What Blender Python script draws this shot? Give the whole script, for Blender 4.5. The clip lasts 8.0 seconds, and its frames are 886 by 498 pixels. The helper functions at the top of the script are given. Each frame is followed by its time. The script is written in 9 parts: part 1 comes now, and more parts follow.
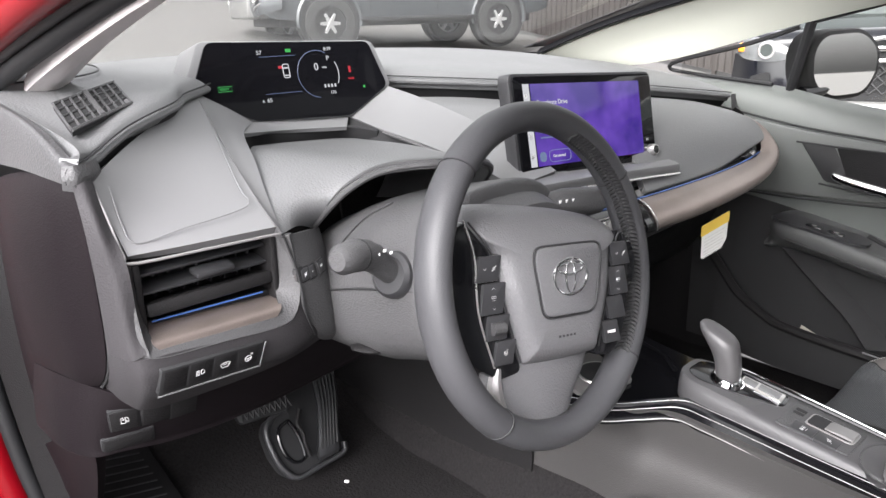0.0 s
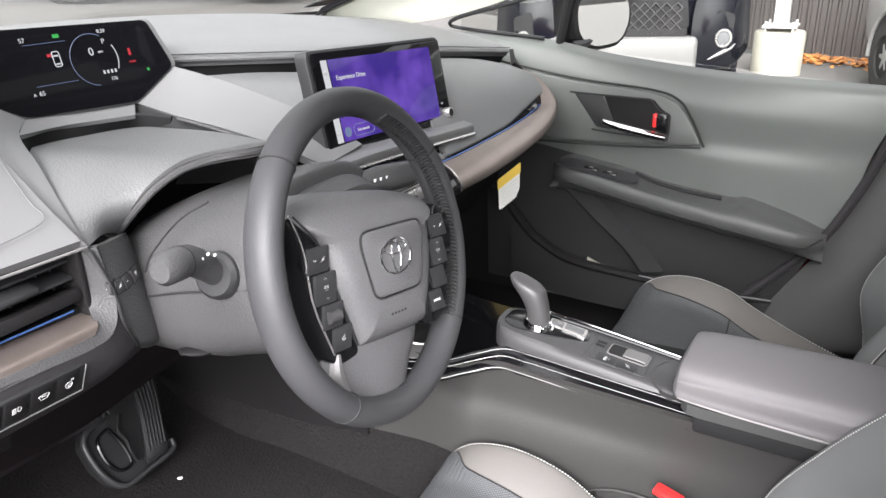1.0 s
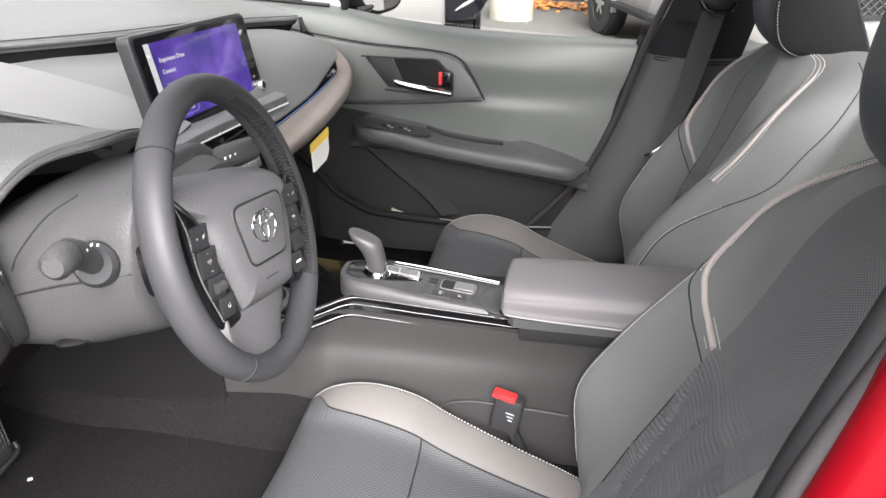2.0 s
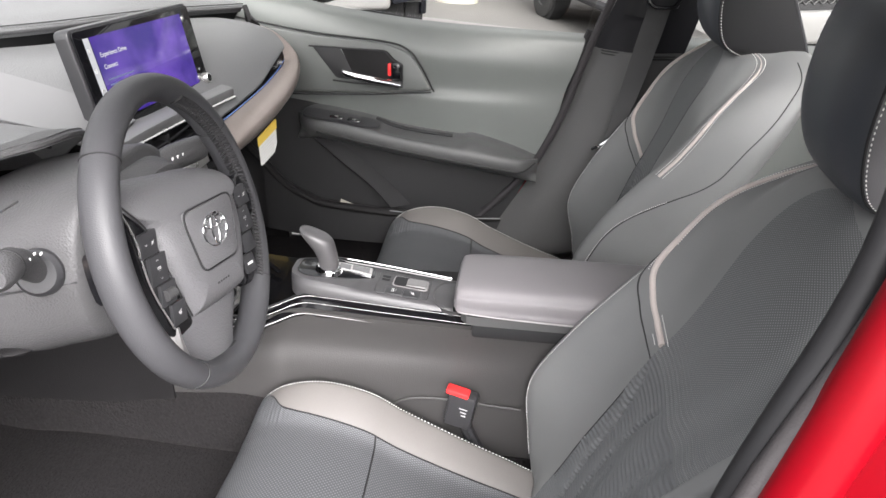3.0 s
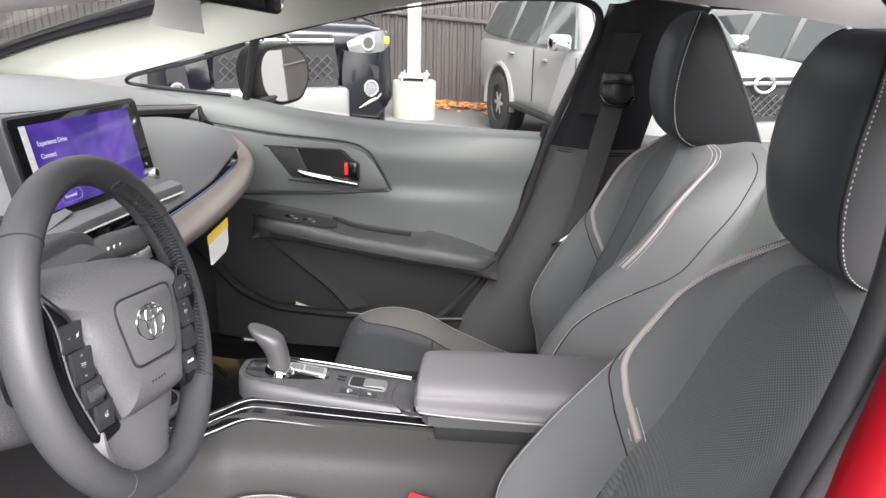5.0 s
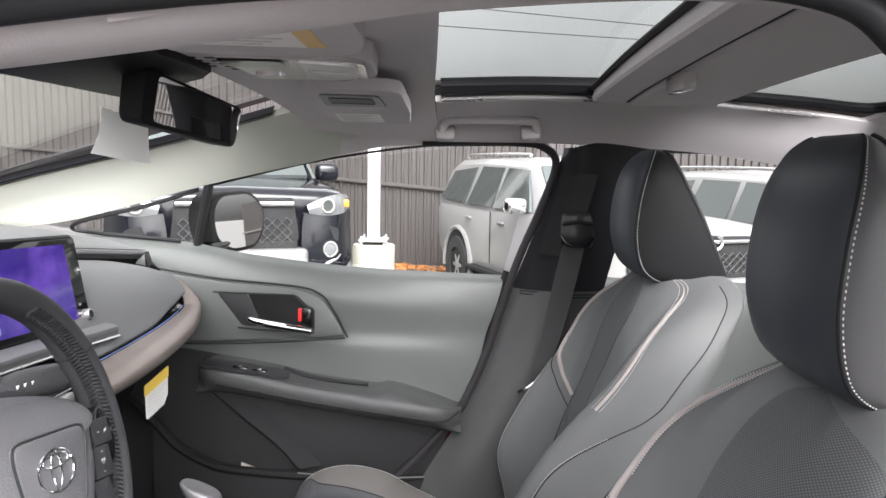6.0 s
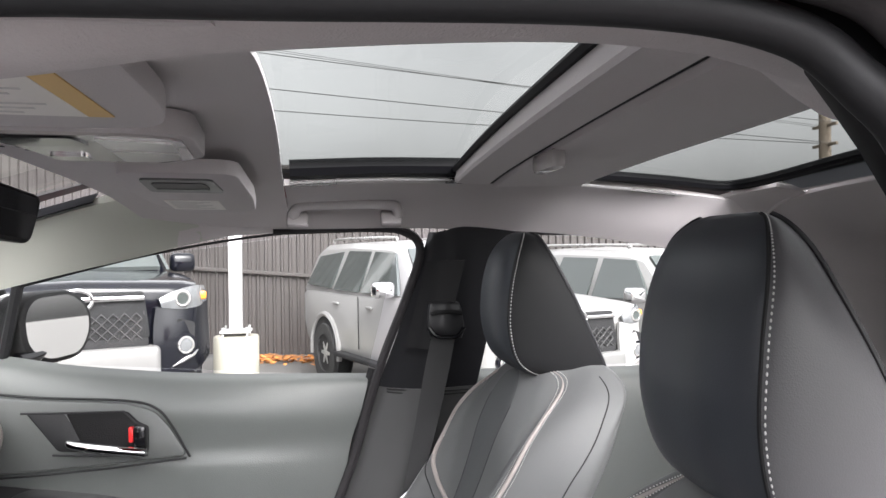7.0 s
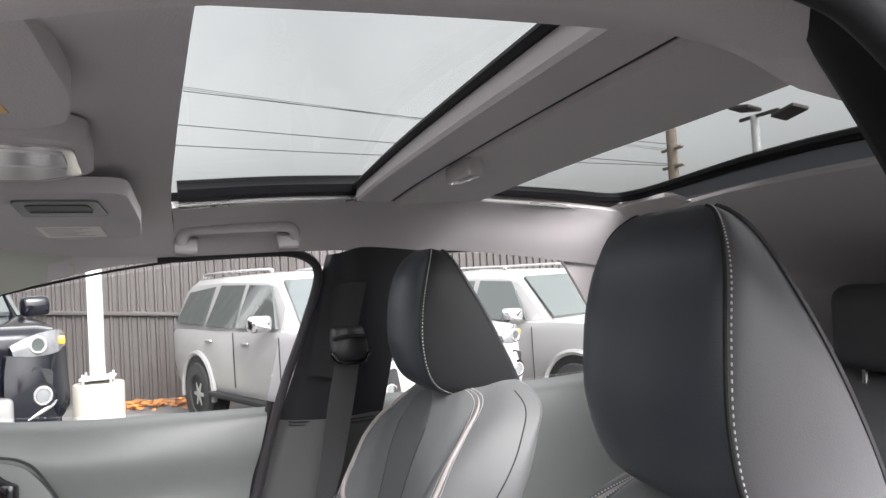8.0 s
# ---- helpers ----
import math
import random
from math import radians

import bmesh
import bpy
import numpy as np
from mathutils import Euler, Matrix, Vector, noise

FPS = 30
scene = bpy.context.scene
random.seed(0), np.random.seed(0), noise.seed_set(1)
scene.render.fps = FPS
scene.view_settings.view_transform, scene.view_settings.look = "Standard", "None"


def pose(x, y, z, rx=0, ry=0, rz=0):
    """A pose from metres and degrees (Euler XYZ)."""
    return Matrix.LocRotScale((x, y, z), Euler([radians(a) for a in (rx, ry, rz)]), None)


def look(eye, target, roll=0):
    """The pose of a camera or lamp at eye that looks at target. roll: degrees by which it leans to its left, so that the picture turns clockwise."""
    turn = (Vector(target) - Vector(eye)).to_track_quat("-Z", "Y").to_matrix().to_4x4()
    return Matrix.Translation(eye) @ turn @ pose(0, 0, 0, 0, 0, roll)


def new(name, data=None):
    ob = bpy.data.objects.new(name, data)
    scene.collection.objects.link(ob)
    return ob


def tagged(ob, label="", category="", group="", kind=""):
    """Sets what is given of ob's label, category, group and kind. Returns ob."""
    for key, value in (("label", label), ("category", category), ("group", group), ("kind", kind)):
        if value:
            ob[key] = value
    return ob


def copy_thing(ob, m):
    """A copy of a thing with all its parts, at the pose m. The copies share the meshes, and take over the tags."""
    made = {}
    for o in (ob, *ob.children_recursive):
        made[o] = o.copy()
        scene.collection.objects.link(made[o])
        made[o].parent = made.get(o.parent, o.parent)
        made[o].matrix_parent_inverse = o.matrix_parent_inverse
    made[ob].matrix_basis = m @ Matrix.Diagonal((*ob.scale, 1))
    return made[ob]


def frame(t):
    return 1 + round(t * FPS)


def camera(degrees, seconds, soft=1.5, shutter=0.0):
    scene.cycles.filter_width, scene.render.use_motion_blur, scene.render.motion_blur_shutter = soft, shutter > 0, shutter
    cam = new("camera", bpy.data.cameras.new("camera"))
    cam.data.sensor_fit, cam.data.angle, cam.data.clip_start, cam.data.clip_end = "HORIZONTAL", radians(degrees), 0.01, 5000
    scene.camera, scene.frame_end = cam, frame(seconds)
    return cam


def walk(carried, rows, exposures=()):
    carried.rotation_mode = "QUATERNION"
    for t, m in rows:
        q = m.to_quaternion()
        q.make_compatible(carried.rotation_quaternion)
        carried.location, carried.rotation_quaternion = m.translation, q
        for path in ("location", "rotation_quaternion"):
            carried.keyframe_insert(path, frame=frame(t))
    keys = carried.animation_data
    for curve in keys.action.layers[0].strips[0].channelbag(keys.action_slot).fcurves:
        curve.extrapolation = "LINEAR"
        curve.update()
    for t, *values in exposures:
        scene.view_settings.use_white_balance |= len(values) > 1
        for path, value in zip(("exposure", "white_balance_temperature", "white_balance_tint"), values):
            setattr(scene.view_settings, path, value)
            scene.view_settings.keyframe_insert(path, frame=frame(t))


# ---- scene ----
cam = camera(61.4, 8.0)
PATH = [
    (0, (-1.005, -0.486, 1.219), (0.272, 0.925, 0.603), -1.1),
    (0.5, (-1.007, -0.482, 1.236), (0.332, 0.859, 0.597), -2.1),
    (1, (-1.029, -0.46, 1.267), (0.553, 0.496, 0.502), -1.8),
    (1.5, (-1.094, -0.434, 1.296), (0.62, 0.154, 0.449), -1.3),
    (2, (-1.179, -0.404, 1.325), (0.574, -0.034, 0.436), -0.8),
    (2.2, (-1.167, -0.41, 1.327), (0.59, -0.094, 0.425), -0.1),
    (3.5, (-1.171, -0.378, 1.359), (0.587, -0.175, 0.427), 1.1),
    (4, (-1.163, -0.376, 1.357), (0.605, -0.204, 0.438), 1.6),
    (4.2, (-1.15, -0.38, 1.353), (0.621, -0.219, 0.44), 1.7),
    (5.3, (-1.111, -0.391, 1.274), (0.819, -0.269, 0.765), 0.8),
    (5.5, (-1.093, -0.384, 1.262), (0.86, -0.279, 0.845), 0.7),
    (6, (-1.063, -0.389, 1.233), (0.923, -0.344, 1.008), 1.0),
    (6.5, (-1.002, -0.396, 1.246), (0.994, -0.496, 1.165), 0.5),
    (7, (-0.921, -0.412, 1.242), (1.056, -0.715, 1.239), -0.7),
    (7.5, (-0.892, -0.382, 1.24), (1.041, -0.894, 1.28), -2.1),
    (8, (-0.87, -0.365, 1.226), (1.026, -1.0, 1.288), -3.3),
]
walk(cam, [(t, look(eye, target, roll)) for t, eye, target, roll in PATH],
     exposures=((0, 2.25, 6420, 13), (1.2, 2.28, 6420, 12), (2.0, 2.34, 6500, 13), (4.2, 2.34, 6500, 13), (5.6, 2.30, 6350, 13), (6.6, 2.26, 6350, 14), (8, 2.36, 6350, 14)))

from mathutils.bvhtree import BVHTree

# ---- world, sun and exposure ----
world = bpy.data.worlds.new("overcast_sky")
scene.world = world
world.use_nodes = True
wn, wl = world.node_tree.nodes, world.node_tree.links
wn.clear()
sky = wn.new("ShaderNodeTexSky")
sky.sky_type, sky.sun_disc = "NISHITA", False
sky.sun_elevation, sky.sun_rotation = radians(35), radians(250)
sky.air_density, sky.dust_density, sky.ozone_density = 1.0, 4.0, 1.0
grey = wn.new("ShaderNodeHueSaturation")
grey.inputs["Saturation"].default_value = 0.06
coord = wn.new("ShaderNodeTexCoord")
cloud = wn.new("ShaderNodeTexNoise")
cloud.inputs["Scale"].default_value, cloud.inputs["Detail"].default_value = 2.2, 5.0
ramp = wn.new("ShaderNodeMapRange")
ramp.inputs["From Min"].default_value, ramp.inputs["From Max"].default_value = 0.3, 0.7
ramp.inputs["To Min"].default_value, ramp.inputs["To Max"].default_value = 0.8, 1.2
cloudy = wn.new("ShaderNodeMix")
cloudy.data_type, cloudy.blend_type = "RGBA", "MULTIPLY"
cloudy.inputs["Factor"].default_value = 1.0
height = wn.new("ShaderNodeSeparateXYZ")
lift = wn.new("ShaderNodeMapRange")
lift.inputs["From Min"].default_value, lift.inputs["From Max"].default_value = 0.0, 1.0
lift.inputs["To Min"].default_value, lift.inputs["To Max"].default_value = 0.62, 1.75
overcast = wn.new("ShaderNodeMix")
overcast.data_type, overcast.blend_type = "RGBA", "MULTIPLY"
overcast.inputs["Factor"].default_value = 1.0
bg = wn.new("ShaderNodeBackground")
bg.inputs["Strength"].default_value = 0.15
wout = wn.new("ShaderNodeOutputWorld")
wl.new(coord.outputs["Generated"], cloud.inputs["Vector"])
wl.new(cloud.outputs["Fac"], ramp.inputs["Value"])
wl.new(sky.outputs["Color"], grey.inputs["Color"])
wl.new(grey.outputs["Color"], cloudy.inputs["A"])
wl.new(ramp.outputs["Result"], cloudy.inputs["B"])
wl.new(coord.outputs["Generated"], height.inputs["Vector"])
wl.new(height.outputs["Z"], lift.inputs["Value"])
wl.new(cloudy.outputs["Result"], overcast.inputs["A"])
wl.new(lift.outputs["Result"], overcast.inputs["B"])
wl.new(overcast.outputs["Result"], bg.inputs["Color"])
wl.new(bg.outputs["Background"], wout.inputs["Surface"])

sun_data = bpy.data.lights.new("sun", "SUN")
sun_data.energy, sun_data.angle, sun_data.color = 0.95, radians(45), (1.0, 0.97, 0.94)
sun = new("sun", sun_data)
sun.matrix_world = look((-7, -2.8, 5.8), (0, 0, 0))


# ---- materials ----
def mat(name, color, rough=0.5, metal=0.0, grain=0.0, grain_size=0.002, vary=0.12, patch=0.15, coat=0.0, spec=0.5, emit=None, power=0.0, sheen=0.0):
    """A surface with colour and roughness that vary at two scales, and a fine relief."""
    m = bpy.data.materials.new(name)
    m.use_nodes = True
    n, l = m.node_tree.nodes, m.node_tree.links
    b = n["Principled BSDF"]
    b.inputs["Metallic"].default_value = metal
    b.inputs["Coat Weight"].default_value = coat
    b.inputs["Coat Roughness"].default_value = 0.05
    b.inputs["Specular IOR Level"].default_value = spec
    b.inputs["Sheen Weight"].default_value = sheen
    tc = n.new("ShaderNodeTexCoord")
    big = n.new("ShaderNodeTexNoise")
    big.inputs["Scale"].default_value, big.inputs["Detail"].default_value = 1.0 / patch, 4.0
    fine = n.new("ShaderNodeTexNoise")
    fine.inputs["Scale"].default_value, fine.inputs["Detail"].default_value = 1.0 / grain_size, 2.0
    l.new(tc.outputs["Object"], big.inputs["Vector"])
    l.new(tc.outputs["Object"], fine.inputs["Vector"])
    mix = n.new("ShaderNodeMix")
    mix.data_type = "RGBA"
    mix.inputs["A"].default_value = (*[c * (1 - vary) for c in color], 1)
    mix.inputs["B"].default_value = (*[min(1, c * (1 + vary)) for c in color], 1)
    add = n.new("ShaderNodeMath")
    add.operation = "MULTIPLY_ADD"
    add.inputs[1].default_value = 0.35
    l.new(fine.outputs["Fac"], add.inputs[0])
    half = n.new("ShaderNodeMath")
    half.operation = "MULTIPLY"
    half.inputs[1].default_value = 0.65
    l.new(big.outputs["Fac"], half.inputs[0])
    l.new(half.outputs[0], add.inputs[2])
    l.new(add.outputs[0], mix.inputs["Factor"])
    l.new(mix.outputs["Result"], b.inputs["Base Color"])
    rr = n.new("ShaderNodeMapRange")
    rr.inputs["To Min"].default_value, rr.inputs["To Max"].default_value = max(0.02, rough * 0.85), min(1, rough * 1.15)
    l.new(big.outputs["Fac"], rr.inputs["Value"])
    l.new(rr.outputs["Result"], b.inputs["Roughness"])
    if grain:
        bump = n.new("ShaderNodeBump")
        bump.inputs["Strength"].default_value, bump.inputs["Distance"].default_value = grain, grain_size * 0.5
        l.new(fine.outputs["Fac"], bump.inputs["Height"])
        l.new(bump.outputs["Normal"], b.inputs["Normal"])
    if emit:
        b.inputs["Emission Color"].default_value = (*emit, 1)
        b.inputs["Emission Strength"].default_value = power
    return m


def leather(name, color, rough=0.45, size=0.0016, depth=0.5, spec=0.5):
    """Grained leather or moulded plastic: pebbles from a cell pattern over the base material."""
    m = mat(name, color, rough, 0, 0.0, size, 0.16, 0.12, spec=spec)
    n, l = m.node_tree.nodes, m.node_tree.links
    b = n["Principled BSDF"]
    tc = n.new("ShaderNodeTexCoord")
    v = n.new("ShaderNodeTexVoronoi")
    v.inputs["Scale"].default_value = 1.0 / size
    l.new(tc.outputs["Object"], v.inputs["Vector"])
    bump = n.new("ShaderNodeBump")
    bump.inputs["Strength"].default_value, bump.inputs["Distance"].default_value = depth, size * 0.25
    l.new(v.outputs["Distance"], bump.inputs["Height"])
    l.new(bump.outputs["Normal"], b.inputs["Normal"])
    return m


def weave(name, color, dot, size=0.004, rough=0.75):
    """Woven or punched seat cloth: rows of small dots."""
    m = mat(name, color, rough, 0, 0.0, size, 0.05, 0.1)
    n, l = m.node_tree.nodes, m.node_tree.links
    b = n["Principled BSDF"]
    tc = n.new("ShaderNodeTexCoord")
    mp = n.new("ShaderNodeMapping")
    mp.inputs["Scale"].default_value = (1 / size,) * 3
    mp.inputs["Rotation"].default_value = (0.0, 0.0, 0.785)
    v = n.new("ShaderNodeTexVoronoi")
    v.inputs["Randomness"].default_value = 0.0
    v.inputs["Scale"].default_value = 1.0
    l.new(tc.outputs["UV"], mp.inputs["Vector"])
    l.new(mp.outputs["Vector"], v.inputs["Vector"])
    rg = n.new("ShaderNodeMapRange")
    rg.inputs["From Min"].default_value, rg.inputs["From Max"].default_value = 0.16, 0.34
    l.new(v.outputs["Distance"], rg.inputs["Value"])
    mx = n.new("ShaderNodeMix")
    mx.data_type = "RGBA"
    mx.inputs["A"].default_value, mx.inputs["B"].default_value = (*dot, 1), (*color, 1)
    l.new(rg.outputs["Result"], mx.inputs["Factor"])
    l.new(mx.outputs["Result"], b.inputs["Base Color"])
    bump = n.new("ShaderNodeBump")
    bump.inputs["Strength"].default_value, bump.inputs["Distance"].default_value = 0.3, size * 0.25
    l.new(v.outputs["Distance"], bump.inputs["Height"])
    l.new(bump.outputs["Normal"], b.inputs["Normal"])
    return m


def pane_mat(name, tint, gloss=1.0):
    """Thin glass: tinted see-through with a Fresnel gloss."""
    m = bpy.data.materials.new(name)
    m.use_nodes = True
    n, l = m.node_tree.nodes, m.node_tree.links
    n.clear()
    out = n.new("ShaderNodeOutputMaterial")
    tr = n.new("ShaderNodeBsdfTransparent")
    tr.inputs["Color"].default_value = (*tint, 1)
    gl = n.new("ShaderNodeBsdfGlossy")
    gl.inputs["Roughness"].default_value = 0.02
    gl.inputs["Color"].default_value = (gloss, gloss, gloss, 1)
    fr = n.new("ShaderNodeLayerWeight")
    fr.inputs["Blend"].default_value = 0.5
    pw = n.new("ShaderNodeMath")
    pw.operation = "POWER"
    pw.inputs[1].default_value = 4.0
    l.new(fr.outputs["Facing"], pw.inputs[0])
    sc = n.new("ShaderNodeMath")
    sc.operation = "MULTIPLY_ADD"
    sc.inputs[1].default_value, sc.inputs[2].default_value = 0.4 * gloss, 0.030 * gloss if gloss < 0.9 else 0.008
    l.new(pw.outputs[0], sc.inputs[0])
    mx = n.new("ShaderNodeMixShader")
    l.new(sc.outputs[0], mx.inputs["Fac"])
    l.new(tr.outputs["BSDF"], mx.inputs[1])
    l.new(gl.outputs["BSDF"], mx.inputs[2])
    l.new(mx.outputs["Shader"], out.inputs["Surface"])
    return m


M = dict(
    dash=leather("soft_grey_dash", (0.108, 0.109, 0.111), 0.52, 0.0030, 0.55),
    dash_smooth=mat("smooth_grey_panel", (0.135, 0.135, 0.138), 0.42, 0, 0.1, 0.0006),
    # black plastic taken darker still, for the shade of the open door
    end_cover=leather("shaded_end_cover_plastic", (0.0078, 0.0060, 0.0070), 0.50, 0.0022, 0.4, 0.10),
    dash_side=leather("dark_textured_plastic", (0.050, 0.0495, 0.051), 0.50, 0.0026, 0.7, 0.35),
    plastic=leather("black_grained_plastic", (0.0125, 0.012, 0.0125), 0.50, 0.0022, 0.6, 0.14),
    plastic_smooth=mat("black_satin_plastic", (0.026, 0.026, 0.028), 0.38, 0, 0.08, 0.0008),
    # flat black: real black parts and joints, also painted shade in recesses
    deep=mat("black_and_recess_shade", (0.008, 0.008, 0.009), 0.8),
    piano=mat("piano_black", (0.005, 0.005, 0.006), 0.16, 0, 0, coat=0.3, spec=0.4),
    # black leather with its base lightened for the roof light's sheen
    arm_leather=leather("sheeny_armrest_leather", (0.145, 0.137, 0.142), 0.54, 0.0014, 0.25, 0.45),
    leather=leather("black_leather", (0.040, 0.040, 0.043), 0.50, 0.0015, 0.35, 0.35),
    airbag=leather("grained_airbag_skin", (0.085, 0.084, 0.088), 0.46, 0.0024, 0.7),
    console_wall=leather("grey_console_plastic", (0.038, 0.0365, 0.036), 0.50, 0.0016, 0.45, 0.4),
    console_top=leather("satin_console_plastic", (0.048, 0.047, 0.049), 0.40, 0.0012, 0.25, 0.5),
    silver_grey=mat("pale_satin_plastic", (0.16, 0.155, 0.155), 0.35, 0.2),
    knob_leather=leather("smooth_knob_leather", (0.060, 0.058, 0.060), 0.42, 0.0012, 0.2, 0.5),
    leather_seat=leather("charcoal_leather", (0.140, 0.143, 0.143), 0.47, 0.0013, 0.30, 0.45),
    # paler leather that carries the glare on the driver headrest's side
    leather_side=leather("lit_headrest_side", (0.108, 0.105, 0.110), 0.44, 0.0013, 0.3, 0.55),
    leather_grey=leather("grey_leather", (0.128, 0.120, 0.115), 0.56, 0.0015, 0.3, 0.22),
    cloth=weave("punched_seat_cloth", (0.090, 0.094, 0.096), (0.190, 0.195, 0.197), 0.0034),
    cloth_dark=weave("dark_cushion_cloth", (0.046, 0.048, 0.052), (0.105, 0.108, 0.112), 0.0042),
    cloth_rib=mat("ribbed_black_cloth", (0.098, 0.102, 0.105), 0.75, 0, 0.5, 0.0012, 0.10, 0.05),
    stripe=mat("taupe_piping", (0.42, 0.375, 0.355), 0.5),
    thread=mat("white_thread", (0.72, 0.72, 0.70), 0.7),
    seam=mat("black_seam", (0.010, 0.010, 0.011), 0.7),
    bronze=mat("bronze_trim", (0.27, 0.225, 0.205), 0.34, 0.75, 0.5, 0.0016, 0.30, 0.05),
    silver=mat("satin_silver", (0.55, 0.54, 0.53), 0.28, 0.8),
    satin=mat("dull_silver_edge", (0.30, 0.29, 0.29), 0.42, 0.6),
    chrome=mat("chrome", (0.85, 0.85, 0.86), 0.06, 1.0, vary=0.02),
    blue=mat("blue_accent", (0.07, 0.15, 0.42), 0.3),
    carpet=mat("black_carpet", (0.0135, 0.0125, 0.0128), 0.95, 0, 1.0, 0.0050, 0.95, 0.006, spec=0.1),
    door=leather("door_soft_skin", (0.108, 0.116, 0.110), 0.42, 0.0020, 0.35, 0.7),
    door_dark=leather("door_dark_plastic", (0.022, 0.022, 0.023), 0.46, 0.0018, 0.5, 0.32),
    arm_dark=leather("padded_dark_vinyl", (0.060, 0.061, 0.061), 0.46, 0.0016, 0.4, 0.5),
    # door skin colour a little darker, for shading round the handle
    door_shaded=leather("shaded_handle_surround", (0.098, 0.103, 0.099), 0.46, 0.0018, 0.4),
    pillar_low=leather("grained_pillar_foot", (0.068, 0.0675, 0.068), 0.42, 0.0018, 0.4, 0.5),
    shade_roll=mat("blue_grey_shade_cloth", (0.22, 0.235, 0.26), 0.7, 0, 0.4, 0.002, 0.08),
    label_print=mat("faded_label_paper", (0.80, 0.78, 0.74), 0.7, vary=0.05),
    lamp_trim=mat("glossy_pale_plastic", (0.45, 0.43, 0.42), 0.15, 0, 0, coat=0.4),
    pillar_mid=leather("worn_pillar_plastic", (0.015, 0.015, 0.016), 0.42, 0.0012, 0.3, 0.2),
    liner=mat("grey_headliner_cloth", (0.490, 0.458, 0.458), 0.95, 0, 0.6, 0.0018, 0.08, 0.3, sheen=0.15),
    pillar_light=mat("pale_pillar_trim", (0.42, 0.428, 0.375), 0.75, 0, 0.3, 0.001, 0.05),
    pillar=leather("dark_pillar_trim", (0.014, 0.014, 0.016), 0.46, 0.0012, 0.35, 0.22),
    frame_black=mat("black_pane_frame", (0.004, 0.004, 0.005), 0.6, 0, 0.05, 0.002, spec=0.12),
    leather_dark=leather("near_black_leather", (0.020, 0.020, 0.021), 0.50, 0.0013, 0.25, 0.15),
    leather_head=leather("dark_headrest_leather", (0.046, 0.051, 0.060), 0.42, 0.0013, 0.25, 0.5),
    edge_plastic=leather("charcoal_edge_plastic", (0.034, 0.032, 0.034), 0.60, 0.0024, 0.5, 0.15),
    seal_lip=leather("grey_seal_lip", (0.040, 0.037, 0.038), 0.55, 0.0020, 0.3, 0.25),
    rubber=mat("black_rubber_seal", (0.012, 0.012, 0.013), 0.55, 0, 0.08, 0.002, spec=0.3),
    red=mat("red_car_paint", (0.16, 0.0008, 0.0045), 0.32, 0.0, 0, coat=0.15, vary=0.05, spec=0.2),
    red_plastic=mat("red_plastic", (0.75, 0.03, 0.03), 0.35),
    screen=mat("black_glass_screen", (0.004, 0.004, 0.005), 0.05, 0, 0, vary=0.0, spec=0.2),
    key_print=mat("pale_key_print", (0.52, 0.52, 0.52), 0.6),
    white=mat("white_ink", (0.8, 0.8, 0.8), 0.5),
    paper=mat("white_paper", (0.78, 0.78, 0.76), 0.8, vary=0.03),
    yellow=mat("yellow_label", (0.85, 0.60, 0.10), 0.6),
    label_orange=mat("faded_orange_print", (0.72, 0.50, 0.22), 0.7, vary=0.1),
    faint_ink=mat("faint_print", (0.60, 0.59, 0.57), 0.8),
    grey_ink=mat("grey_print", (0.42, 0.42, 0.42), 0.8),
    belt=mat("black_belt_webbing", (0.050, 0.050, 0.051), 0.7, 0, 0.8, 0.0018, spec=0.3),
    mirror=mat("mirror_silver", (0.9, 0.9, 0.9), 0.01, 1.0, vary=0.0),
    lens=mat("clear_lamp_lens", (0.75, 0.74, 0.72), 0.12, 0.1),
    glass=pane_mat("clear_glass", (0.90, 0.905, 0.89)),
    glass_roof=pane_mat("tinted_roof_glass", (0.50, 0.508, 0.495), 0.30),
    glow_white=mat("white_display", (0.02, 0.02, 0.02), 0.4, emit=(0.9, 0.92, 0.95), power=0.14),
    glow_green=mat("green_display", (0.0, 0.02, 0.0), 0.4, emit=(0.1, 0.85, 0.2), power=0.10),
    glow_red=mat("red_display", (0.02, 0.0, 0.0), 0.4, emit=(0.9, 0.05, 0.08), power=0.13),
    glow_blue=mat("pale_blue_display", (0.02, 0.02, 0.03), 0.4, emit=(0.30, 0.42, 0.75), power=0.09),
    asphalt=mat("asphalt", (0.12, 0.115, 0.11), 0.9, 0, 0.8, 0.012, 0.25, 1.2),
    fence=mat("painted_steel_fence", (0.062, 0.056, 0.054), 0.6, 0.1, 0.1, 0.004, 0.2, 0.8, spec=0.25),
    concrete=mat("pale_concrete", (0.34, 0.325, 0.275), 0.85, 0, 0.6, 0.006, 0.22, 0.15),
    white_paint=mat("white_paint", (0.50, 0.50, 0.50), 0.5, vary=0.05),
    car_black=mat("black_car_paint", (0.0045, 0.005, 0.008), 0.10, 0.0, 0, coat=0.15, spec=0.35),
    car_silver=mat("silver_car_paint", (0.27, 0.266, 0.262), 0.36, 0.0, 0, coat=0.3, vary=0.02, patch=2.0),
    car_grey=mat("dark_grey_car_paint", (0.06, 0.065, 0.07), 0.25, 0.2, 0, coat=0.6),
    car_glass=mat("dark_car_glass", (0.055, 0.064, 0.062), 0.05, 0, 0, spec=0.8),
    headlamp=mat("clear_headlamp", (0.15, 0.155, 0.16), 0.12, 0.2, vary=0.7, patch=0.05, coat=0.5),
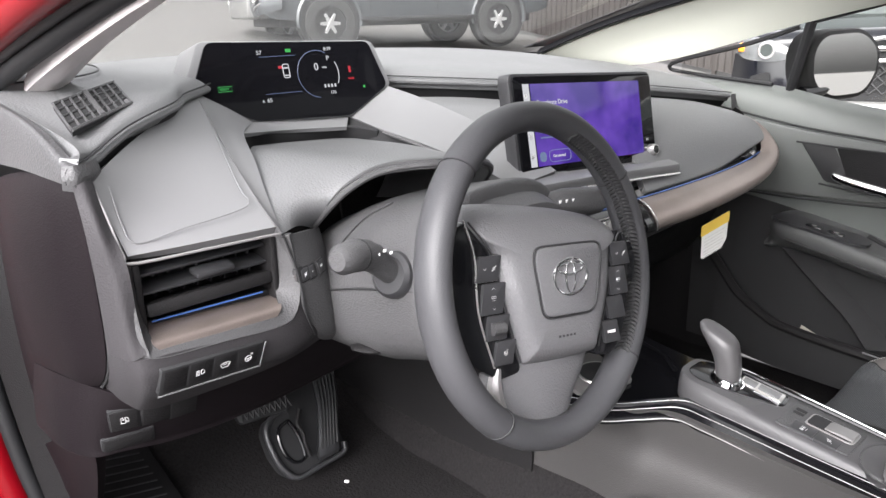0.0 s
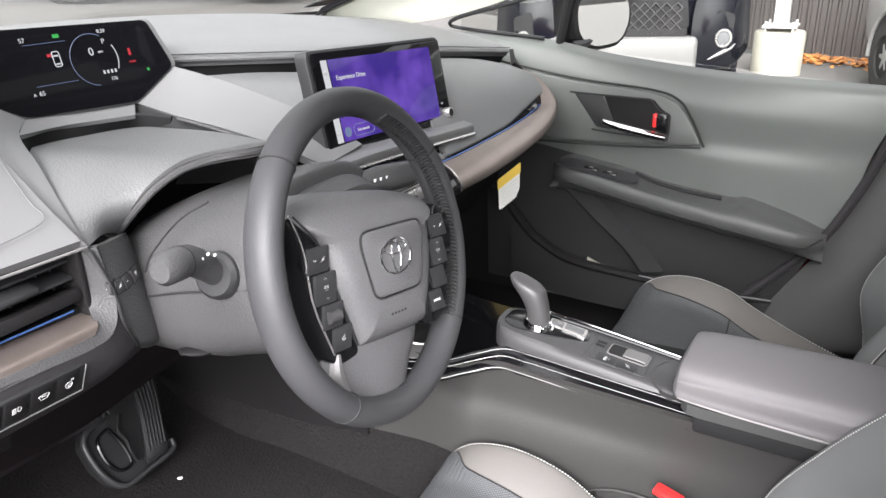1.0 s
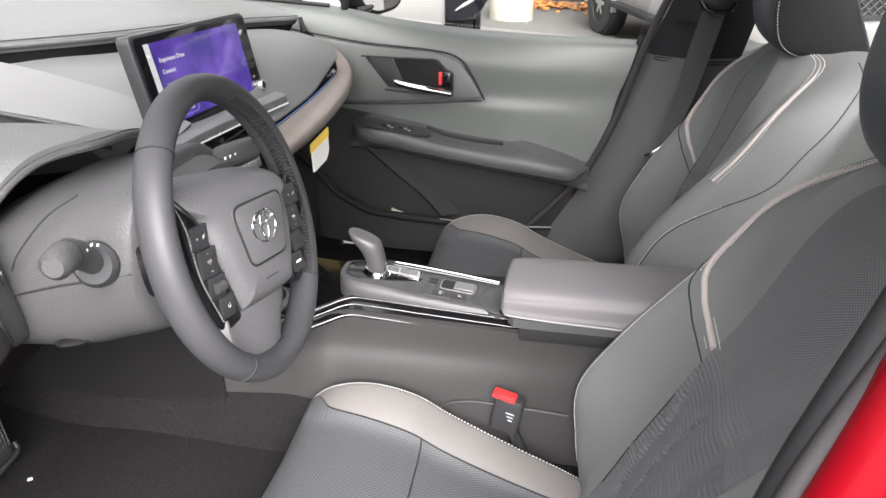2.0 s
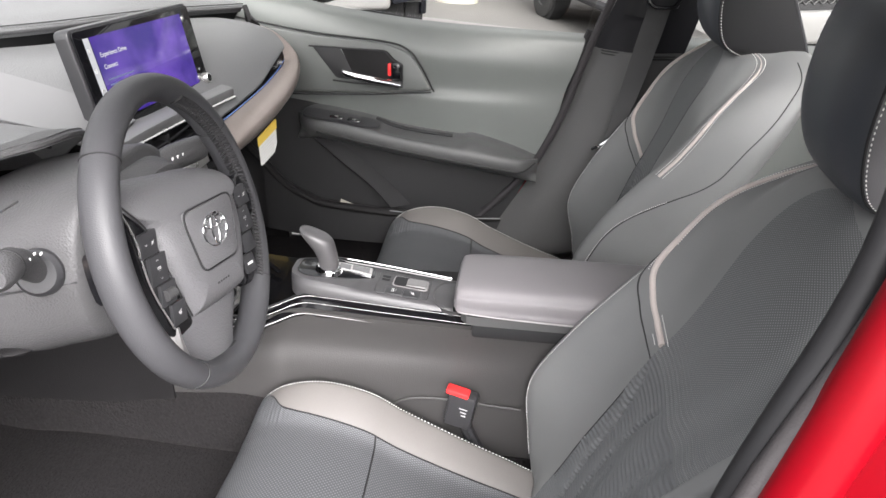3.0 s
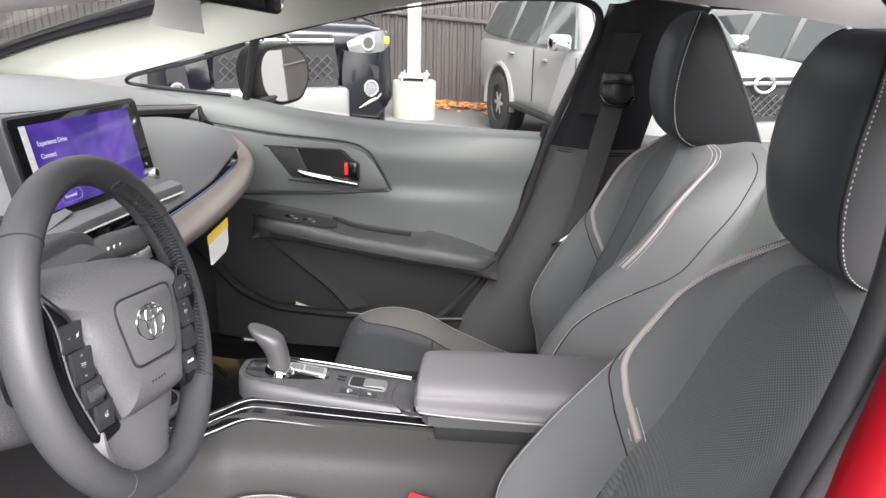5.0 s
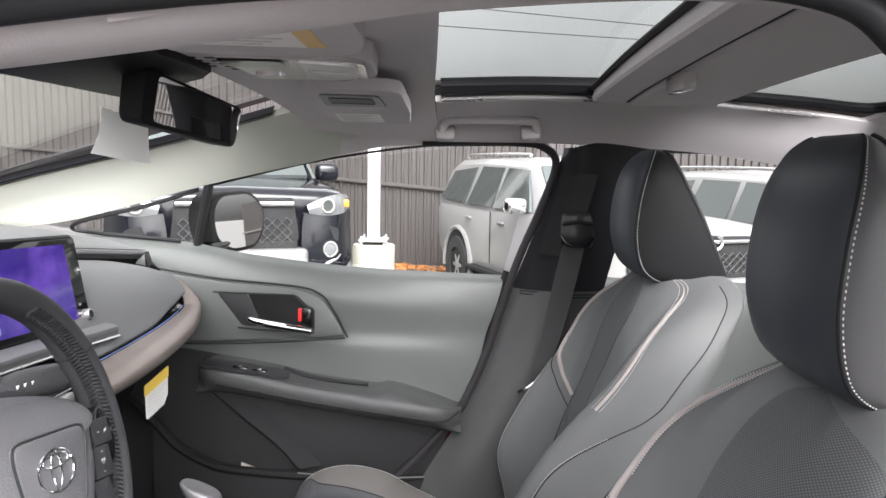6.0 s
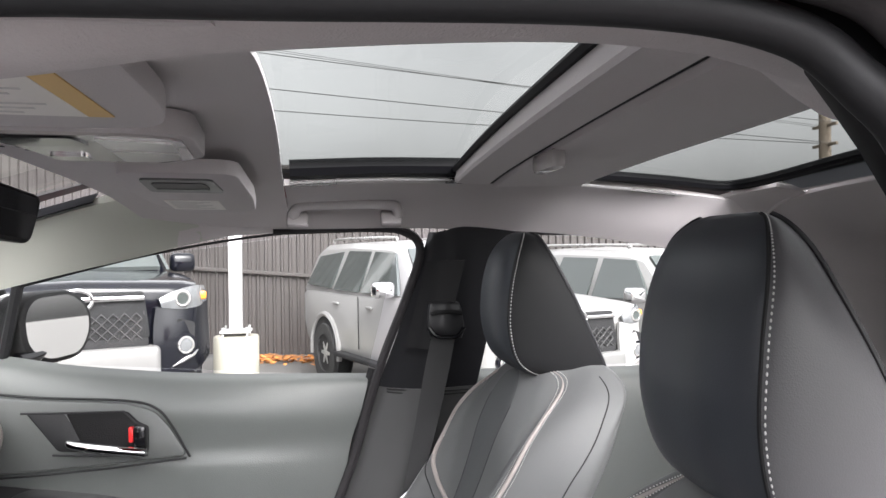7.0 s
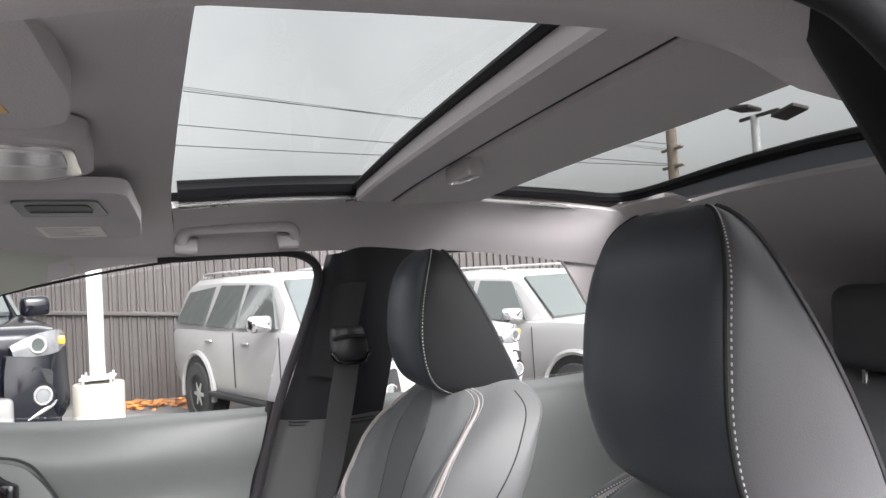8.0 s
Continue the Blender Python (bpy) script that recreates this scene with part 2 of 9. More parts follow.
    tyre=mat("tyre_rubber", (0.03, 0.03, 0.03), 0.85, 0, 0.4, 0.01),
    rim=mat("alloy_rim", (0.42, 0.42, 0.42), 0.3, 0.7),
    amber=mat("amber_lens", (0.8, 0.28, 0.03), 0.2),
    leaf=mat("fallen_orange_leaves", (0.50, 0.20, 0.05), 0.9, 0, 0.6, 0.02, 0.5, 0.08),
    wood=mat("weathered_pole_wood", (0.22, 0.18, 0.14), 0.9, 0, 0.6, 0.01, 0.3, 0.3),
    bumper_grey=mat("satin_silver_bumper", (0.17, 0.168, 0.165), 0.40, 0.2, 0, vary=0.05, patch=0.6),
    handle_grey=mat("grey_grab_handle", (0.30, 0.28, 0.28), 0.6, 0, 0.2, 0.001, 0.05),
    wire=mat("grey_cable", (0.06, 0.06, 0.06), 0.6),
)


def panel_mat(name, a, b, power):
    """A lit display picture: a violet scene that runs from one colour to the other with soft shapes."""
    m = bpy.data.materials.new(name)
    m.use_nodes = True
    n, l = m.node_tree.nodes, m.node_tree.links
    p = n["Principled BSDF"]
    p.inputs["Base Color"].default_value = (0.005, 0.004, 0.01, 1)
    p.inputs["Roughness"].default_value = 0.05
    tc = n.new("ShaderNodeTexCoord")
    no = n.new("ShaderNodeTexNoise")
    no.inputs["Scale"].default_value, no.inputs["Detail"].default_value = 14.0, 3.0
    l.new(tc.outputs["Object"], no.inputs["Vector"])
    rp = n.new("ShaderNodeValToRGB")
    rp.color_ramp.elements[0].position, rp.color_ramp.elements[0].color = 0.35, (*a, 1)
    rp.color_ramp.elements[1].position, rp.color_ramp.elements[1].color = 0.68, (*b, 1)
    l.new(no.outputs["Fac"], rp.inputs["Fac"])
    l.new(rp.outputs["Color"], p.inputs["Emission Color"])
    p.inputs["Emission Strength"].default_value = power
    return m


M["violet"] = panel_mat("violet_display_picture", (0.035, 0.012, 0.24), (0.16, 0.07, 0.52), 0.2)


# ---- building helpers ----
def V(*a):
    return Vector(a)


def mesh_of(bm, name, material, smooth=True, angle=38):
    bmesh.ops.recalc_face_normals(bm, faces=bm.faces[:])
    me = bpy.data.meshes.new(name)
    if smooth:
        lim = radians(angle)
        for f in bm.faces:
            f.smooth = True
        for e in bm.edges:
            if len(e.link_faces) == 2 and e.calc_face_angle(0) > lim:
                e.smooth = False
    bm.to_mesh(me)
    bm.free()
    me.materials.append(material)
    return me


def thing(name, at, label, category, group="", kind=""):
    """An empty at the base of a thing; its parts hang under it."""
    ob = new(name)
    ob.empty_display_size = 0.05
    ob.location = at
    return tagged(ob, label, category, group, kind)


def part(name, bm, material, parent, label="", smooth=True, angle=38):
    """One mesh, in world coordinates, as a child of a thing or of a part."""
    ob = new(name, mesh_of(bm, name, material, smooth, angle))
    ob.parent = parent
    m = parent.matrix_basis.copy() if parent.parent is None else parent.parent.matrix_basis.copy()
    if parent.parent is None:
        ob.matrix_parent_inverse = m.inverted()
    return tagged(ob, label)


def solo(name, bm, material, label, category, group="", kind="", smooth=True, angle=38):
    ob = new(name, mesh_of(bm, name, material, smooth, angle))
    return tagged(ob, label, category, group, kind)


def merge(*bms):
    out = bmesh.new()
    for b in bms:
        me = bpy.data.meshes.new("tmp")
        b.to_mesh(me)
        b.free()
        out.from_mesh(me)
        bpy.data.meshes.remove(me)
    return out


def box(c, s, bevel=0.0, turn=None, seg=2):
    """A box of size s about c, its edges rounded, turned by a matrix."""
    bm = bmesh.new()
    bmesh.ops.create_cube(bm, size=1.0)
    bmesh.ops.scale(bm, vec=s, verts=bm.verts[:])
    if bevel:
        bmesh.ops.bevel(bm, geom=bm.edges[:], offset=bevel, segments=seg, affect="EDGES", profile=0.5)
    m = Matrix.Translation(c) @ (turn.to_4x4() if turn else Matrix())
    bmesh.ops.transform(bm, matrix=m, verts=bm.verts[:])
    return bm


def rounded(points, r, seg=4):
    """A 2D outline with its corners rounded by about r."""
    out, n = [], len(points)
    for i in range(n):
        p, a, b = (Vector(points[k % n]) for k in (i, i - 1, i + 1))
        da, db = a - p, b - p
        ra = min(r, da.length * 0.45)
        rb = min(r, db.length * 0.45)
        s, e = p + da.normalized() * ra, p + db.normalized() * rb
        for k in range(seg + 1):
            t = k / seg
            out.append(s * (1 - t) ** 2 + p * 2 * t * (1 - t) + e * t * t)
    return out


def slab(points, origin, u, v, depth, bevel=0.0, r=0.0, seg=2):
    """An outline in the plane (origin, u, v), thickened by depth against the normal u x v; its front edge rounded."""
    u, v = Vector(u).normalized(), Vector(v).normalized()
    n = u.cross(v).normalized()
    pts = rounded(points, r) if r else [Vector(p) for p in points]
    bm = bmesh.new()
    f = bm.faces.new([bm.verts.new(Vector(origin) + u * p.x + v * p.y) for p in pts])
    ext = bmesh.ops.extrude_face_region(bm, geom=[f])
    vs = [g for g in ext["geom"] if isinstance(g, bmesh.types.BMVert)]
    bmesh.ops.translate(bm, vec=-n * depth, verts=vs)
    if bevel:
        bm.normal_update()
        front = [e for e in bm.edges if all((w.co - Vector(origin)).dot(n) > -1e-5 for w in e.verts)]
        bmesh.ops.bevel(bm, geom=front, offset=bevel, segments=seg, affect="EDGES", profile=0.5)
    return bm


def frame_slab(outer, inner, origin, u, v, depth):
    """A flat frame: an outline with a hole of the same number of corners, thickened."""
    u, v = Vector(u).normalized(), Vector(v).normalized()
    n = u.cross(v).normalized()
    bm = bmesh.new()
    k = len(outer)
    rows = []
    for d in (0, -depth):
        rows.append([[bm.verts.new(Vector(origin) + u * p[0] + v * p[1] + n * d) for p in ring] for ring in (outer, inner)])
    for i in range(k):
        j = (i + 1) % k
        (fo, fi), (bo, bi) = rows
        bm.faces.new((fo[i], fo[j], fi[j], fi[i]))
        bm.faces.new((bo[j], bo[i], bi[i], bi[j]))
        bm.faces.new((fo[j], fo[i], bo[i], bo[j]))
        bm.faces.new((fi[i], fi[j], bi[j], bi[i]))
    return bm


def spline(points, n, closed=False):
    """n points along a smooth curve through the given ones."""
    pts = [Vector(p) for p in points]
    m = len(pts)
    if m < 3 and not closed:
        return [pts[0].lerp(pts[-1], i / (n - 1)) for i in range(n)]
    out = []
    spans = m if closed else m - 1
    for i in range(n):
        s = i / (n if closed else n - 1) * spans
        k = min(int(s), spans - 1)
        t = s - k
        g = (lambda q: pts[q % m]) if closed else (lambda q: pts[q] if 0 <= q < m else (pts[0] * 2 - pts[1] if q < 0 else pts[-1] * 2 - pts[-2]))
        a, b, c, d = g(k - 1), g(k), g(k + 1), g(k + 2)
        out.append(0.5 * (2 * b + (c - a) * t + (2 * a - 5 * b + 4 * c - d) * t * t + (3 * b - a - 3 * c + d) * t ** 3))
    return out


def grid_of(net, nu, nv):
    rows = [spline(r, nu) for r in net]
    cols = [spline([r[i] for r in rows], nv) for i in range(nu)]
    return [[cols[i][j] for i in range(nu)] for j in range(nv)]


CABIN = V(-0.55, -0.40, 1.15)


def surf(net, nu=24, nv=16, thick=0.004, seen_from=None):
    """A smooth skin through a net of rows of points, thickened away from the middle of the cabin (or from a given place)."""
    g = grid_of(net, nu, nv)
    thick = abs(thick)
    normals = []
    for j in range(nv):
        row = []
        for i in range(nu):
            du = g[j][min(i + 1, nu - 1)] - g[j][max(i - 1, 0)]
            dv = g[min(j + 1, nv - 1)][i] - g[max(j - 1, 0)][i]
            nn = du.cross(dv)
            row.append(nn.normalized() if nn.length > 1e-12 else V(0, 0, 0))
        normals.append(row)
    eye = seen_from or CABIN
    side = sum(normals[j][i].dot((eye - g[j][i]).normalized()) for j in range(nv) for i in range(nu))
    if side < 0:
        thick = -thick
    bm = bmesh.new()
    front = [[bm.verts.new(p) for p in row] for row in g]
    back = [[bm.verts.new(g[j][i] - normals[j][i] * thick) for i in range(nu)] for j in range(nv)]
    for j in range(nv - 1):
        for i in range(nu - 1):
            bm.faces.new((front[j][i], front[j][i + 1], front[j + 1][i + 1], front[j + 1][i]))
            bm.faces.new((back[j][i], back[j + 1][i], back[j + 1][i + 1], back[j][i + 1]))
    for j in range(nv - 1):
        for i in (0, nu - 1):
            bm.faces.new((front[j][i], front[j + 1][i], back[j + 1][i], back[j][i]))
    for i in range(nu - 1):
        for j in (0, nv - 1):
            bm.faces.new((front[j][i], front[j][i + 1], back[j][i + 1], back[j][i]))
    return bm


def loft(rings, nring=0, nalong=0, cap=True):
    """A closed skin through rings of points, smooth round and along."""
    if nring:
        rings = [spline(r, nring, True) for r in rings]
    if nalong:
        k = len(rings[0])
        cols = [spline([r[i] for r in rings], nalong) for i in range(k)]
        rings = [[c[j] for c in cols] for j in range(nalong)]
    bm = bmesh.new()
    vs = [[bm.verts.new(p) for p in r] for r in rings]
    k = len(vs[0])
    for a, b in zip(vs, vs[1:]):
        for i in range(k):
            j = (i + 1) % k
            bm.faces.new((a[i], a[j], b[j], b[i]))
    if cap:
        bm.faces.new(vs[0][::-1])
        bm.faces.new(vs[-1])
    return bm


def tube(points, r, seg=8, closed=False, n=0, flat=1.0, up=(0, 0, 1)):
    """A round (or flattened) bar along a curve. r: one radius or one for each point."""
    pts = spline(points, n, closed) if n else [Vector(p) for p in points]
    m = len(pts)
    rad = r if isinstance(r, (list, tuple)) else [r] * m
    if len(rad) != m:
        span = [i / (m - 1) * (len(rad) - 1) for i in range(m)]
        rad = [rad[int(q)] + (rad[min(len(rad) - 1, int(q) + 1)] - rad[int(q)]) * (q - int(q)) for q in span]
    rings = []
    ref = Vector(up)
    carry = flat == 1.0
    for i in range(m):
        a, b = (pts[i - 1] if (i or closed) else pts[0]), (pts[(i + 1) % m] if (i < m - 1 or closed) else pts[-1])
        t = (b - a).normalized()
        s = t.cross(ref)
        s = s.normalized() if s.length > 1e-4 else t.orthogonal().normalized()
        w = s.cross(t).normalized()
        if carry:
            ref = w
        rings.append([pts[i] + (s * math.cos(q) + w * math.sin(q) * flat) * rad[i] for q in [2 * math.pi * k / seg for k in range(seg)]])
    if closed:
        rings.append(rings[0])
        bm = loft(rings, cap=False)
        bmesh.ops.remove_doubles(bm, verts=bm.verts[:], dist=1e-6)
        return bm
    return loft(rings)


def stitches(points, n, length=0.006, r=0.0009, lift=0.0, normal=(0, 0, 1)):
    """A row of short raised threads along a curve."""
    pts = spline(points, n * 4)
    bm = bmesh.new()
    nn = Vector(normal).normalized() * lift
    for i in range(n):
        a = pts[i * 4] + nn
        b = pts[min(i * 4 + 2, len(pts) - 1)] + nn
        d = b - a
        if d.length < 1e-6:
            continue
        t = d.normalized()
        s = t.orthogonal().normalized()
        w = t.cross(s)
        ring = []
        for p in (a, a + d * 0.5, b):
            rr = r if p is not a and p is not b else r * 0.55
            ring.append([bm.verts.new(p + (s * math.cos(q) + w * math.sin(q)) * rr) for q in (0.3, 1.87, 3.44, 5.01)])
        for x, y in zip(ring, ring[1:]):
            for k in range(4):
                bm.faces.new((x[k], x[(k + 1) % 4], y[(k + 1) % 4], y[k]))
        bm.faces.new(ring[0])
        bm.faces.new(ring[-1])
    return bm


def letters(text, size, at, u, v, material, parent, name="lettering", depth=0.0004):
    """Raised writing in the plane (at, u, v), as a mesh."""
    cu = bpy.data.curves.new(name, "FONT")
    cu.body, cu.size, cu.extrude = text, size, depth
    tmp = bpy.data.objects.new(name, cu)
    scene.collection.objects.link(tmp)
    me = bpy.data.meshes.new_from_object(tmp.evaluated_get(bpy.context.evaluated_depsgraph_get()))
    bpy.data.objects.remove(tmp)
    u, v = Vector(u).normalized(), Vector(v).normalized()
    m = Matrix((u, v, u.cross(v))).transposed().to_4x4()
    m.translation = at
    me.transform(m)
    me.materials.clear()
    me.materials.append(material)
    ob = new(name, me)
    ob.parent = parent
    if parent.parent is None:
        ob.matrix_parent_inverse = parent.matrix_basis.inverted()
    return ob


def wheel_ring(r_out, r_in, width, seg=28):
    """A ring about the x axis with rounded shoulders, for tyres and rims."""
    prof = [(r_in, -width / 2), (r_out * 0.94, -width / 2), (r_out, -width / 3), (r_out, width / 3), (r_out * 0.94, width / 2), (r_in, width / 2)]
    rings = [[V(x, r * math.cos(a), r * math.sin(a)) for r, x in prof] for a in [2 * math.pi * i / seg for i in range(seg)]]
    rings.append(rings[0])
    bm = loft(rings, cap=False)
    bmesh.ops.remove_doubles(bm, verts=bm.verts[:], dist=1e-6)
    return bm


# ---- the car: shell, floor, roof and glass ----
# floor
carpet = thing("floor", (-0.1, 0.0, 0.36), "worn black loop-pile carpet on the car floor", "carpet", kind="structure")
part("carpet", surf([[(-0.80, -0.55, 0.368), (-0.45, -0.55, 0.367), (-0.14, -0.55, 0.372)], [(-0.80, 0.0, 0.368), (-0.45, 0.0, 0.366), (-0.14, 0.0, 0.374)], [(-0.80, 0.40, 0.37), (-0.45, 0.40, 0.366), (-0.14, 0.40, 0.38)],
                     [(-0.80, 0.55, 0.37), (-0.45, 0.55, 0.365), (-0.14, 0.55, 0.38)],
                     [(-0.80, 0.72, 0.40), (-0.45, 0.72, 0.40), (-0.14, 0.72, 0.42)],
                     [(-0.80, 0.86, 0.52), (-0.45, 0.86, 0.52), (-0.14, 0.86, 0.54)],
                     [(-0.80, 0.95, 0.80), (-0.45, 0.95, 0.80), (-0.14, 0.95, 0.80)]], 20, 24, 0.01), M["carpet"], carpet)
part("carpet", box((-0.47, -0.45, 0.355), (0.68, 1.72, 0.02), 0.004), M["carpet"], carpet)
part("carpet", box((0.37, -0.15, 0.345), (0.70, 2.0, 0.02), 0.004), M["carpet"], carpet)
part("carpet", surf([[(0.0, 0.80, 0.36), (0.7, 0.80, 0.36)], [(0.0, 0.95, 0.50), (0.7, 0.95, 0.50)], [(0.0, 1.0, 0.85), (0.7, 1.0, 0.85)]], 8, 10, 0.01), M["carpet"], carpet)

# roof lining: strips round the opening of the glass roof
ceiling = thing("ceiling", (0, -0.6, 1.36), "grey woven headliner with a wide opening for the glass roof", "headliner", kind="structure")
XL, XR = -0.52, 0.44
part("front_lining", surf([[(-0.66, -0.20, 1.305), (-0.4, -0.06, 1.352), (0.0, 0.0, 1.372), (0.4, -0.03, 1.345), (0.63, -0.06, 1.30)],
                           [(-0.655, -0.28, 1.318), (-0.4, -0.2, 1.362), (0.0, -0.17, 1.380), (0.4, -0.19, 1.350), (0.63, -0.2, 1.29)],
                           [(-0.65, -0.372, 1.322), (-0.4, -0.367, 1.366), (0.0, -0.352, 1.384), (0.40, -0.335, 1.360), (0.635, -0.335, 1.288)]], 30, 16, 0.006), M["liner"], ceiling)
part("side_lining", surf([[(0.44, -0.335, 1.357), (0.53, -0.335, 1.335), (0.60, -0.335, 1.30), (0.645, -0.335, 1.283)],
                          [(0.445, -0.64, 1.366), (0.53, -0.64, 1.345), (0.60, -0.64, 1.31), (0.64, -0.64, 1.283)],
                          [(0.50, -0.95, 1.362), (0.55, -0.95, 1.335), (0.60, -0.95, 1.295), (0.64, -0.95, 1.265)],
                          [(0.57, -1.32, 1.332), (0.585, -1.32, 1.305), (0.615, -1.32, 1.255), (0.645, -1.32, 1.21)]], 16, 24, 0.012), M["liner"], ceiling)
def rail_row(y, low, top, xo=-0.660):
    """One section of the lining over the door: from the seal under a soft bulge up to the roof opening."""
    return [(xo, y, low + 0.014), (xo + 0.022, y, low + 0.003), (xo + 0.050, y, low), (xo + 0.082, y, low + 0.010), (xo + 0.125, y, low + 0.5 * (top - low) + 0.008), (xo + 0.17, y, top)]


part("side_lining", surf([[(-0.715, 0.30, 1.232), (-0.70, 0.30, 1.230), (-0.685, 0.30, 1.234), (-0.67, 0.30, 1.246), (-0.65, 0.30, 1.262), (-0.63, 0.30, 1.275)],
                          rail_row(0.10, 1.258, 1.335, -0.688), rail_row(-0.08, 1.280, 1.348, -0.672), rail_row(-0.20, 1.297, 1.356, -0.664), rail_row(-0.30, 1.312, 1.362), rail_row(-0.37, 1.322, 1.364), rail_row(-0.50, 1.3305, 1.365), rail_row(-0.58, 1.3275, 1.364), rail_row(-0.64, 1.315, 1.363, -0.658),
                          rail_row(-0.73, 1.290, 1.362, -0.656), [(-0.66, -1.27, 1.20), (-0.65, -1.27, 1.23), (-0.64, -1.27, 1.26), (-0.63, -1.27, 1.29), (-0.60, -1.27, 1.315), (-0.57, -1.27, 1.33)]], 24, 60, 0.012), M["liner"], ceiling)
part("rear_lining", surf([[(-0.62, -1.352, 1.328), (0.0, -1.352, 1.352), (0.50, -1.352, 1.330), (0.645, -1.335, 1.210)],
                          [(-0.62, -1.5, 1.28), (0.0, -1.5, 1.31), (0.52, -1.5, 1.29), (0.64, -1.5, 1.17)],
                          [(-0.60, -1.9, 1.17), (0.0, -1.9, 1.20), (0.50, -1.9, 1.18), (0.62, -1.9, 1.08)],
                          [(-0.58, -2.1, 1.08), (0.0, -2.1, 1.10), (0.50, -2.1, 1.09), (0.60, -2.1, 1.02)]], 24, 16, 0.015), M["liner"], ceiling)

part("rear_corner", surf([[(0.455, -1.300, 1.356), (0.54, -1.262, 1.347), (0.605, -1.20, 1.325)], [(0.42, -1.40, 1.335), (0.53, -1.40, 1.318), (0.625, -1.38, 1.26)]], 10, 8, 0.01), M["liner"], ceiling)

# glass roof
roof = thing("glass_roof", (0, -0.8, 1.39), "fixed panoramic roof of tinted glass in black frames", "sunroof", kind="structure")
pane = part("front_pane", surf([[(-0.53, -0.30, 1.385), (0.0, -0.30, 1.408), (0.46, -0.30, 1.385)], [(-0.53, -0.72, 1.395), (0.0, -0.72, 1.418), (0.46, -0.72, 1.395)]], 12, 6, -0.005), M["glass_roof"], roof, "tinted front roof pane")
pane.visible_shadow = False
pane = part("rear_pane", surf([[(-0.53, -0.80, 1.395), (0.0, -0.80, 1.415), (0.54, -0.80, 1.39)], [(-0.53, -1.34, 1.36), (0.0, -1.34, 1.385), (0.60, -1.34, 1.355)]], 12, 6, -0.005), M["glass_roof"], roof, "tinted rear roof pane")
pane.visible_shadow = False
part("glass_border", surf([[(0.45, -0.30, 1.380), (0.455, -0.8, 1.388), (0.53, -1.1, 1.372), (0.60, -1.34, 1.345)], [(0.64, -0.30, 1.372), (0.64, -0.8, 1.380), (0.64, -1.1, 1.365), (0.64, -1.34, 1.335)]], 16, 4, 0.004, V(0.2, -0.7, 0.8)), M["frame_black"], roof, "black printed glass border")
part("front_frame", tube([(0.43, -0.345, 1.384), (0.435, -0.50, 1.390), (0.437, -0.66, 1.390)], 0.020, 8, n=12, flat=0.9), M["frame_black"], roof, "black pane edge")
part("frame_strip", tube([(0.432, -0.345, 1.361), (0.437, -0.50, 1.368), (0.44, -0.66, 1.368)], 0.0035, 6, n=12), M["silver"], roof, "bright roof rail strip")
part("frame_strip", tube([(0.44, -0.345, 1.357), (0.444, -0.50, 1.364), (0.447, -0.66, 1.364)], 0.003, 6, n=12), M["silver"], roof, "bright roof rail strip")
part("cross_frame", tube([(-0.52, -0.598, 1.390), (0.0, -0.620, 1.392), (0.43, -0.642, 1.386)], 0.006, 6, n=16), M["frame_black"], roof, "black pane edge")
part("rear_frame", tube([(0.47, -0.90, 1.382), (0.52, -1.10, 1.374), (0.548, -1.225, 1.366), (0.52, -1.268, 1.368), (0.43, -1.285, 1.374), (0.16, -1.295, 1.392), (-0.1, -1.295, 1.392), (-0.55, -1.28, 1.37)], 0.011, 8, n=40), M["frame_black"], roof, "black pane edge")
part("rear_shade_panel", surf([[(0.445, -1.302, 1.368), (0.16, -1.308, 1.384), (-0.10, -1.308, 1.384), (-0.56, -1.30, 1.36)], [(0.44, -1.345, 1.352), (0.16, -1.350, 1.362), (-0.10, -1.350, 1.362), (-0.56, -1.34, 1.34)]], 20, 5, 0.01, V(0, -0.9, 1.2)), M["shade_roll"], roof, "blue-grey rear shade panel")
part("rear_edge_strip", tube([(0.58, -1.25, 1.342), (0.50, -1.335, 1.346), (0.24, -1.352, 1.360), (-0.05, -1.352, 1.360), (-0.55, -1.345, 1.338)], 0.0022, 6, n=30), M["liner"], roof, "pale edge strip")
part("frame_strip", tube([(0.475, -0.90, 1.362), (0.53, -1.10, 1.350), (0.57, -1.24, 1.337)], 0.0035, 6, n=12), M["silver"], roof, "bright roof rail strip")
part("cross_beam", loft([[(x, y, z) for y, z in ((y0, z0 + 0.012), (y0, z0 - 0.006), (y0 - 0.004, z0 - 0.010), (y1 + 0.004, z0 - 0.012), (y1, z0 - 0.008), (y1, z0 + 0.012))]
                         for x, z0, y0, y1 in ((-0.56, 1.374, -0.598, -0.652), (-0.25, 1.376, -0.610, -0.668), (0.0, 1.377, -0.622, -0.685), (0.25, 1.376, -0.635, -0.700), (0.45, 1.372, -0.645, -0.714))], 0, 16), M["liner"], roof, "grey cloth cross beam")
part("shade", loft([[(x, y, z) for y, z in ((y0, z0 + 0.010), (y0, z0 - 0.004), (y0 - 0.005, z0 - 0.009), (y1 + 0.004, z0 - 0.006), (y1, z0 - 0.002), (y1, z0 + 0.010))]
                    for x, z0, y0, y1 in ((-0.56, 1.369, -0.660, -0.825), (-0.25, 1.372, -0.676, -0.86), (0.0, 1.373, -0.693, -0.875), (0.25, 1.371, -0.708, -0.89), (0.47, 1.366, -0.722, -0.90))], 0, 16), M["liner"], roof, "drawn-back grey roof shade")
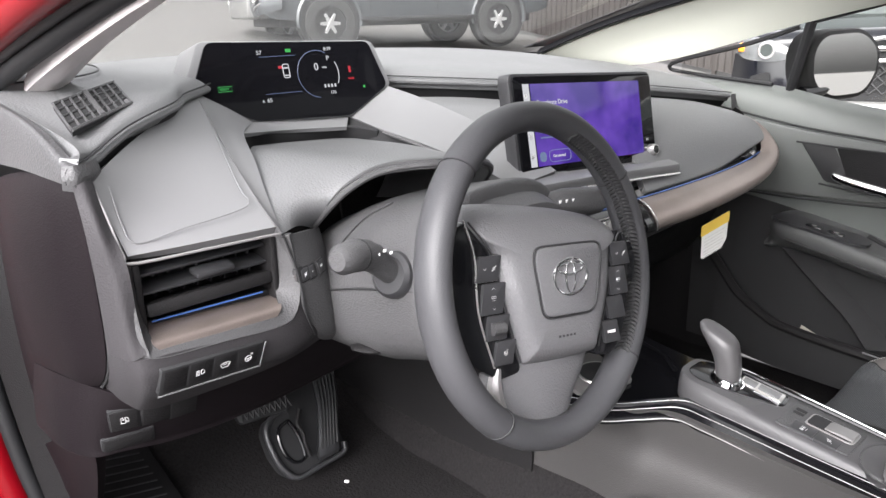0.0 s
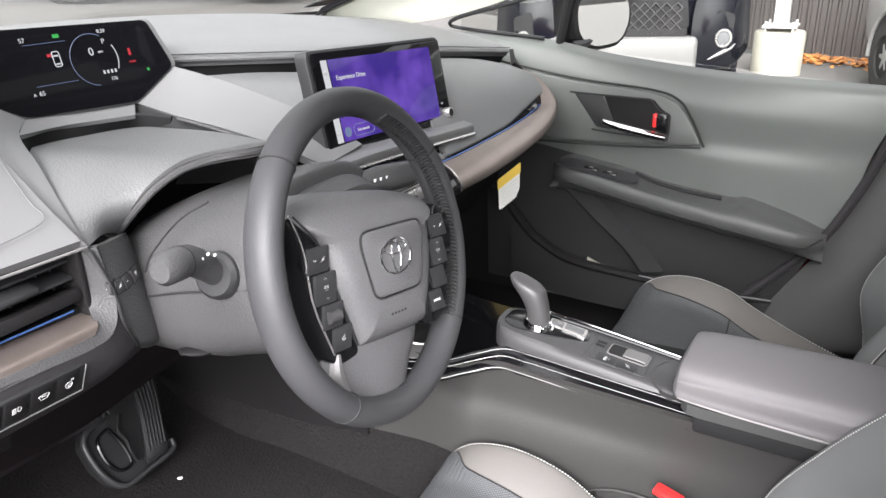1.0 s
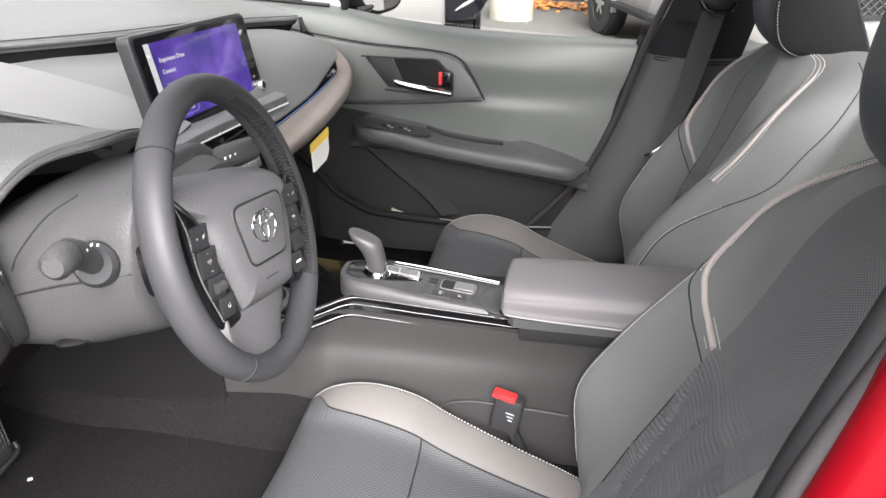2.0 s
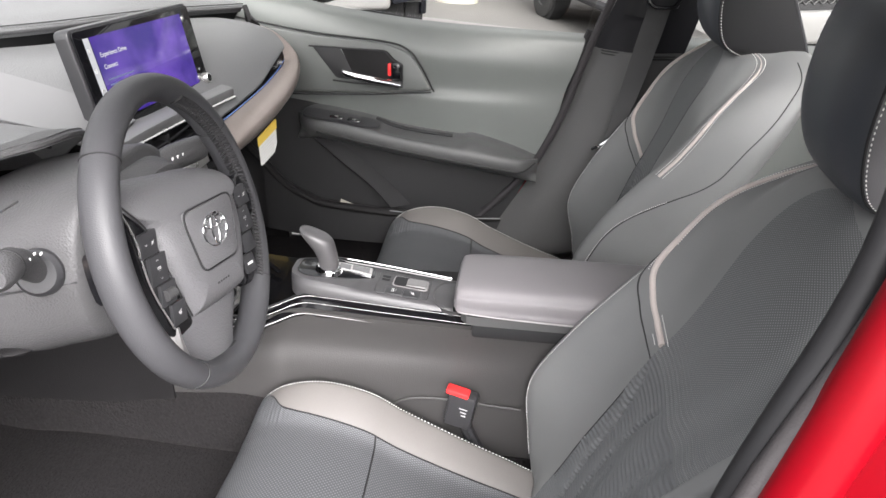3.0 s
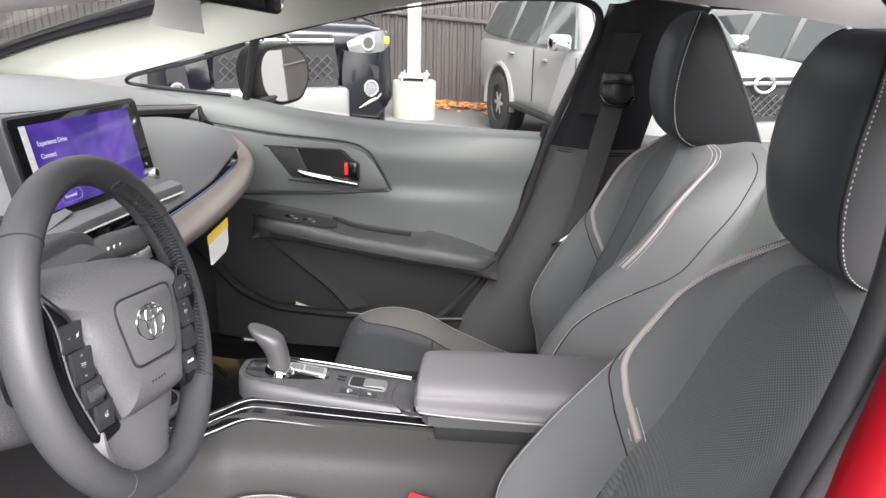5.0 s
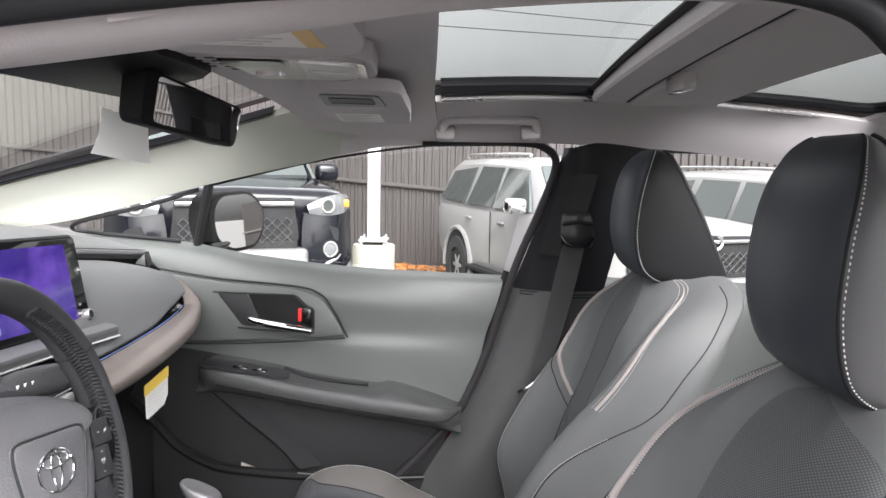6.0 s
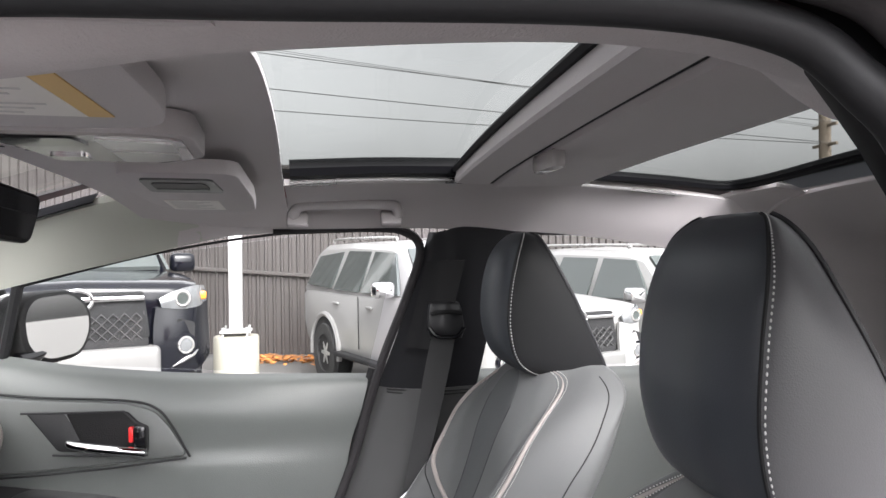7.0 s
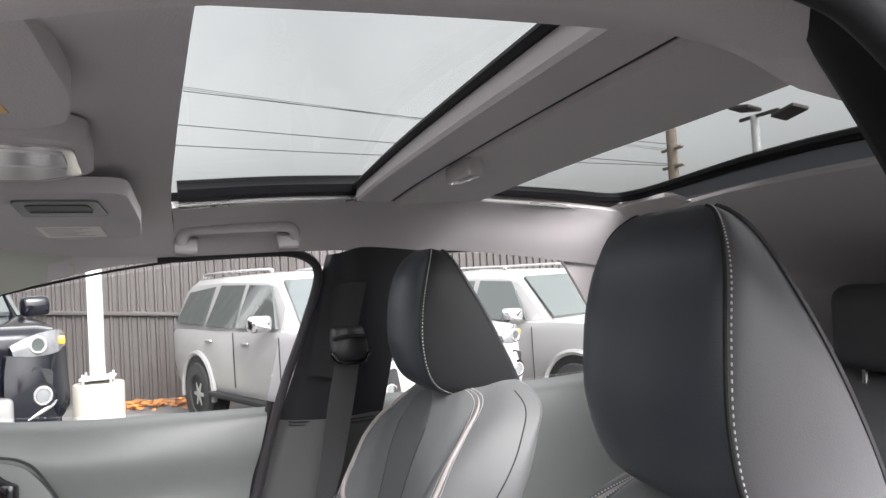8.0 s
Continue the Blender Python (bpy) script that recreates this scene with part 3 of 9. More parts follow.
part("beam_gap", tube([(-0.56, -0.656, 1.369), (-0.25, -0.672, 1.371), (0.0, -0.689, 1.372), (0.25, -0.704, 1.371), (0.46, -0.718, 1.366)], 0.0042, 6, n=20), M["deep"], roof, "dark gap before the shade")
part("shade_grip", box((0.030, -0.700, 1.354), (0.092, 0.022, 0.026), 0.007), M["lamp_trim"], roof, "grey pull grip")

# windscreen with its black border
screen_glass = thing("window_1", (0, 0.5, 1.2), "raked clear windscreen with a black edge band", "windscreen", kind="structure")
ws = [[(-0.66, 1.02, 1.08), (-0.33, 1.13, 1.09), (0.0, 1.16, 1.095), (0.33, 1.13, 1.09), (0.66, 1.02, 1.08)],
      [(-0.62, 0.50, 1.24), (-0.31, 0.57, 1.27), (0.0, 0.59, 1.28), (0.31, 0.57, 1.27), (0.64, 0.50, 1.235)],
      [(-0.58, -0.02, 1.385), (-0.3, 0.02, 1.405), (0.0, 0.03, 1.41), (0.3, 0.02, 1.405), (0.58, -0.02, 1.385)]]
ob = part("pane", surf(ws, 20, 20, 0.004), M["glass"], screen_glass)
ob.visible_shadow = False
part("edge_band", surf([[(0.655, 0.90, 1.112), (0.638, 0.5, 1.232), (0.575, -0.02, 1.380)], [(0.615, 0.95, 1.108), (0.600, 0.53, 1.236), (0.545, -0.02, 1.384)]], 24, 3, 0.003), M["plastic_smooth"], screen_glass, "black printed glass edge")
part("cowl", surf([[(-0.68, 0.93, 1.085), (0.0, 1.08, 1.10), (0.68, 0.93, 1.085)], [(-0.68, 1.03, 1.065), (0.0, 1.2, 1.075), (0.68, 1.03, 1.065)]], 16, 4, 0.01), M["plastic"], screen_glass, "black cowl under the glass")

# bonnet and outer body in red
body = thing("car_body", (0, 0, 0.3), "glossy red painted body shell of the car", "car", kind="structure")
part("bonnet", surf([[(-0.80, 1.08, 1.00), (-0.4, 1.2, 1.055), (0.0, 1.23, 1.06), (0.4, 1.2, 1.055), (0.80, 1.08, 1.00)],
                     [(-0.80, 1.5, 0.93), (-0.4, 1.6, 0.985), (0.0, 1.62, 0.99), (0.4, 1.6, 0.985), (0.80, 1.5, 0.93)],
                     [(-0.74, 2.05, 0.72), (-0.4, 2.15, 0.76), (0.0, 2.2, 0.77), (0.4, 2.15, 0.76), (0.74, 2.05, 0.72)]], 20, 14, 0.01), M["red"], body, "red bonnet")
APERTURE = [(-0.80, 0.62, 0.40), (-0.83, 0.68, 0.62), (-0.835, 0.72, 0.85), (-0.80, 0.74, 1.08), (-0.765, 0.58, 1.150), (-0.72, 0.27, 1.238),
            (-0.685, 0.0, 1.287), (-0.668, -0.25, 1.322), (-0.666, -0.40, 1.328), (-0.665, -0.52, 1.330), (-0.666, -0.578, 1.322), (-0.670, -0.606, 1.303), (-0.682, -0.630, 1.262), (-0.735, -0.606, 1.13), (-0.765, -0.545, 0.95), (-0.785, -0.49, 0.70), (-0.79, -0.45, 0.48), (-0.79, -0.38, 0.41)]
part("door_flange", tube([(x - (0.036 if z > 1.2 else 0.026), y + (0.014 if y > 0.3 else -0.022 if y < -0.5 else 0), z + (0.028 if z > 1.1 else 0)) for x, y, z in APERTURE], 0.022, 10, n=90), M["red"], body, "red door opening edge")
part("outer_roof_rail", surf([[(-0.83, 0.85, 1.14), (-0.775, 0.28, 1.28), (-0.73, -0.25, 1.372), (-0.72, -0.55, 1.378), (-0.72, -1.2, 1.30)],
                              [(-0.70, 0.95, 1.13), (-0.66, 0.30, 1.30), (-0.60, -0.20, 1.395), (-0.57, -0.55, 1.41), (-0.57, -1.2, 1.37)]], 30, 6, 0.008), M["red"], body, "red roof rail")
part("outer_pillar", surf([[(-0.815, -0.50, 0.40), (-0.81, -0.545, 0.70), (-0.79, -0.595, 0.95), (-0.765, -0.635, 1.13), (-0.715, -0.66, 1.30), (-0.70, -0.66, 1.35)],
                           [(-0.855, -0.56, 0.40), (-0.85, -0.60, 0.70), (-0.84, -0.66, 0.95), (-0.80, -0.70, 1.13), (-0.74, -0.72, 1.30), (-0.72, -0.72, 1.35)],
                           [(-0.86, -0.75, 0.40), (-0.86, -0.75, 0.70), (-0.85, -0.80, 0.95), (-0.81, -0.85, 1.13), (-0.75, -0.90, 1.28), (-0.73, -0.9, 1.33)]], 24, 10, 0.01), M["red"], body, "red centre pillar skin")
part("outer_rear_side", surf([[(-0.86, -0.76, 0.35), (-0.87, -0.76, 0.70), (-0.83, -0.78, 0.86)], [(-0.86, -1.8, 0.35), (-0.87, -1.8, 0.70), (-0.82, -1.8, 0.88)]], 10, 6, 0.01), M["red"], body, "red rear flank")
part("outer_roof", surf([[(-0.60, 0.02, 1.405), (0.0, 0.06, 1.432), (0.60, 0.02, 1.405)], [(-0.58, -0.15, 1.418), (0.0, -0.12, 1.440), (0.58, -0.15, 1.418)], [(-0.56, -0.29, 1.420), (0.0, -0.285, 1.440), (0.56, -0.29, 1.420)]], 14, 8, 0.006, V(0, -0.3, 3)), M["red"], body, "red roof front edge")
part("outer_roof_rail", surf([[(0.70, 0.95, 1.12), (0.66, 0.30, 1.28), (0.64, -0.20, 1.375), (0.645, -0.75, 1.385), (0.675, -1.2, 1.345), (0.68, -2.05, 1.13)], [(0.80, 0.85, 1.09), (0.745, 0.28, 1.23), (0.72, -0.25, 1.325), (0.715, -0.75, 1.33), (0.715, -1.4, 1.28), (0.69, -2.1, 1.09)]], 36, 6, 0.006, V(0.3, -0.3, 3)), M["red"], body, "red roof rail")
part("outer_roof_rear", surf([[(-0.60, -1.36, 1.385), (0.0, -1.36, 1.408), (0.60, -1.36, 1.385)], [(-0.60, -1.8, 1.29), (0.0, -1.8, 1.31), (0.60, -1.8, 1.29)], [(-0.60, -2.15, 1.14), (0.0, -2.2, 1.15), (0.60, -2.15, 1.14)]], 14, 10, 0.006, V(0, -1.5, 3)), M["car_glass"], body, "dark rear window")
part("rear_end", surf([[(-0.66, -2.18, 1.12), (0.0, -2.28, 1.13), (0.66, -2.18, 1.12)], [(-0.78, -2.30, 0.95), (0.0, -2.42, 0.96), (0.78, -2.30, 0.95)], [(-0.84, -2.34, 0.65), (0.0, -2.50, 0.65), (0.84, -2.34, 0.65)], [(-0.80, -2.30, 0.32), (0.0, -2.45, 0.30), (0.80, -2.30, 0.32)]], 18, 14, 0.008, V(0, -4, 1)), M["red"], body, "red tailgate and bumper")
for sx in (-1, 1):
    part("rear_quarter", surf([[(sx * 0.86, -1.78, 0.36), (sx * 0.87, -1.78, 0.70), (sx * 0.80, -1.78, 0.93), (sx * 0.66, -1.75, 1.24)], [(sx * 0.85, -2.1, 0.36), (sx * 0.86, -2.1, 0.70), (sx * 0.79, -2.12, 0.95), (sx * 0.62, -2.12, 1.13)], [(sx * 0.81, -2.31, 0.33), (sx * 0.84, -2.34, 0.66), (sx * 0.78, -2.30, 0.95), (sx * 0.65, -2.2, 1.11)]], 14, 12, 0.008, V(sx * 3, -2, 1)), M["red"], body, "red rear quarter")
part("front_wing", surf([[(0.84, 0.75, 0.35), (0.86, 0.75, 0.8), (0.80, 0.78, 0.99)], [(0.86, 1.4, 0.35), (0.88, 1.4, 0.75), (0.80, 1.4, 0.94)], [(0.80, 2.0, 0.35), (0.80, 2.0, 0.6), (0.74, 2.0, 0.73)]], 10, 10, 0.01, V(3, 1.5, 1)), M["red"], body, "red front wing")
part("nose", surf([[(-0.74, 2.05, 0.72), (-0.4, 2.15, 0.76), (0.0, 2.2, 0.77), (0.4, 2.15, 0.76), (0.74, 2.05, 0.72)], [(-0.80, 2.05, 0.5), (-0.4, 2.28, 0.52), (0.0, 2.33, 0.52), (0.4, 2.28, 0.52), (0.80, 2.05, 0.5)], [(-0.78, 2.0, 0.22), (-0.4, 2.2, 0.2), (0.0, 2.25, 0.2), (0.4, 2.2, 0.2), (0.78, 2.0, 0.22)]], 18, 10, 0.01, V(0, 4, 1)), M["red"], body, "red front bumper")
part("floor_pan", box((0.0, -0.1, 0.31), (1.56, 4.0, 0.04), 0.01), M["rubber"], body, "black floor pan")
for sx in (-1, 1):
    for yy in (1.38, -1.40):
        wh = wheel_ring(0.33, 0.21, 0.20)
        bmesh.ops.translate(wh, vec=(sx * 0.80, yy, 0.30), verts=wh.verts[:])
        whl = part("wheel", wh, M["tyre"], body, "black tyre")
        part("hub_disc", tube([(sx * 0.74, yy, 0.30), (sx * 0.88, yy, 0.30)], 0.215, 24), M["rim"], whl, "alloy wheel disc")
part("front_wing", surf([[(-0.84, 0.75, 0.35), (-0.86, 0.75, 0.8), (-0.84, 0.78, 1.06)], [(-0.86, 1.4, 0.35), (-0.88, 1.4, 0.75), (-0.82, 1.4, 0.95)], [(-0.80, 2.0, 0.35), (-0.80, 2.0, 0.6), (-0.76, 2.0, 0.72)]], 10, 10, 0.01), M["red"], body, "red front wing")
part("outer_door_skin", surf([[(0.80, 0.75, 0.35), (0.82, 0.75, 0.8), (0.77, 0.7, 0.98)], [(0.84, -0.2, 0.35), (0.86, -0.2, 0.75), (0.77, -0.2, 0.915)], [(0.84, -1.8, 0.35), (0.86, -1.8, 0.75), (0.77, -1.8, 0.90)]], 10, 14, -0.01), M["red"], body, "red far door skins")
part("far_kick_panel", surf([[(0.70, 0.30, 0.34), (0.70, 0.65, 0.34), (0.70, 1.10, 0.34)], [(0.70, 0.30, 0.80), (0.70, 0.65, 0.80), (0.70, 1.10, 0.80)], [(0.70, 0.40, 1.00), (0.70, 0.65, 1.02), (0.70, 1.10, 1.04)]], 6, 6, 0.02), M["plastic"], body, "black far side kick panel")
part("bulkhead", box((-0.05, 1.06, 0.75), (1.6, 0.03, 0.66), 0.005), M["plastic"], body, "black bulkhead behind the dashboard")
part("sill_cover", box((-0.79, 0.05, 0.40), (0.09, 1.25, 0.06), 0.015), M["plastic"], body, "black scuff plate")

seal = thing("door_seal", (-0.80, 0.62, 0.40), "black rubber seal round the open door", "seal", kind="structure")
part("bulb", tube(APERTURE, [0.0125] * 5 + [0.0105] * 2 + [0.0092] * 5 + [0.0125] * 6, 12, n=140), M["rubber"], seal)
part("lip", tube([(x - 0.015, y + (0.010 if y > 0.3 else -0.012 if y < -0.57 else 0), z + (0.0125 if z > 1.1 else 0)) for x, y, z in APERTURE], 0.0092, 10, n=140), M["seal_lip"], seal, "grey outer seal lip")
od = thing("door_4", (-0.90, 0.70, 0.35), "wide open red driver door beside the footwell", "car door", kind="structure")
DX = V(-0.906, -0.42, 0.0)
DI = V(0.42, -0.906, 0.0)
DH = V(-0.93, 0.70, 0.0)
part("inner_panel", surf([[DH + DX * s + DI * 0.02 + V(0, 0, z) for s in (0.0, 0.35, 0.70, 1.05)] for z in (0.36, 0.55, 0.75, 0.95)], 12, 10, 0.03, V(-0.9, -0.6, 0.8)), M["door_dark"], od, "dark door lining")
part("outer_skin", surf([[DH + DX * s - DI * 0.09 + V(0, 0, z) for s in (0.0, 0.35, 0.70, 1.05)] for z in (0.34, 0.55, 0.75, 0.95)], 12, 10, 0.01, V(-2.2, 1.2, 0.8)), M["red"], od, "red door skin")
ob = part("window_pane", surf([[DH + DX * s - DI * 0.03 + V(0, 0, 0.95) for s in (0.05, 0.5, 1.05)], [DH + DX * s + DI * 0.05 + V(0, 0, z) for s, z in ((0.35, 1.15), (0.6, 1.28), (1.05, 1.34))]], 10, 6, 0.004), M["glass"], od, "clear door window")
ob.visible_shadow = False

trim_l = thing("pillar_trim", (-0.66, 0.2, 1.2), "grey cloth-covered windscreen pillar on the driver side", "pillar trim", kind="structure")
part("front_pillar", surf([[(-0.745, 0.70, 1.05), (-0.745, 0.62, 1.10), (-0.745, 0.56, 1.135), (-0.715, 0.27, 1.222), (-0.68, 0.0, 1.284), (-0.662, -0.24, 1.315)],
                           [(-0.715, 0.68, 1.05), (-0.715, 0.60, 1.10), (-0.715, 0.54, 1.14), (-0.680, 0.27, 1.232), (-0.645, 0.0, 1.305), (-0.635, -0.22, 1.335)],
                           [(-0.685, 0.72, 1.05), (-0.685, 0.64, 1.10), (-0.680, 0.60, 1.14), (-0.640, 0.33, 1.250), (-0.605, 0.08, 1.325), (-0.58, -0.10, 1.36)]], 30, 12, 0.02), M["liner"], trim_l)
part("hinge_pillar", surf([[(-0.825, 0.70, 1.08), (-0.83, 0.68, 0.80), (-0.82, 0.64, 0.60), (-0.80, 0.60, 0.42)],
                           [(-0.79, 0.66, 1.08), (-0.80, 0.63, 0.80), (-0.79, 0.60, 0.60), (-0.77, 0.57, 0.42)]], 16, 6, -0.02), M["plastic"], trim_l)
part("centre_pillar", surf([[(-0.655, -0.585, 1.337), (-0.682, -0.640, 1.25), (-0.735, -0.615, 1.13), (-0.757, -0.560, 0.95), (-0.775, -0.49, 0.70), (-0.78, -0.44, 0.45)],
                            [(-0.600, -0.632, 1.338), (-0.602, -0.688, 1.25), (-0.645, -0.695, 1.13), (-0.695, -0.65, 0.95), (-0.71, -0.60, 0.70), (-0.71, -0.56, 0.45)],
                            [(-0.615, -0.76, 1.33), (-0.63, -0.82, 1.25), (-0.66, -0.82, 1.13), (-0.70, -0.80, 0.95), (-0.72, -0.78, 0.70), (-0.72, -0.76, 0.45)]], 24, 10, -0.02), M["frame_black"], trim_l, "black centre pillar trim")

trim_r = thing("pillar_trim", (0.66, 0.2, 1.2), "pale windscreen pillar trim beside the passenger seat", "pillar trim", kind="structure")
part("front_pillar", surf([[(0.615, 0.90, 1.085), (0.605, 0.65, 1.168), (0.585, 0.26, 1.264), (0.56, 0.02, 1.33), (0.542, -0.11, 1.355)],
                           [(0.655, 0.85, 1.07), (0.650, 0.60, 1.13), (0.625, 0.25, 1.228), (0.605, 0.0, 1.29), (0.600, -0.15, 1.318)],
                           [(0.685, 0.80, 1.055), (0.680, 0.54, 1.085), (0.675, 0.21, 1.175), (0.660, -0.05, 1.235), (0.650, -0.16, 1.263)]], 30, 14, 0.02), M["pillar_light"], trim_r)
part("screen_edge", surf([[(0.597, 0.90, 1.090), (0.587, 0.65, 1.174), (0.567, 0.26, 1.270), (0.545, 0.02, 1.336)], [(0.625, 0.90, 1.108), (0.618, 0.65, 1.192), (0.598, 0.26, 1.289), (0.575, 0.02, 1.354)]], 24, 4, 0.003), M["frame_black"], trim_r, "black windscreen edge")
part("roof_rail", surf([[(0.55, -0.06, 1.352), (0.60, -0.12, 1.32), (0.65, -0.11, 1.25)], [(0.55, -0.2, 1.345), (0.605, -0.22, 1.312), (0.655, -0.22, 1.272)],
                        [(0.56, -0.335, 1.325), (0.61, -0.335, 1.30), (0.66, -0.335, 1.277)]], 10, 10, 0.02), M["liner"], trim_r, "grey cloth roof rail")

# passenger side: centre pillar with belt
bp = thing("centre_pillar", (0.68, -0.6, 0.45), "black moulded centre pillar with a belt slot", "pillar", kind="structure")
part("upper_trim", surf([[(0.648, -0.622, 1.275), (0.662, -0.583, 1.14), (0.676, -0.512, 0.946)], [(0.612, -0.64, 1.276), (0.632, -0.612, 1.14), (0.648, -0.550, 0.946)],
                         [(0.60, -0.70, 1.285), (0.61, -0.66, 1.14), (0.620, -0.62, 0.946)], [(0.62, -0.84, 1.27), (0.63, -0.77, 1.14), (0.645, -0.72, 0.946)]], 20, 20, 0.02), M["pillar"], bp)
part("lower_trim", surf([[(0.678, -0.510, 0.949), (0.672, -0.474, 0.84), (0.660, -0.418, 0.68), (0.645, -0.345, 0.55), (0.63, -0.26, 0.44), (0.62, -0.10, 0.39)],
                         [(0.645, -0.545, 0.949), (0.64, -0.51, 0.84), (0.625, -0.47, 0.68), (0.61, -0.42, 0.55), (0.60, -0.35, 0.44), (0.60, -0.10, 0.375)],
                         [(0.614, -0.62, 0.949), (0.615, -0.60, 0.84), (0.615, -0.57, 0.68), (0.61, -0.55, 0.55), (0.60, -0.52, 0.44), (0.60, -0.2, 0.37)],
                         [(0.645, -0.72, 0.949), (0.65, -0.70, 0.84), (0.65, -0.68, 0.68), (0.65, -0.66, 0.55), (0.65, -0.64, 0.44), (0.65, -0.4, 0.36)]], 24, 18, 0.02), M["pillar_low"], bp)
part("slider_panel", surf([[(0.618, -0.612, 1.215), (0.624, -0.592, 1.13), (0.629, -0.568, 1.036)], [(0.600, -0.640, 1.216), (0.605, -0.620, 1.13), (0.609, -0.596, 1.034)], [(0.590, -0.690, 1.216), (0.594, -0.668, 1.13), (0.598, -0.645, 1.032)]], 10, 14, 0.01), M["pillar_mid"], bp, "moulded belt slider panel")
for z in (0.947, 0.9405):
    part("trim_joint", tube([(0.650, -0.530, z), (0.640, -0.548, z - 0.001), (0.6155, -0.625, z - 0.003), (0.632, -0.700, z - 0.005)], 0.0016, 6, n=24), M["seam"], bp)
part("door_gap", tube([(0.690, -0.500, 0.985), (0.680, -0.476, 0.906), (0.676, -0.456, 0.807), (0.672, -0.420, 0.706), (0.668, -0.388, 0.640), (0.660, -0.316, 0.565), (0.652, -0.262, 0.510)], 0.0075, 8, n=50), M["deep"], bp, "black gap behind the door")
part("side_seal", tube([(0.652, -0.30, 1.282), (0.650, -0.50, 1.286), (0.648, -0.572, 1.277), (0.651, -0.604, 1.238), (0.652, -0.574, 1.14), (0.655, -0.526, 1.02), (0.658, -0.487, 0.90), (0.656, -0.460, 0.807), (0.652, -0.420, 0.706), (0.648, -0.383, 0.64), (0.642, -0.32, 0.565), (0.635, -0.25, 0.49)], 0.0095, 8, n=70), M["edge_plastic"], bp, "dark grey door seal")
belt = thing("seat_belt", (0.6, -0.6, 1.1), "black webbing seat belt hanging from a pillar guide", "seat belt")
part("guide", loft([[(x, -0.648 + 0.036 * k * c + 0.10 * (z0 - 1.09), z0) for c in (-1.0,) for _ in (0,)] + [(x + 0.012 * (1 - abs(c)) * -1, -0.648 + 0.036 * k * c, z0) for c in (-0.8, -0.3, 0.3, 0.8)] + [(x, -0.648 + 0.036 * k, z0), (x + 0.022, -0.648 + 0.030 * k, z0), (x + 0.022, -0.648 - 0.030 * k, z0)] for x, k, z0 in ((0.606, 0.6, 1.132), (0.596, 0.9, 1.126), (0.590, 1.0, 1.100), (0.590, 1.0, 1.075), (0.598, 0.85, 1.056))], 24, 14), M["plastic_smooth"], belt, "black belt guide cover")
part("guide_slot", tube([(0.582, -0.616, 1.108), (0.577, -0.648, 1.112), (0.582, -0.680, 1.108)], 0.0040, 8, n=10), M["deep"], belt)
part("guide_loop", tube([(0.584, -0.612, 1.080), (0.579, -0.625, 1.064), (0.577, -0.648, 1.060), (0.579, -0.671, 1.063), (0.584, -0.684, 1.078)], 0.0045, 8, n=20), M["piano"], belt, "glossy belt loop")
part("webbing", surf([[(0.588, -0.618, 1.062), (0.588, -0.666, 1.058)], [(0.590, -0.600, 0.98), (0.583, -0.648, 0.975)], [(0.592, -0.578, 0.86), (0.578, -0.618, 0.855)], [(0.590, -0.556, 0.75), (0.572, -0.580, 0.745)], [(0.585, -0.545, 0.70), (0.568, -0.562, 0.70)]], 4, 24, 0.003), M["belt"], belt)
part("tongue", tube([(0.588, -0.530, 0.722), (0.576, -0.548, 0.736), (0.572, -0.566, 0.752)], 0.005, 8, n=8), M["chrome"], belt, "bright metal tongue")

# grab handle
gh = thing("grab_handle", (0.56, -0.44, 1.31), "folding grey grab handle above the door", "grab handle")
part("bar", tube([(0.566, -0.345, 1.303), (0.553, -0.349, 1.318), (0.548, -0.362, 1.327), (0.546, -0.40, 1.328), (0.545, -0.49, 1.329), (0.548, -0.535, 1.328), (0.553, -0.547, 1.319), (0.566, -0.549, 1.304)], 0.0110, 10, n=50), M["handle_grey"], gh)
part("foot", box((0.566, -0.353, 1.300), (0.022, 0.042, 0.034), 0.006, Euler((0, 0.5, 0)).to_matrix()), M["handle_grey"], gh)
part("foot", box((0.566, -0.536, 1.302), (0.022, 0.042, 0.034), 0.006, Euler((0, 0.5, 0)).to_matrix()), M["handle_grey"], gh)

# sun visors and overhead console
VU, VV = V(0.994, 0.0, -0.092).normalized(), V(-0.02, -1.0, -0.02).normalized()


def on_visor(o, name, outline, depth, mtl, parent, lab="", r=0.02, lift=0.0, u=VU):
    """A plate under the roof: outline in (across, back), its face looking down."""
    nn = u.cross(VV).normalized()
    return part(name, slab(outline, Vector(o) + nn * lift, u, VV, depth, 0.003 if depth > 0.005 else 0.0, r), mtl, parent, lab)


vis = thing("sun_visor", (0.26, -0.22, 1.34), "grey folded-up sun visor with mirror cover and warning label", "sun visor")
VO = (0.095, -0.138, 1.345)
on_visor(VO, "panel", [(0.0, 0.0), (0.0, 0.155), (0.20, 0.158), (0.350, 0.148), (0.360, 0.03), (0.28, -0.012), (0.12, -0.018)], 0.020, M["liner"], vis, "", 0.03)
on_visor(VO, "mirror_cover", [(0.035, 0.022), (0.035, 0.118), (0.135, 0.122), (0.135, 0.018)], 0.004, M["door"], vis, "grey sliding mirror cover", 0.012, 0.003)
on_visor(VO, "cover_slot", [(0.052, 0.034), (0.052, 0.106), (0.100, 0.108), (0.100, 0.032)], 0.002, M["dash_side"], vis, "dark finger slot", 0.010, 0.0045)
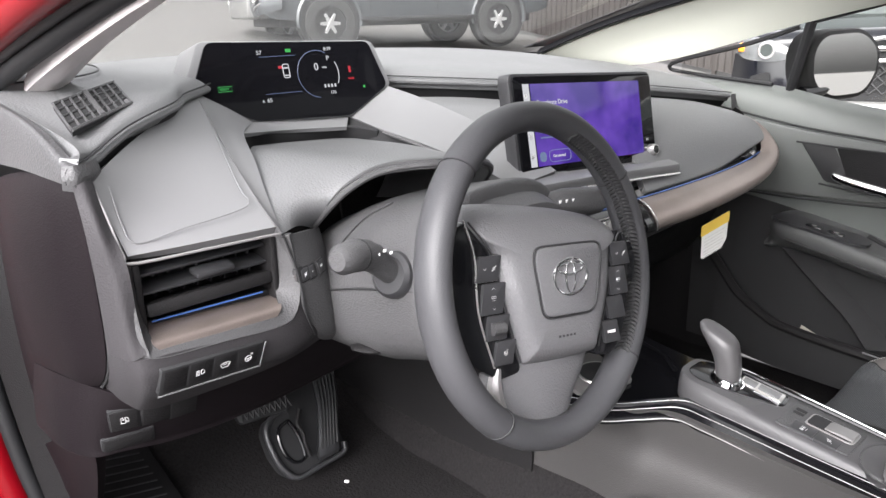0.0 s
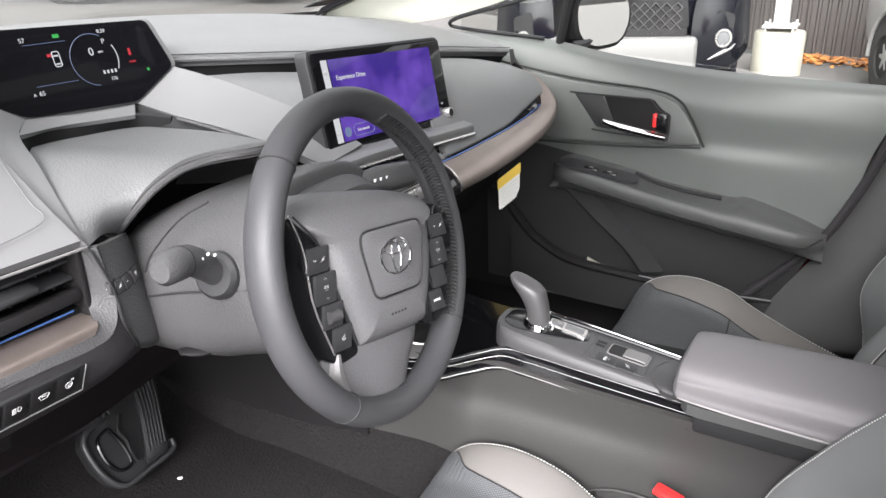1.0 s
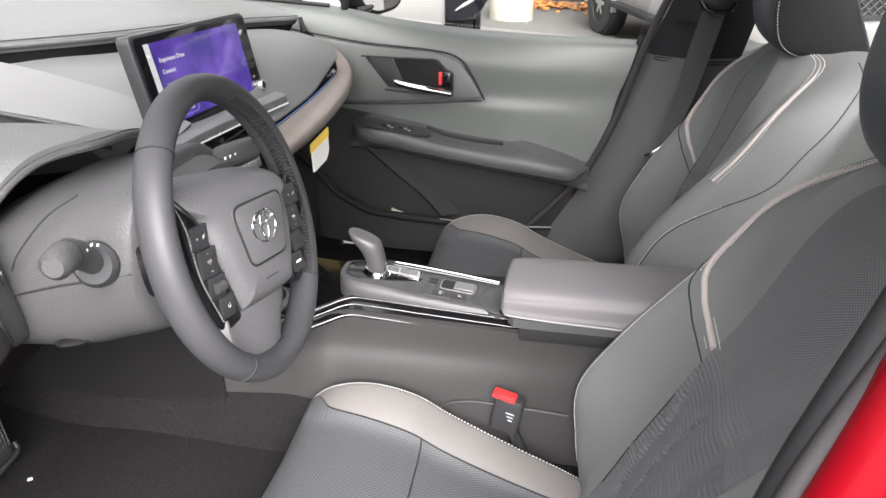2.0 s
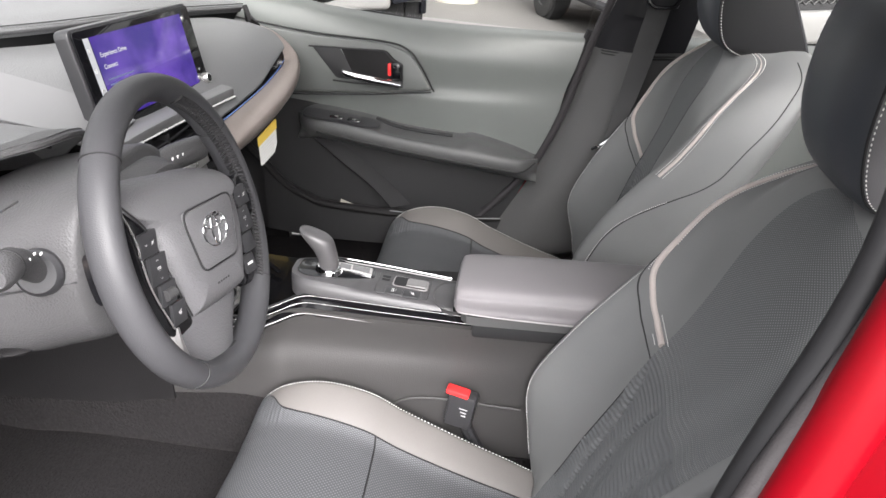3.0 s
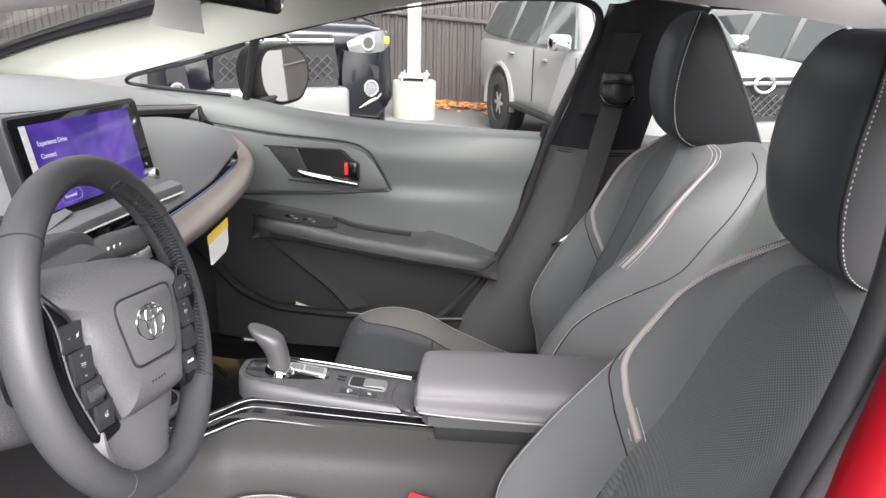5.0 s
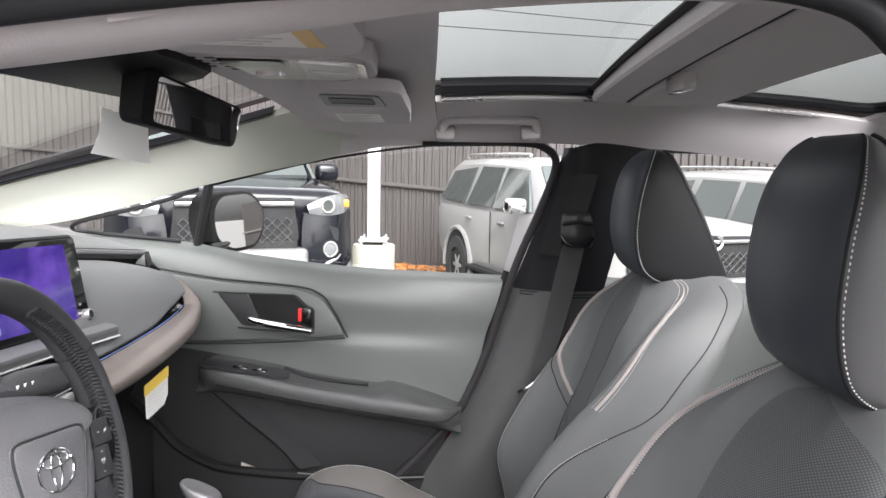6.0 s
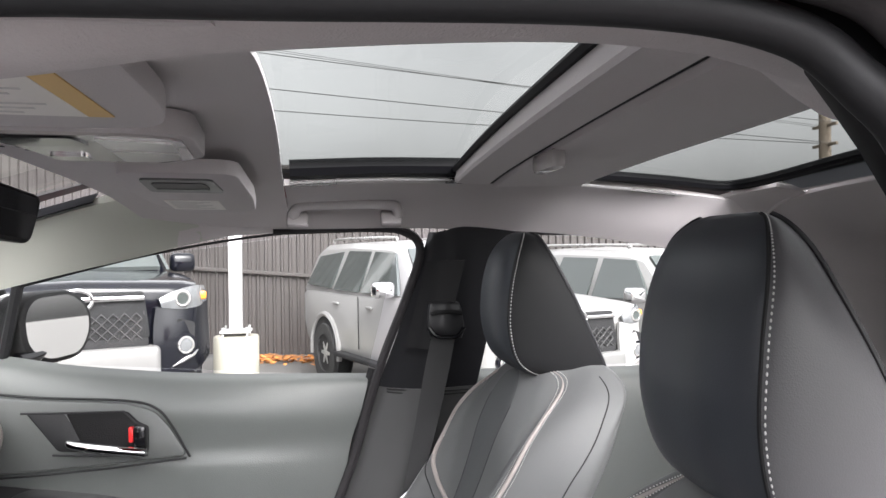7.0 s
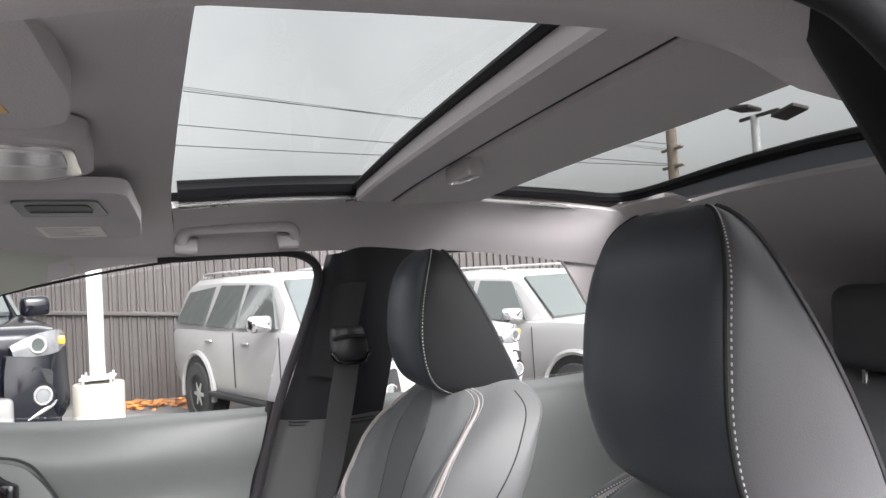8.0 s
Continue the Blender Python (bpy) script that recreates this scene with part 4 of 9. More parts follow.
on_visor(VO, "slot_edge", [(0.092, 0.034), (0.092, 0.106), (0.100, 0.106), (0.100, 0.034)], 0.003, M["door"], vis, "", 0.002, 0.006)
lbl = on_visor(VO, "warning_label", [(0.225, 0.015), (0.225, 0.10), (0.32, 0.10), (0.32, 0.015)], 0.001, M["label_print"], vis, "pale printed warning label", 0.0, 0.0012)
for k in range(7):
    on_visor(VO, "print_line", [(0.235 + 0.011 * k, 0.022), (0.235 + 0.011 * k, 0.085 - 0.012 * (k % 3)), (0.2385 + 0.011 * k, 0.085 - 0.012 * (k % 3)), (0.2385 + 0.011 * k, 0.022)], 0.0005, M["faint_ink"], lbl, "", 0.0, 0.0018)
vis2 = thing("sun_visor", (-0.40, -0.23, 1.34), "grey folded-up sun visor with a yellow-edged warning label", "sun visor")
VD = (-0.215, -0.112, 1.338)
VL = V(1.0, 0.0, -0.03).normalized()
on_visor(VD, "panel", [(-0.40, 0.0), (-0.40, 0.180), (-0.30, 0.190), (-0.17, 0.190), (-0.105, 0.178), (-0.088, 0.145), (-0.085, -0.02)], 0.018, M["liner"], vis2, "", 0.022, 0.0, VL)
on_visor(VD, "warning_label", [(-0.275, 0.02), (-0.275, 0.132), (-0.140, 0.132), (-0.140, 0.02)], 0.001, M["label_print"], vis2, "pale warning label", 0.0, 0.0012, VL)
on_visor(VD, "label_edge", [(-0.275, 0.1325), (-0.275, 0.150), (-0.140, 0.150), (-0.140, 0.1325)], 0.001, M["label_orange"], vis2, "faded orange label edge", 0.0, 0.0012, VL)
for k in range(9):
    on_visor(VD, "print_line", [(-0.266 + 0.014 * k, 0.028), (-0.266 + 0.014 * k, 0.118 - 0.012 * (k % 3)), (-0.2625 + 0.014 * k, 0.118 - 0.012 * (k % 3)), (-0.2625 + 0.014 * k, 0.028)], 0.0005, M["faint_ink"], vis2, "", 0.0, 0.0018, VL)

oc = thing("overhead_console", (0.0, -0.16, 1.37), "grey overhead console with clear map lamps and buttons", "roof console")
OU2 = V(1.0, 0.0, 0.0)
OO = (-0.065, -0.165, 1.354)
on_visor(OO, "body", [(-0.135, -0.075), (-0.135, 0.085), (-0.10, 0.118), (0.06, 0.105), (0.128, 0.06), (0.125, -0.075)], 0.025, M["liner"], oc, "", 0.02, 0.0, OU2)
on_visor(OO, "lamp_panel", [(-0.120, -0.07), (-0.120, 0.070), (-0.095, 0.106), (0.05, 0.094), (0.100, 0.05), (0.10, -0.07)], 0.003, M["lamp_trim"], oc, "glossy pale lamp panel", 0.015, 0.003, OU2)
on_visor(OO, "map_lamp", [(-0.108, 0.028), (-0.085, 0.096), (-0.012, 0.090), (-0.035, 0.022)], 0.003, M["lens"], oc, "clear map lamp lens", 0.006, 0.005, OU2)
on_visor(OO, "map_lamp", [(-0.022, 0.020), (0.0, 0.086), (0.048, 0.080), (0.080, 0.045), (0.078, 0.010)], 0.003, M["lens"], oc, "clear map lamp lens", 0.006, 0.005, OU2)
on_visor(OO, "switch_strip", [(-0.112, -0.068), (-0.115, 0.010), (-0.06, 0.012), (-0.05, -0.068)], 0.003, M["piano"], oc, "glossy black switch panel", 0.01, 0.0055, OU2)
on_visor(OO, "call_button", [(0.03, -0.06), (0.025, -0.02), (0.065, -0.022), (0.07, -0.06)], 0.004, M["chrome"], oc, "bright call button", 0.006, 0.006, OU2)
on_visor((0.03, -0.03, 1.372), "vent_panel", [(-0.10, -0.04), (-0.10, 0.035), (0.09, 0.05), (0.09, -0.03)], 0.012, M["liner"], oc, "slotted microphone panel", 0.01, 0.0, OU2)
for i in range(5):
    for j in range(2):
        on_visor((0.03, -0.03, 1.372), "slot", [(-0.07 + 0.03 * i, -0.02 + 0.028 * j), (-0.07 + 0.03 * i, -0.006 + 0.028 * j), (-0.062 + 0.03 * i, -0.006 + 0.028 * j), (-0.062 + 0.03 * i, -0.02 + 0.028 * j)], 0.002, M["deep"], oc, "", 0.0, 0.001, OU2)

# interior mirror
im = thing("rear_view_mirror", (0.0, 0.0, 1.33), "black-framed interior mirror on a windscreen stalk", "mirror")
IMU = V(0.94, -0.30, -0.13).normalized()
IMN = V(-0.242, -0.94, -0.122).normalized()
IMV = IMN.cross(IMU).normalized()
IMU = IMV.cross(IMN)
IMC = V(0.006, -0.012, 1.299)
part("housing", slab([(-0.124, 0.037), (0.119, 0.031), (0.111, -0.034), (-0.118, -0.036)], IMC, IMU, IMV, 0.034, 0.004, 0.016), M["plastic"], im)
part("mirror_glass", slab([(-0.098, 0.031), (0.112, 0.026), (0.105, -0.028), (-0.096, -0.029)], IMC + IMU.cross(IMV).normalized() * 0.0015, IMU, IMV, 0.001, 0.0, 0.008), M["mirror"], im, "silvered mirror glass")
part("stalk", tube([(0.0, 0.03, 1.31), (0.0, 0.06, 1.335), (0.0, 0.08, 1.37)], 0.011, 8, n=10), M["plastic_smooth"], im)
part("sensor_cover", box((-0.10, 0.06, 1.362), (0.34, 0.16, 0.05), 0.02, Euler((-0.25, 0, 0)).to_matrix()), M["plastic"], im, "black camera cover")
tag = solo("paper_tag", surf([[(-0.008, 0.120, 1.305), (0.012, 0.098, 1.297), (0.030, 0.070, 1.290)], [(-0.020, 0.118, 1.270), (0.006, 0.092, 1.263), (0.028, 0.069, 1.255)], [(-0.031, 0.126, 1.240), (-0.002, 0.092, 1.232), (0.026, 0.066, 1.226)]], 12, 12, 0.001), M["paper"], "white creased paper tag hanging behind the mirror", "paper tag")


# ---- dashboard ----
dash = thing("dashboard", (-0.05, 0.4, 0.7), "layered soft grey dashboard with bronze trim", "dashboard")
LIP = [(-0.785, 0.285, 1.078), (-0.762, 0.315, 1.078), (-0.70, 0.372, 1.096), (-0.62, 0.43, 1.110), (-0.565, 0.495, 1.116), (-0.40, 0.605, 1.124), (-0.215, 0.540, 1.108), (0.0, 0.44, 1.090), (0.30, 0.39, 1.062), (0.62, 0.335, 1.022)]
part("top_pad", surf([LIP, [(x * 0.99, y + 0.035, z + 0.016) for x, y, z in LIP],
                      [(-0.79, 0.50, 1.120), (-0.77, 0.52, 1.122), (-0.70, 0.54, 1.126), (-0.62, 0.57, 1.130), (-0.56, 0.62, 1.134), (-0.40, 0.68, 1.138), (-0.21, 0.64, 1.132), (0.0, 0.56, 1.118), (0.3, 0.53, 1.096), (0.645, 0.48, 1.054)],
                      [(-0.78, 0.70, 1.128), (-0.76, 0.72, 1.130), (-0.70, 0.73, 1.136), (-0.62, 0.75, 1.141), (-0.54, 0.77, 1.144), (-0.4, 0.78, 1.147), (-0.2, 0.79, 1.146), (0.0, 0.78, 1.138), (0.3, 0.76, 1.122), (0.66, 0.68, 1.075)],
                      [(-0.72, 0.90, 1.118), (-0.70, 0.92, 1.122), (-0.64, 0.95, 1.126), (-0.58, 0.98, 1.130), (-0.50, 1.0, 1.134), (-0.4, 1.02, 1.136), (-0.2, 1.04, 1.138), (0.0, 1.04, 1.134), (0.3, 1.02, 1.118), (0.66, 0.92, 1.085)]], 64, 34, 0.018), M["dash"], dash)
part("top_pad_edge", tube([(x, y + 0.004, z - 0.004) for x, y, z in LIP], 0.0050, 8, n=70), M["dash"], dash)
part("pad_seam", tube([(x, y - 0.001, z + 0.004) for x, y, z in LIP], 0.0011, 5, n=70), M["seam"], dash)
# black strip that paints the shade beneath the overhanging lip
part("pad_gap", surf([[(x, y + 0.010, z - 0.012) for x, y, z in LIP], [(x, y + 0.030, z - 0.040) for x, y, z in LIP]], 50, 4, 0.01), M["deep"], dash, "black strip for the shade under the pad")
part("left_end", surf([[(-0.785, 0.285, 1.078), (-0.79, 0.38, 1.108), (-0.79, 0.50, 1.120), (-0.785, 0.72, 1.128)], [(-0.796, 0.284, 1.077), (-0.801, 0.38, 1.104), (-0.802, 0.50, 1.115), (-0.797, 0.72, 1.122)],
                       [(-0.800, 0.283, 1.062), (-0.809, 0.40, 1.062), (-0.812, 0.52, 1.055), (-0.808, 0.72, 1.045)]], 20, 14, 0.01, V(-1.3, 0.2, 1.1)), M["dash_side"], dash, "grained end of the top pad")
part("pad_nose", surf([[(-0.799, 0.290, 1.079), (-0.790, 0.281, 1.080), (-0.775, 0.291, 1.080), (-0.760, 0.309, 1.079)], [(-0.802, 0.286, 1.068), (-0.790, 0.277, 1.067), (-0.774, 0.286, 1.066), (-0.758, 0.306, 1.068)], [(-0.802, 0.288, 1.056), (-0.790, 0.280, 1.054), (-0.774, 0.292, 1.054), (-0.758, 0.312, 1.058)]], 16, 10, 0.008, V(-0.9, -0.5, 1.2)), M["dash_side"], dash, "rounded front of the top pad")
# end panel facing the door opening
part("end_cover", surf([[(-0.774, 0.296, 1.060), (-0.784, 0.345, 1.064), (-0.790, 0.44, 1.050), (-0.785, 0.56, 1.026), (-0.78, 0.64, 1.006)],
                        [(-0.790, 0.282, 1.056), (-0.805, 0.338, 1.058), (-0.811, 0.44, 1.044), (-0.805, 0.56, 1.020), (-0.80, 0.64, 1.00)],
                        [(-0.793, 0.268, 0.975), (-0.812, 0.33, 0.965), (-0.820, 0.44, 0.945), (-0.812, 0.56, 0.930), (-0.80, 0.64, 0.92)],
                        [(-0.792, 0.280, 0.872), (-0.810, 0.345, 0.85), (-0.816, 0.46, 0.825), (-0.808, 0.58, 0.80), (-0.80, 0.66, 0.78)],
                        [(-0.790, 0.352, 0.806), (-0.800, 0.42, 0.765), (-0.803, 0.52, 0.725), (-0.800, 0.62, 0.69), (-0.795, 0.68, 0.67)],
                        [(-0.788, 0.52, 0.705), (-0.790, 0.56, 0.685), (-0.792, 0.60, 0.66), (-0.79, 0.65, 0.63), (-0.79, 0.69, 0.605)]], 26, 30, 0.02, V(-1.4, 0.2, 1.0)), M["end_cover"], dash, "end cover darkened for the door's shade")
part("cover_rim", tube([(-0.792, 0.281, 1.066), (-0.790, 0.267, 0.975), (-0.789, 0.279, 0.872), (-0.787, 0.350, 0.806), (-0.786, 0.52, 0.704)], 0.0022, 6, n=40), M["deep"], dash, "joint round the end cover")
part("cover_mark", tube([(-0.818, 0.45, 0.955), (-0.818, 0.445, 0.935), (-0.817, 0.45, 0.922), (-0.816, 0.46, 0.905)], 0.0015, 5, n=10), M["deep"], dash)
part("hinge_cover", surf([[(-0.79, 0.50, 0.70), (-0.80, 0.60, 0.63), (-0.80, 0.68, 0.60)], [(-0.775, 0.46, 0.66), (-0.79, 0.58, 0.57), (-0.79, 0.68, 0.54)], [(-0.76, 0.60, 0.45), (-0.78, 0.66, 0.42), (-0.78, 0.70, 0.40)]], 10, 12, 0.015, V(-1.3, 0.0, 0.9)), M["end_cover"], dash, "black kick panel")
# speaker lid and side window outlet on the pad
part("speaker_lid", tube([(-0.76, 0.66, 1.133), (-0.68, 0.63, 1.137), (-0.63, 0.66, 1.142), (-0.62, 0.74, 1.147), (-0.66, 0.84, 1.146)], 0.0014, 6, n=30), M["dash_side"], dash)
A0, A1, B0, B1 = V(-0.768, 0.345, 1.104), V(-0.752, 0.455, 1.121), V(-0.672, 0.430, 1.117), V(-0.650, 0.545, 1.133)
outlet = part("side_outlet", surf([[A0, B0], [A1, B1]], 10, 10, 0.006), M["deep"], dash, "black slotted side outlet")
for i in range(9):
    s = i / 8
    part("fin", tube([A0.lerp(B0, s) + V(0, 0, 0.001), A1.lerp(B1, s) + V(0, 0, 0.001)], 0.0016 if i != 4 else 0.004, 5), M["dash_side"], outlet)
for i in range(5):
    s = i / 4
    part("fin", tube([A0.lerp(A1, s) + V(0, 0, 0.001), B0.lerp(B1, s) + V(0, 0, 0.001)], 0.0014 if i not in (0, 4) else 0.0022, 5), M["dash_side"], outlet)

# smooth panel and wings beside the meter
part("smooth_panel", surf([[(-0.772, 0.292, 1.062), (-0.70, 0.375, 1.080), (-0.62, 0.45, 1.098), (-0.551, 0.52, 1.113)],
                           [(-0.770, 0.280, 1.036), (-0.702, 0.335, 1.048), (-0.635, 0.385, 1.058), (-0.572, 0.42, 1.064)],
                           [(-0.766, 0.264, 1.008), (-0.708, 0.285, 1.014), (-0.650, 0.305, 1.018), (-0.590, 0.315, 1.018)],
                           [(-0.763, 0.251, 0.988), (-0.708, 0.248, 0.987), (-0.652, 0.248, 0.986), (-0.596, 0.250, 0.984)]], 24, 24, 0.010), M["dash_smooth"], dash, "smooth grey panel above the vent")
inset = [(-0.755, 0.298, 1.050), (-0.757, 0.272, 1.016), (-0.750, 0.257, 0.9975), (-0.70, 0.262, 1.001), (-0.625, 0.275, 1.005), (-0.606, 0.290, 1.010), (-0.604, 0.312, 1.020), (-0.582, 0.395, 1.056), (-0.560, 0.470, 1.089)]
part("panel_crease", tube([V(*q) + V(0, -0.0002, 0.0004) for q in inset], 0.0007, 5, n=50), M["dash_smooth"], dash, "fine crease in the panel")
part("left_wing", surf([[(-0.551, 0.52, 1.113), (-0.51, 0.52, 1.090), (-0.467, 0.52, 1.064)],
                        [(-0.562, 0.465, 1.088), (-0.545, 0.465, 1.077), (-0.520, 0.45, 1.060)],
                        [(-0.574, 0.40, 1.055), (-0.562, 0.39, 1.045), (-0.545, 0.38, 1.036)],
                        [(-0.588, 0.32, 1.018), (-0.580, 0.315, 1.010), (-0.570, 0.31, 1.004)],
                        [(-0.594, 0.255, 0.986), (-0.591, 0.252, 0.980), (-0.587, 0.252, 0.974)]], 12, 24, 0.012), M["dash_smooth"], dash, "smooth grey wing")
part("panel_edge", tube([(-0.775, 0.290, 1.060), (-0.771, 0.270, 1.025), (-0.767, 0.252, 0.990), (-0.760, 0.246, 0.981), (-0.68, 0.244, 0.979), (-0.61, 0.245, 0.977), (-0.592, 0.248, 0.975)], 0.0017, 8, n=50), M["satin"], dash, "satin silver edge")
part("left_bezel", surf([[(-0.795, 0.284, 1.072), (-0.785, 0.283, 1.072), (-0.774, 0.288, 1.064)], [(-0.795, 0.266, 1.02), (-0.784, 0.256, 1.02), (-0.772, 0.266, 1.02)], [(-0.794, 0.262, 0.97), (-0.782, 0.244, 0.97), (-0.768, 0.242, 0.982)],
                         [(-0.793, 0.264, 0.92), (-0.782, 0.238, 0.92), (-0.768, 0.236, 0.92)], [(-0.792, 0.270, 0.885), (-0.782, 0.234, 0.885), (-0.768, 0.226, 0.890)]], 12, 24, 0.015), M["edge_plastic"], dash, "textured outer bezel")
# right wing and shelf towards the touch screen
part("right_wing", surf([[(-0.302, 0.512, 1.056), (-0.262, 0.515, 1.078), (-0.224, 0.518, 1.099)],
                         [(-0.292, 0.44, 1.040), (-0.245, 0.445, 1.060), (-0.195, 0.45, 1.078)],
                         [(-0.270, 0.36, 1.022), (-0.22, 0.365, 1.036), (-0.165, 0.37, 1.048)],
                         [(-0.245, 0.28, 0.998), (-0.19, 0.285, 1.006), (-0.135, 0.29, 1.012)],
                         [(-0.225, 0.22, 0.972), (-0.17, 0.225, 0.975), (-0.12, 0.23, 0.978)]], 14, 24, 0.012), M["dash_smooth"], dash, "smooth grey wing")
part("wing_strip", tube([(-0.300, 0.425, 1.038), (-0.280, 0.35, 1.020), (-0.262, 0.285, 1.000)], 0.0028, 6, n=10), M["dash_side"], dash, "satin strip")
# recess black gives this wall its shade by colour
part("wing_wall", surf([[(-0.302, 0.512, 1.054), (-0.292, 0.44, 1.038), (-0.270, 0.36, 1.020), (-0.245, 0.28, 0.996)], [(-0.312, 0.50, 1.020), (-0.305, 0.43, 1.012), (-0.285, 0.35, 0.998), (-0.262, 0.28, 0.98)]], 12, 5, 0.006), M["deep"], dash, "wall beside the hood, black for its shade")
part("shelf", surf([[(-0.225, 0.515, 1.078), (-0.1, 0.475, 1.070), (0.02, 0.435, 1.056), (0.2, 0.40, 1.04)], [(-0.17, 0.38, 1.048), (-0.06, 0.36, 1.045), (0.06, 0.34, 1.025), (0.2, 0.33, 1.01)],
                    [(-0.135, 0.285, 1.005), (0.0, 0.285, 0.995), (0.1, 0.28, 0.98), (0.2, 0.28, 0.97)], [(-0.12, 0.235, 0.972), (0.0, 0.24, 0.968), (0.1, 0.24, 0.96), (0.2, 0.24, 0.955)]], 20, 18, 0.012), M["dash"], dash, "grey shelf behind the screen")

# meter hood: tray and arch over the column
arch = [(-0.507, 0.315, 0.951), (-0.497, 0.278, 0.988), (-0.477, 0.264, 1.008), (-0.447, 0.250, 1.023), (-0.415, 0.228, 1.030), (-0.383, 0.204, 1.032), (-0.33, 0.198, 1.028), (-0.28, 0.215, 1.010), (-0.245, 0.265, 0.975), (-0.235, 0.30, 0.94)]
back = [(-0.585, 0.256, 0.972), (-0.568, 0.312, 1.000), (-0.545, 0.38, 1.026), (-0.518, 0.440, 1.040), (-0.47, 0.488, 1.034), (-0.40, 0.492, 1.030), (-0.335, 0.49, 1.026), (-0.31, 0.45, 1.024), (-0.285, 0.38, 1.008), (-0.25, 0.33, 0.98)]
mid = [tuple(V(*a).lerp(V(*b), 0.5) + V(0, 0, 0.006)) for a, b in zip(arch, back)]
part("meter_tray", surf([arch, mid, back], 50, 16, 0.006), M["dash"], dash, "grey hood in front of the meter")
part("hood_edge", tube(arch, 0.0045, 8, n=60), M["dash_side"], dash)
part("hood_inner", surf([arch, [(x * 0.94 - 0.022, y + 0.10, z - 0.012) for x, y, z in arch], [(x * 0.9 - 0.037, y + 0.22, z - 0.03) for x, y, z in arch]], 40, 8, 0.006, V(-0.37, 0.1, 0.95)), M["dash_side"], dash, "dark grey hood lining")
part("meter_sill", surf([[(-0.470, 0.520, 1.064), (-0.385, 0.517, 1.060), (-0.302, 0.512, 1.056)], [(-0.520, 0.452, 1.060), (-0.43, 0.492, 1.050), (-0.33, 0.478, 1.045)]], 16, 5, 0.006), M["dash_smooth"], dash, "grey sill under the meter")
# likewise black, so the hollow below the meter reads as shaded
part("tray_wall", surf([[(-0.522, 0.450, 1.058), (-0.48, 0.488, 1.050), (-0.40, 0.496, 1.048), (-0.33, 0.482, 1.044), (-0.30, 0.44, 1.038)], [(-0.520, 0.450, 1.030), (-0.475, 0.496, 1.026), (-0.40, 0.50, 1.024), (-0.33, 0.496, 1.020), (-0.295, 0.45, 1.010)]], 20, 5, 0.006), M["deep"], dash, "wall under the meter, black for its shade")

# vent, trim and knee panel on the driver side
part("vent_box", merge(box((-0.677, 0.335, 0.935), (0.16, 0.01, 0.085), 0.002), box((-0.677, 0.30, 0.975), (0.16, 0.07, 0.008), 0.002), box((-0.677, 0.30, 0.900), (0.16, 0.06, 0.008), 0.002),
                       box((-0.757, 0.290, 0.937), (0.008, 0.08, 0.08), 0.003), box((-0.598, 0.295, 0.935), (0.008, 0.08, 0.08), 0.003)), M["plastic"], dash, "black vent housing")
VT = Euler((radians(8), 0, radians(2))).to_matrix()
for k, (z, y) in enumerate(((0.962, 0.282), (0.942, 0.280))):
    part("vent_slat", box((-0.677, y, z), (0.148, 0.032, 0.0035), 0.0015, VT), M["plastic_smooth"], dash)
part("vent_tab", box((-0.672, 0.262, 0.950), (0.046, 0.022, 0.007), 0.003, VT), M["plastic_smooth"], dash)
part("vent_lower_lip", box((-0.677, 0.272, 0.920), (0.150, 0.036, 0.015), 0.004, Euler((radians(-14), 0, radians(2))).to_matrix()), M["plastic"], dash)
for i in range(9):
    part("vent_fin", box((-0.742 + 0.0163 * i, 0.308, 0.948), (0.0026, 0.03, 0.05), 0.0008), M["plastic_smooth"], dash)
part("blue_line", tube([(-0.745, 0.262, 0.9085), (-0.612, 0.266, 0.9045)], 0.0011, 6), M["blue"], dash, "blue accent line")
part("bronze_shelf", surf([[(-0.752, 0.278, 0.905), (-0.68, 0.280, 0.901), (-0.598, 0.284, 0.897)], [(-0.756, 0.252, 0.903), (-0.68, 0.254, 0.899), (-0.597, 0.258, 0.895)], [(-0.758, 0.232, 0.898), (-0.68, 0.235, 0.894), (-0.603, 0.241, 0.890)],
                           [(-0.754, 0.227, 0.890), (-0.68, 0.230, 0.886), (-0.612, 0.236, 0.882)]], 20, 16, 0.008), M["bronze"], dash, "patterned bronze trim shelf")
part("vent_surround", surf([[(-0.768, 0.243, 0.980), (-0.768, 0.236, 0.93), (-0.766, 0.226, 0.895), (-0.757, 0.221, 0.884), (-0.68, 0.224, 0.878), (-0.62, 0.229, 0.872), (-0.590, 0.234, 0.878), (-0.577, 0.240, 0.91), (-0.582, 0.246, 0.972)],
                            [(-0.755, 0.262, 0.975), (-0.755, 0.260, 0.925), (-0.756, 0.240, 0.902), (-0.750, 0.230, 0.893), (-0.68, 0.232, 0.889), (-0.62, 0.237, 0.885), (-0.604, 0.246, 0.892), (-0.600, 0.262, 0.92), (-0.600, 0.264, 0.968)]], 56, 8, 0.010), M["dash_side"], dash, "charcoal vent surround")
# same plastic as the vent surround; the darker colour paints its shading
knee = part("knee_panel", surf([[(-0.792, 0.270, 0.885), (-0.782, 0.234, 0.885), (-0.760, 0.222, 0.886), (-0.68, 0.225, 0.879), (-0.61, 0.230, 0.871), (-0.585, 0.236, 0.880), (-0.577, 0.240, 0.90)],
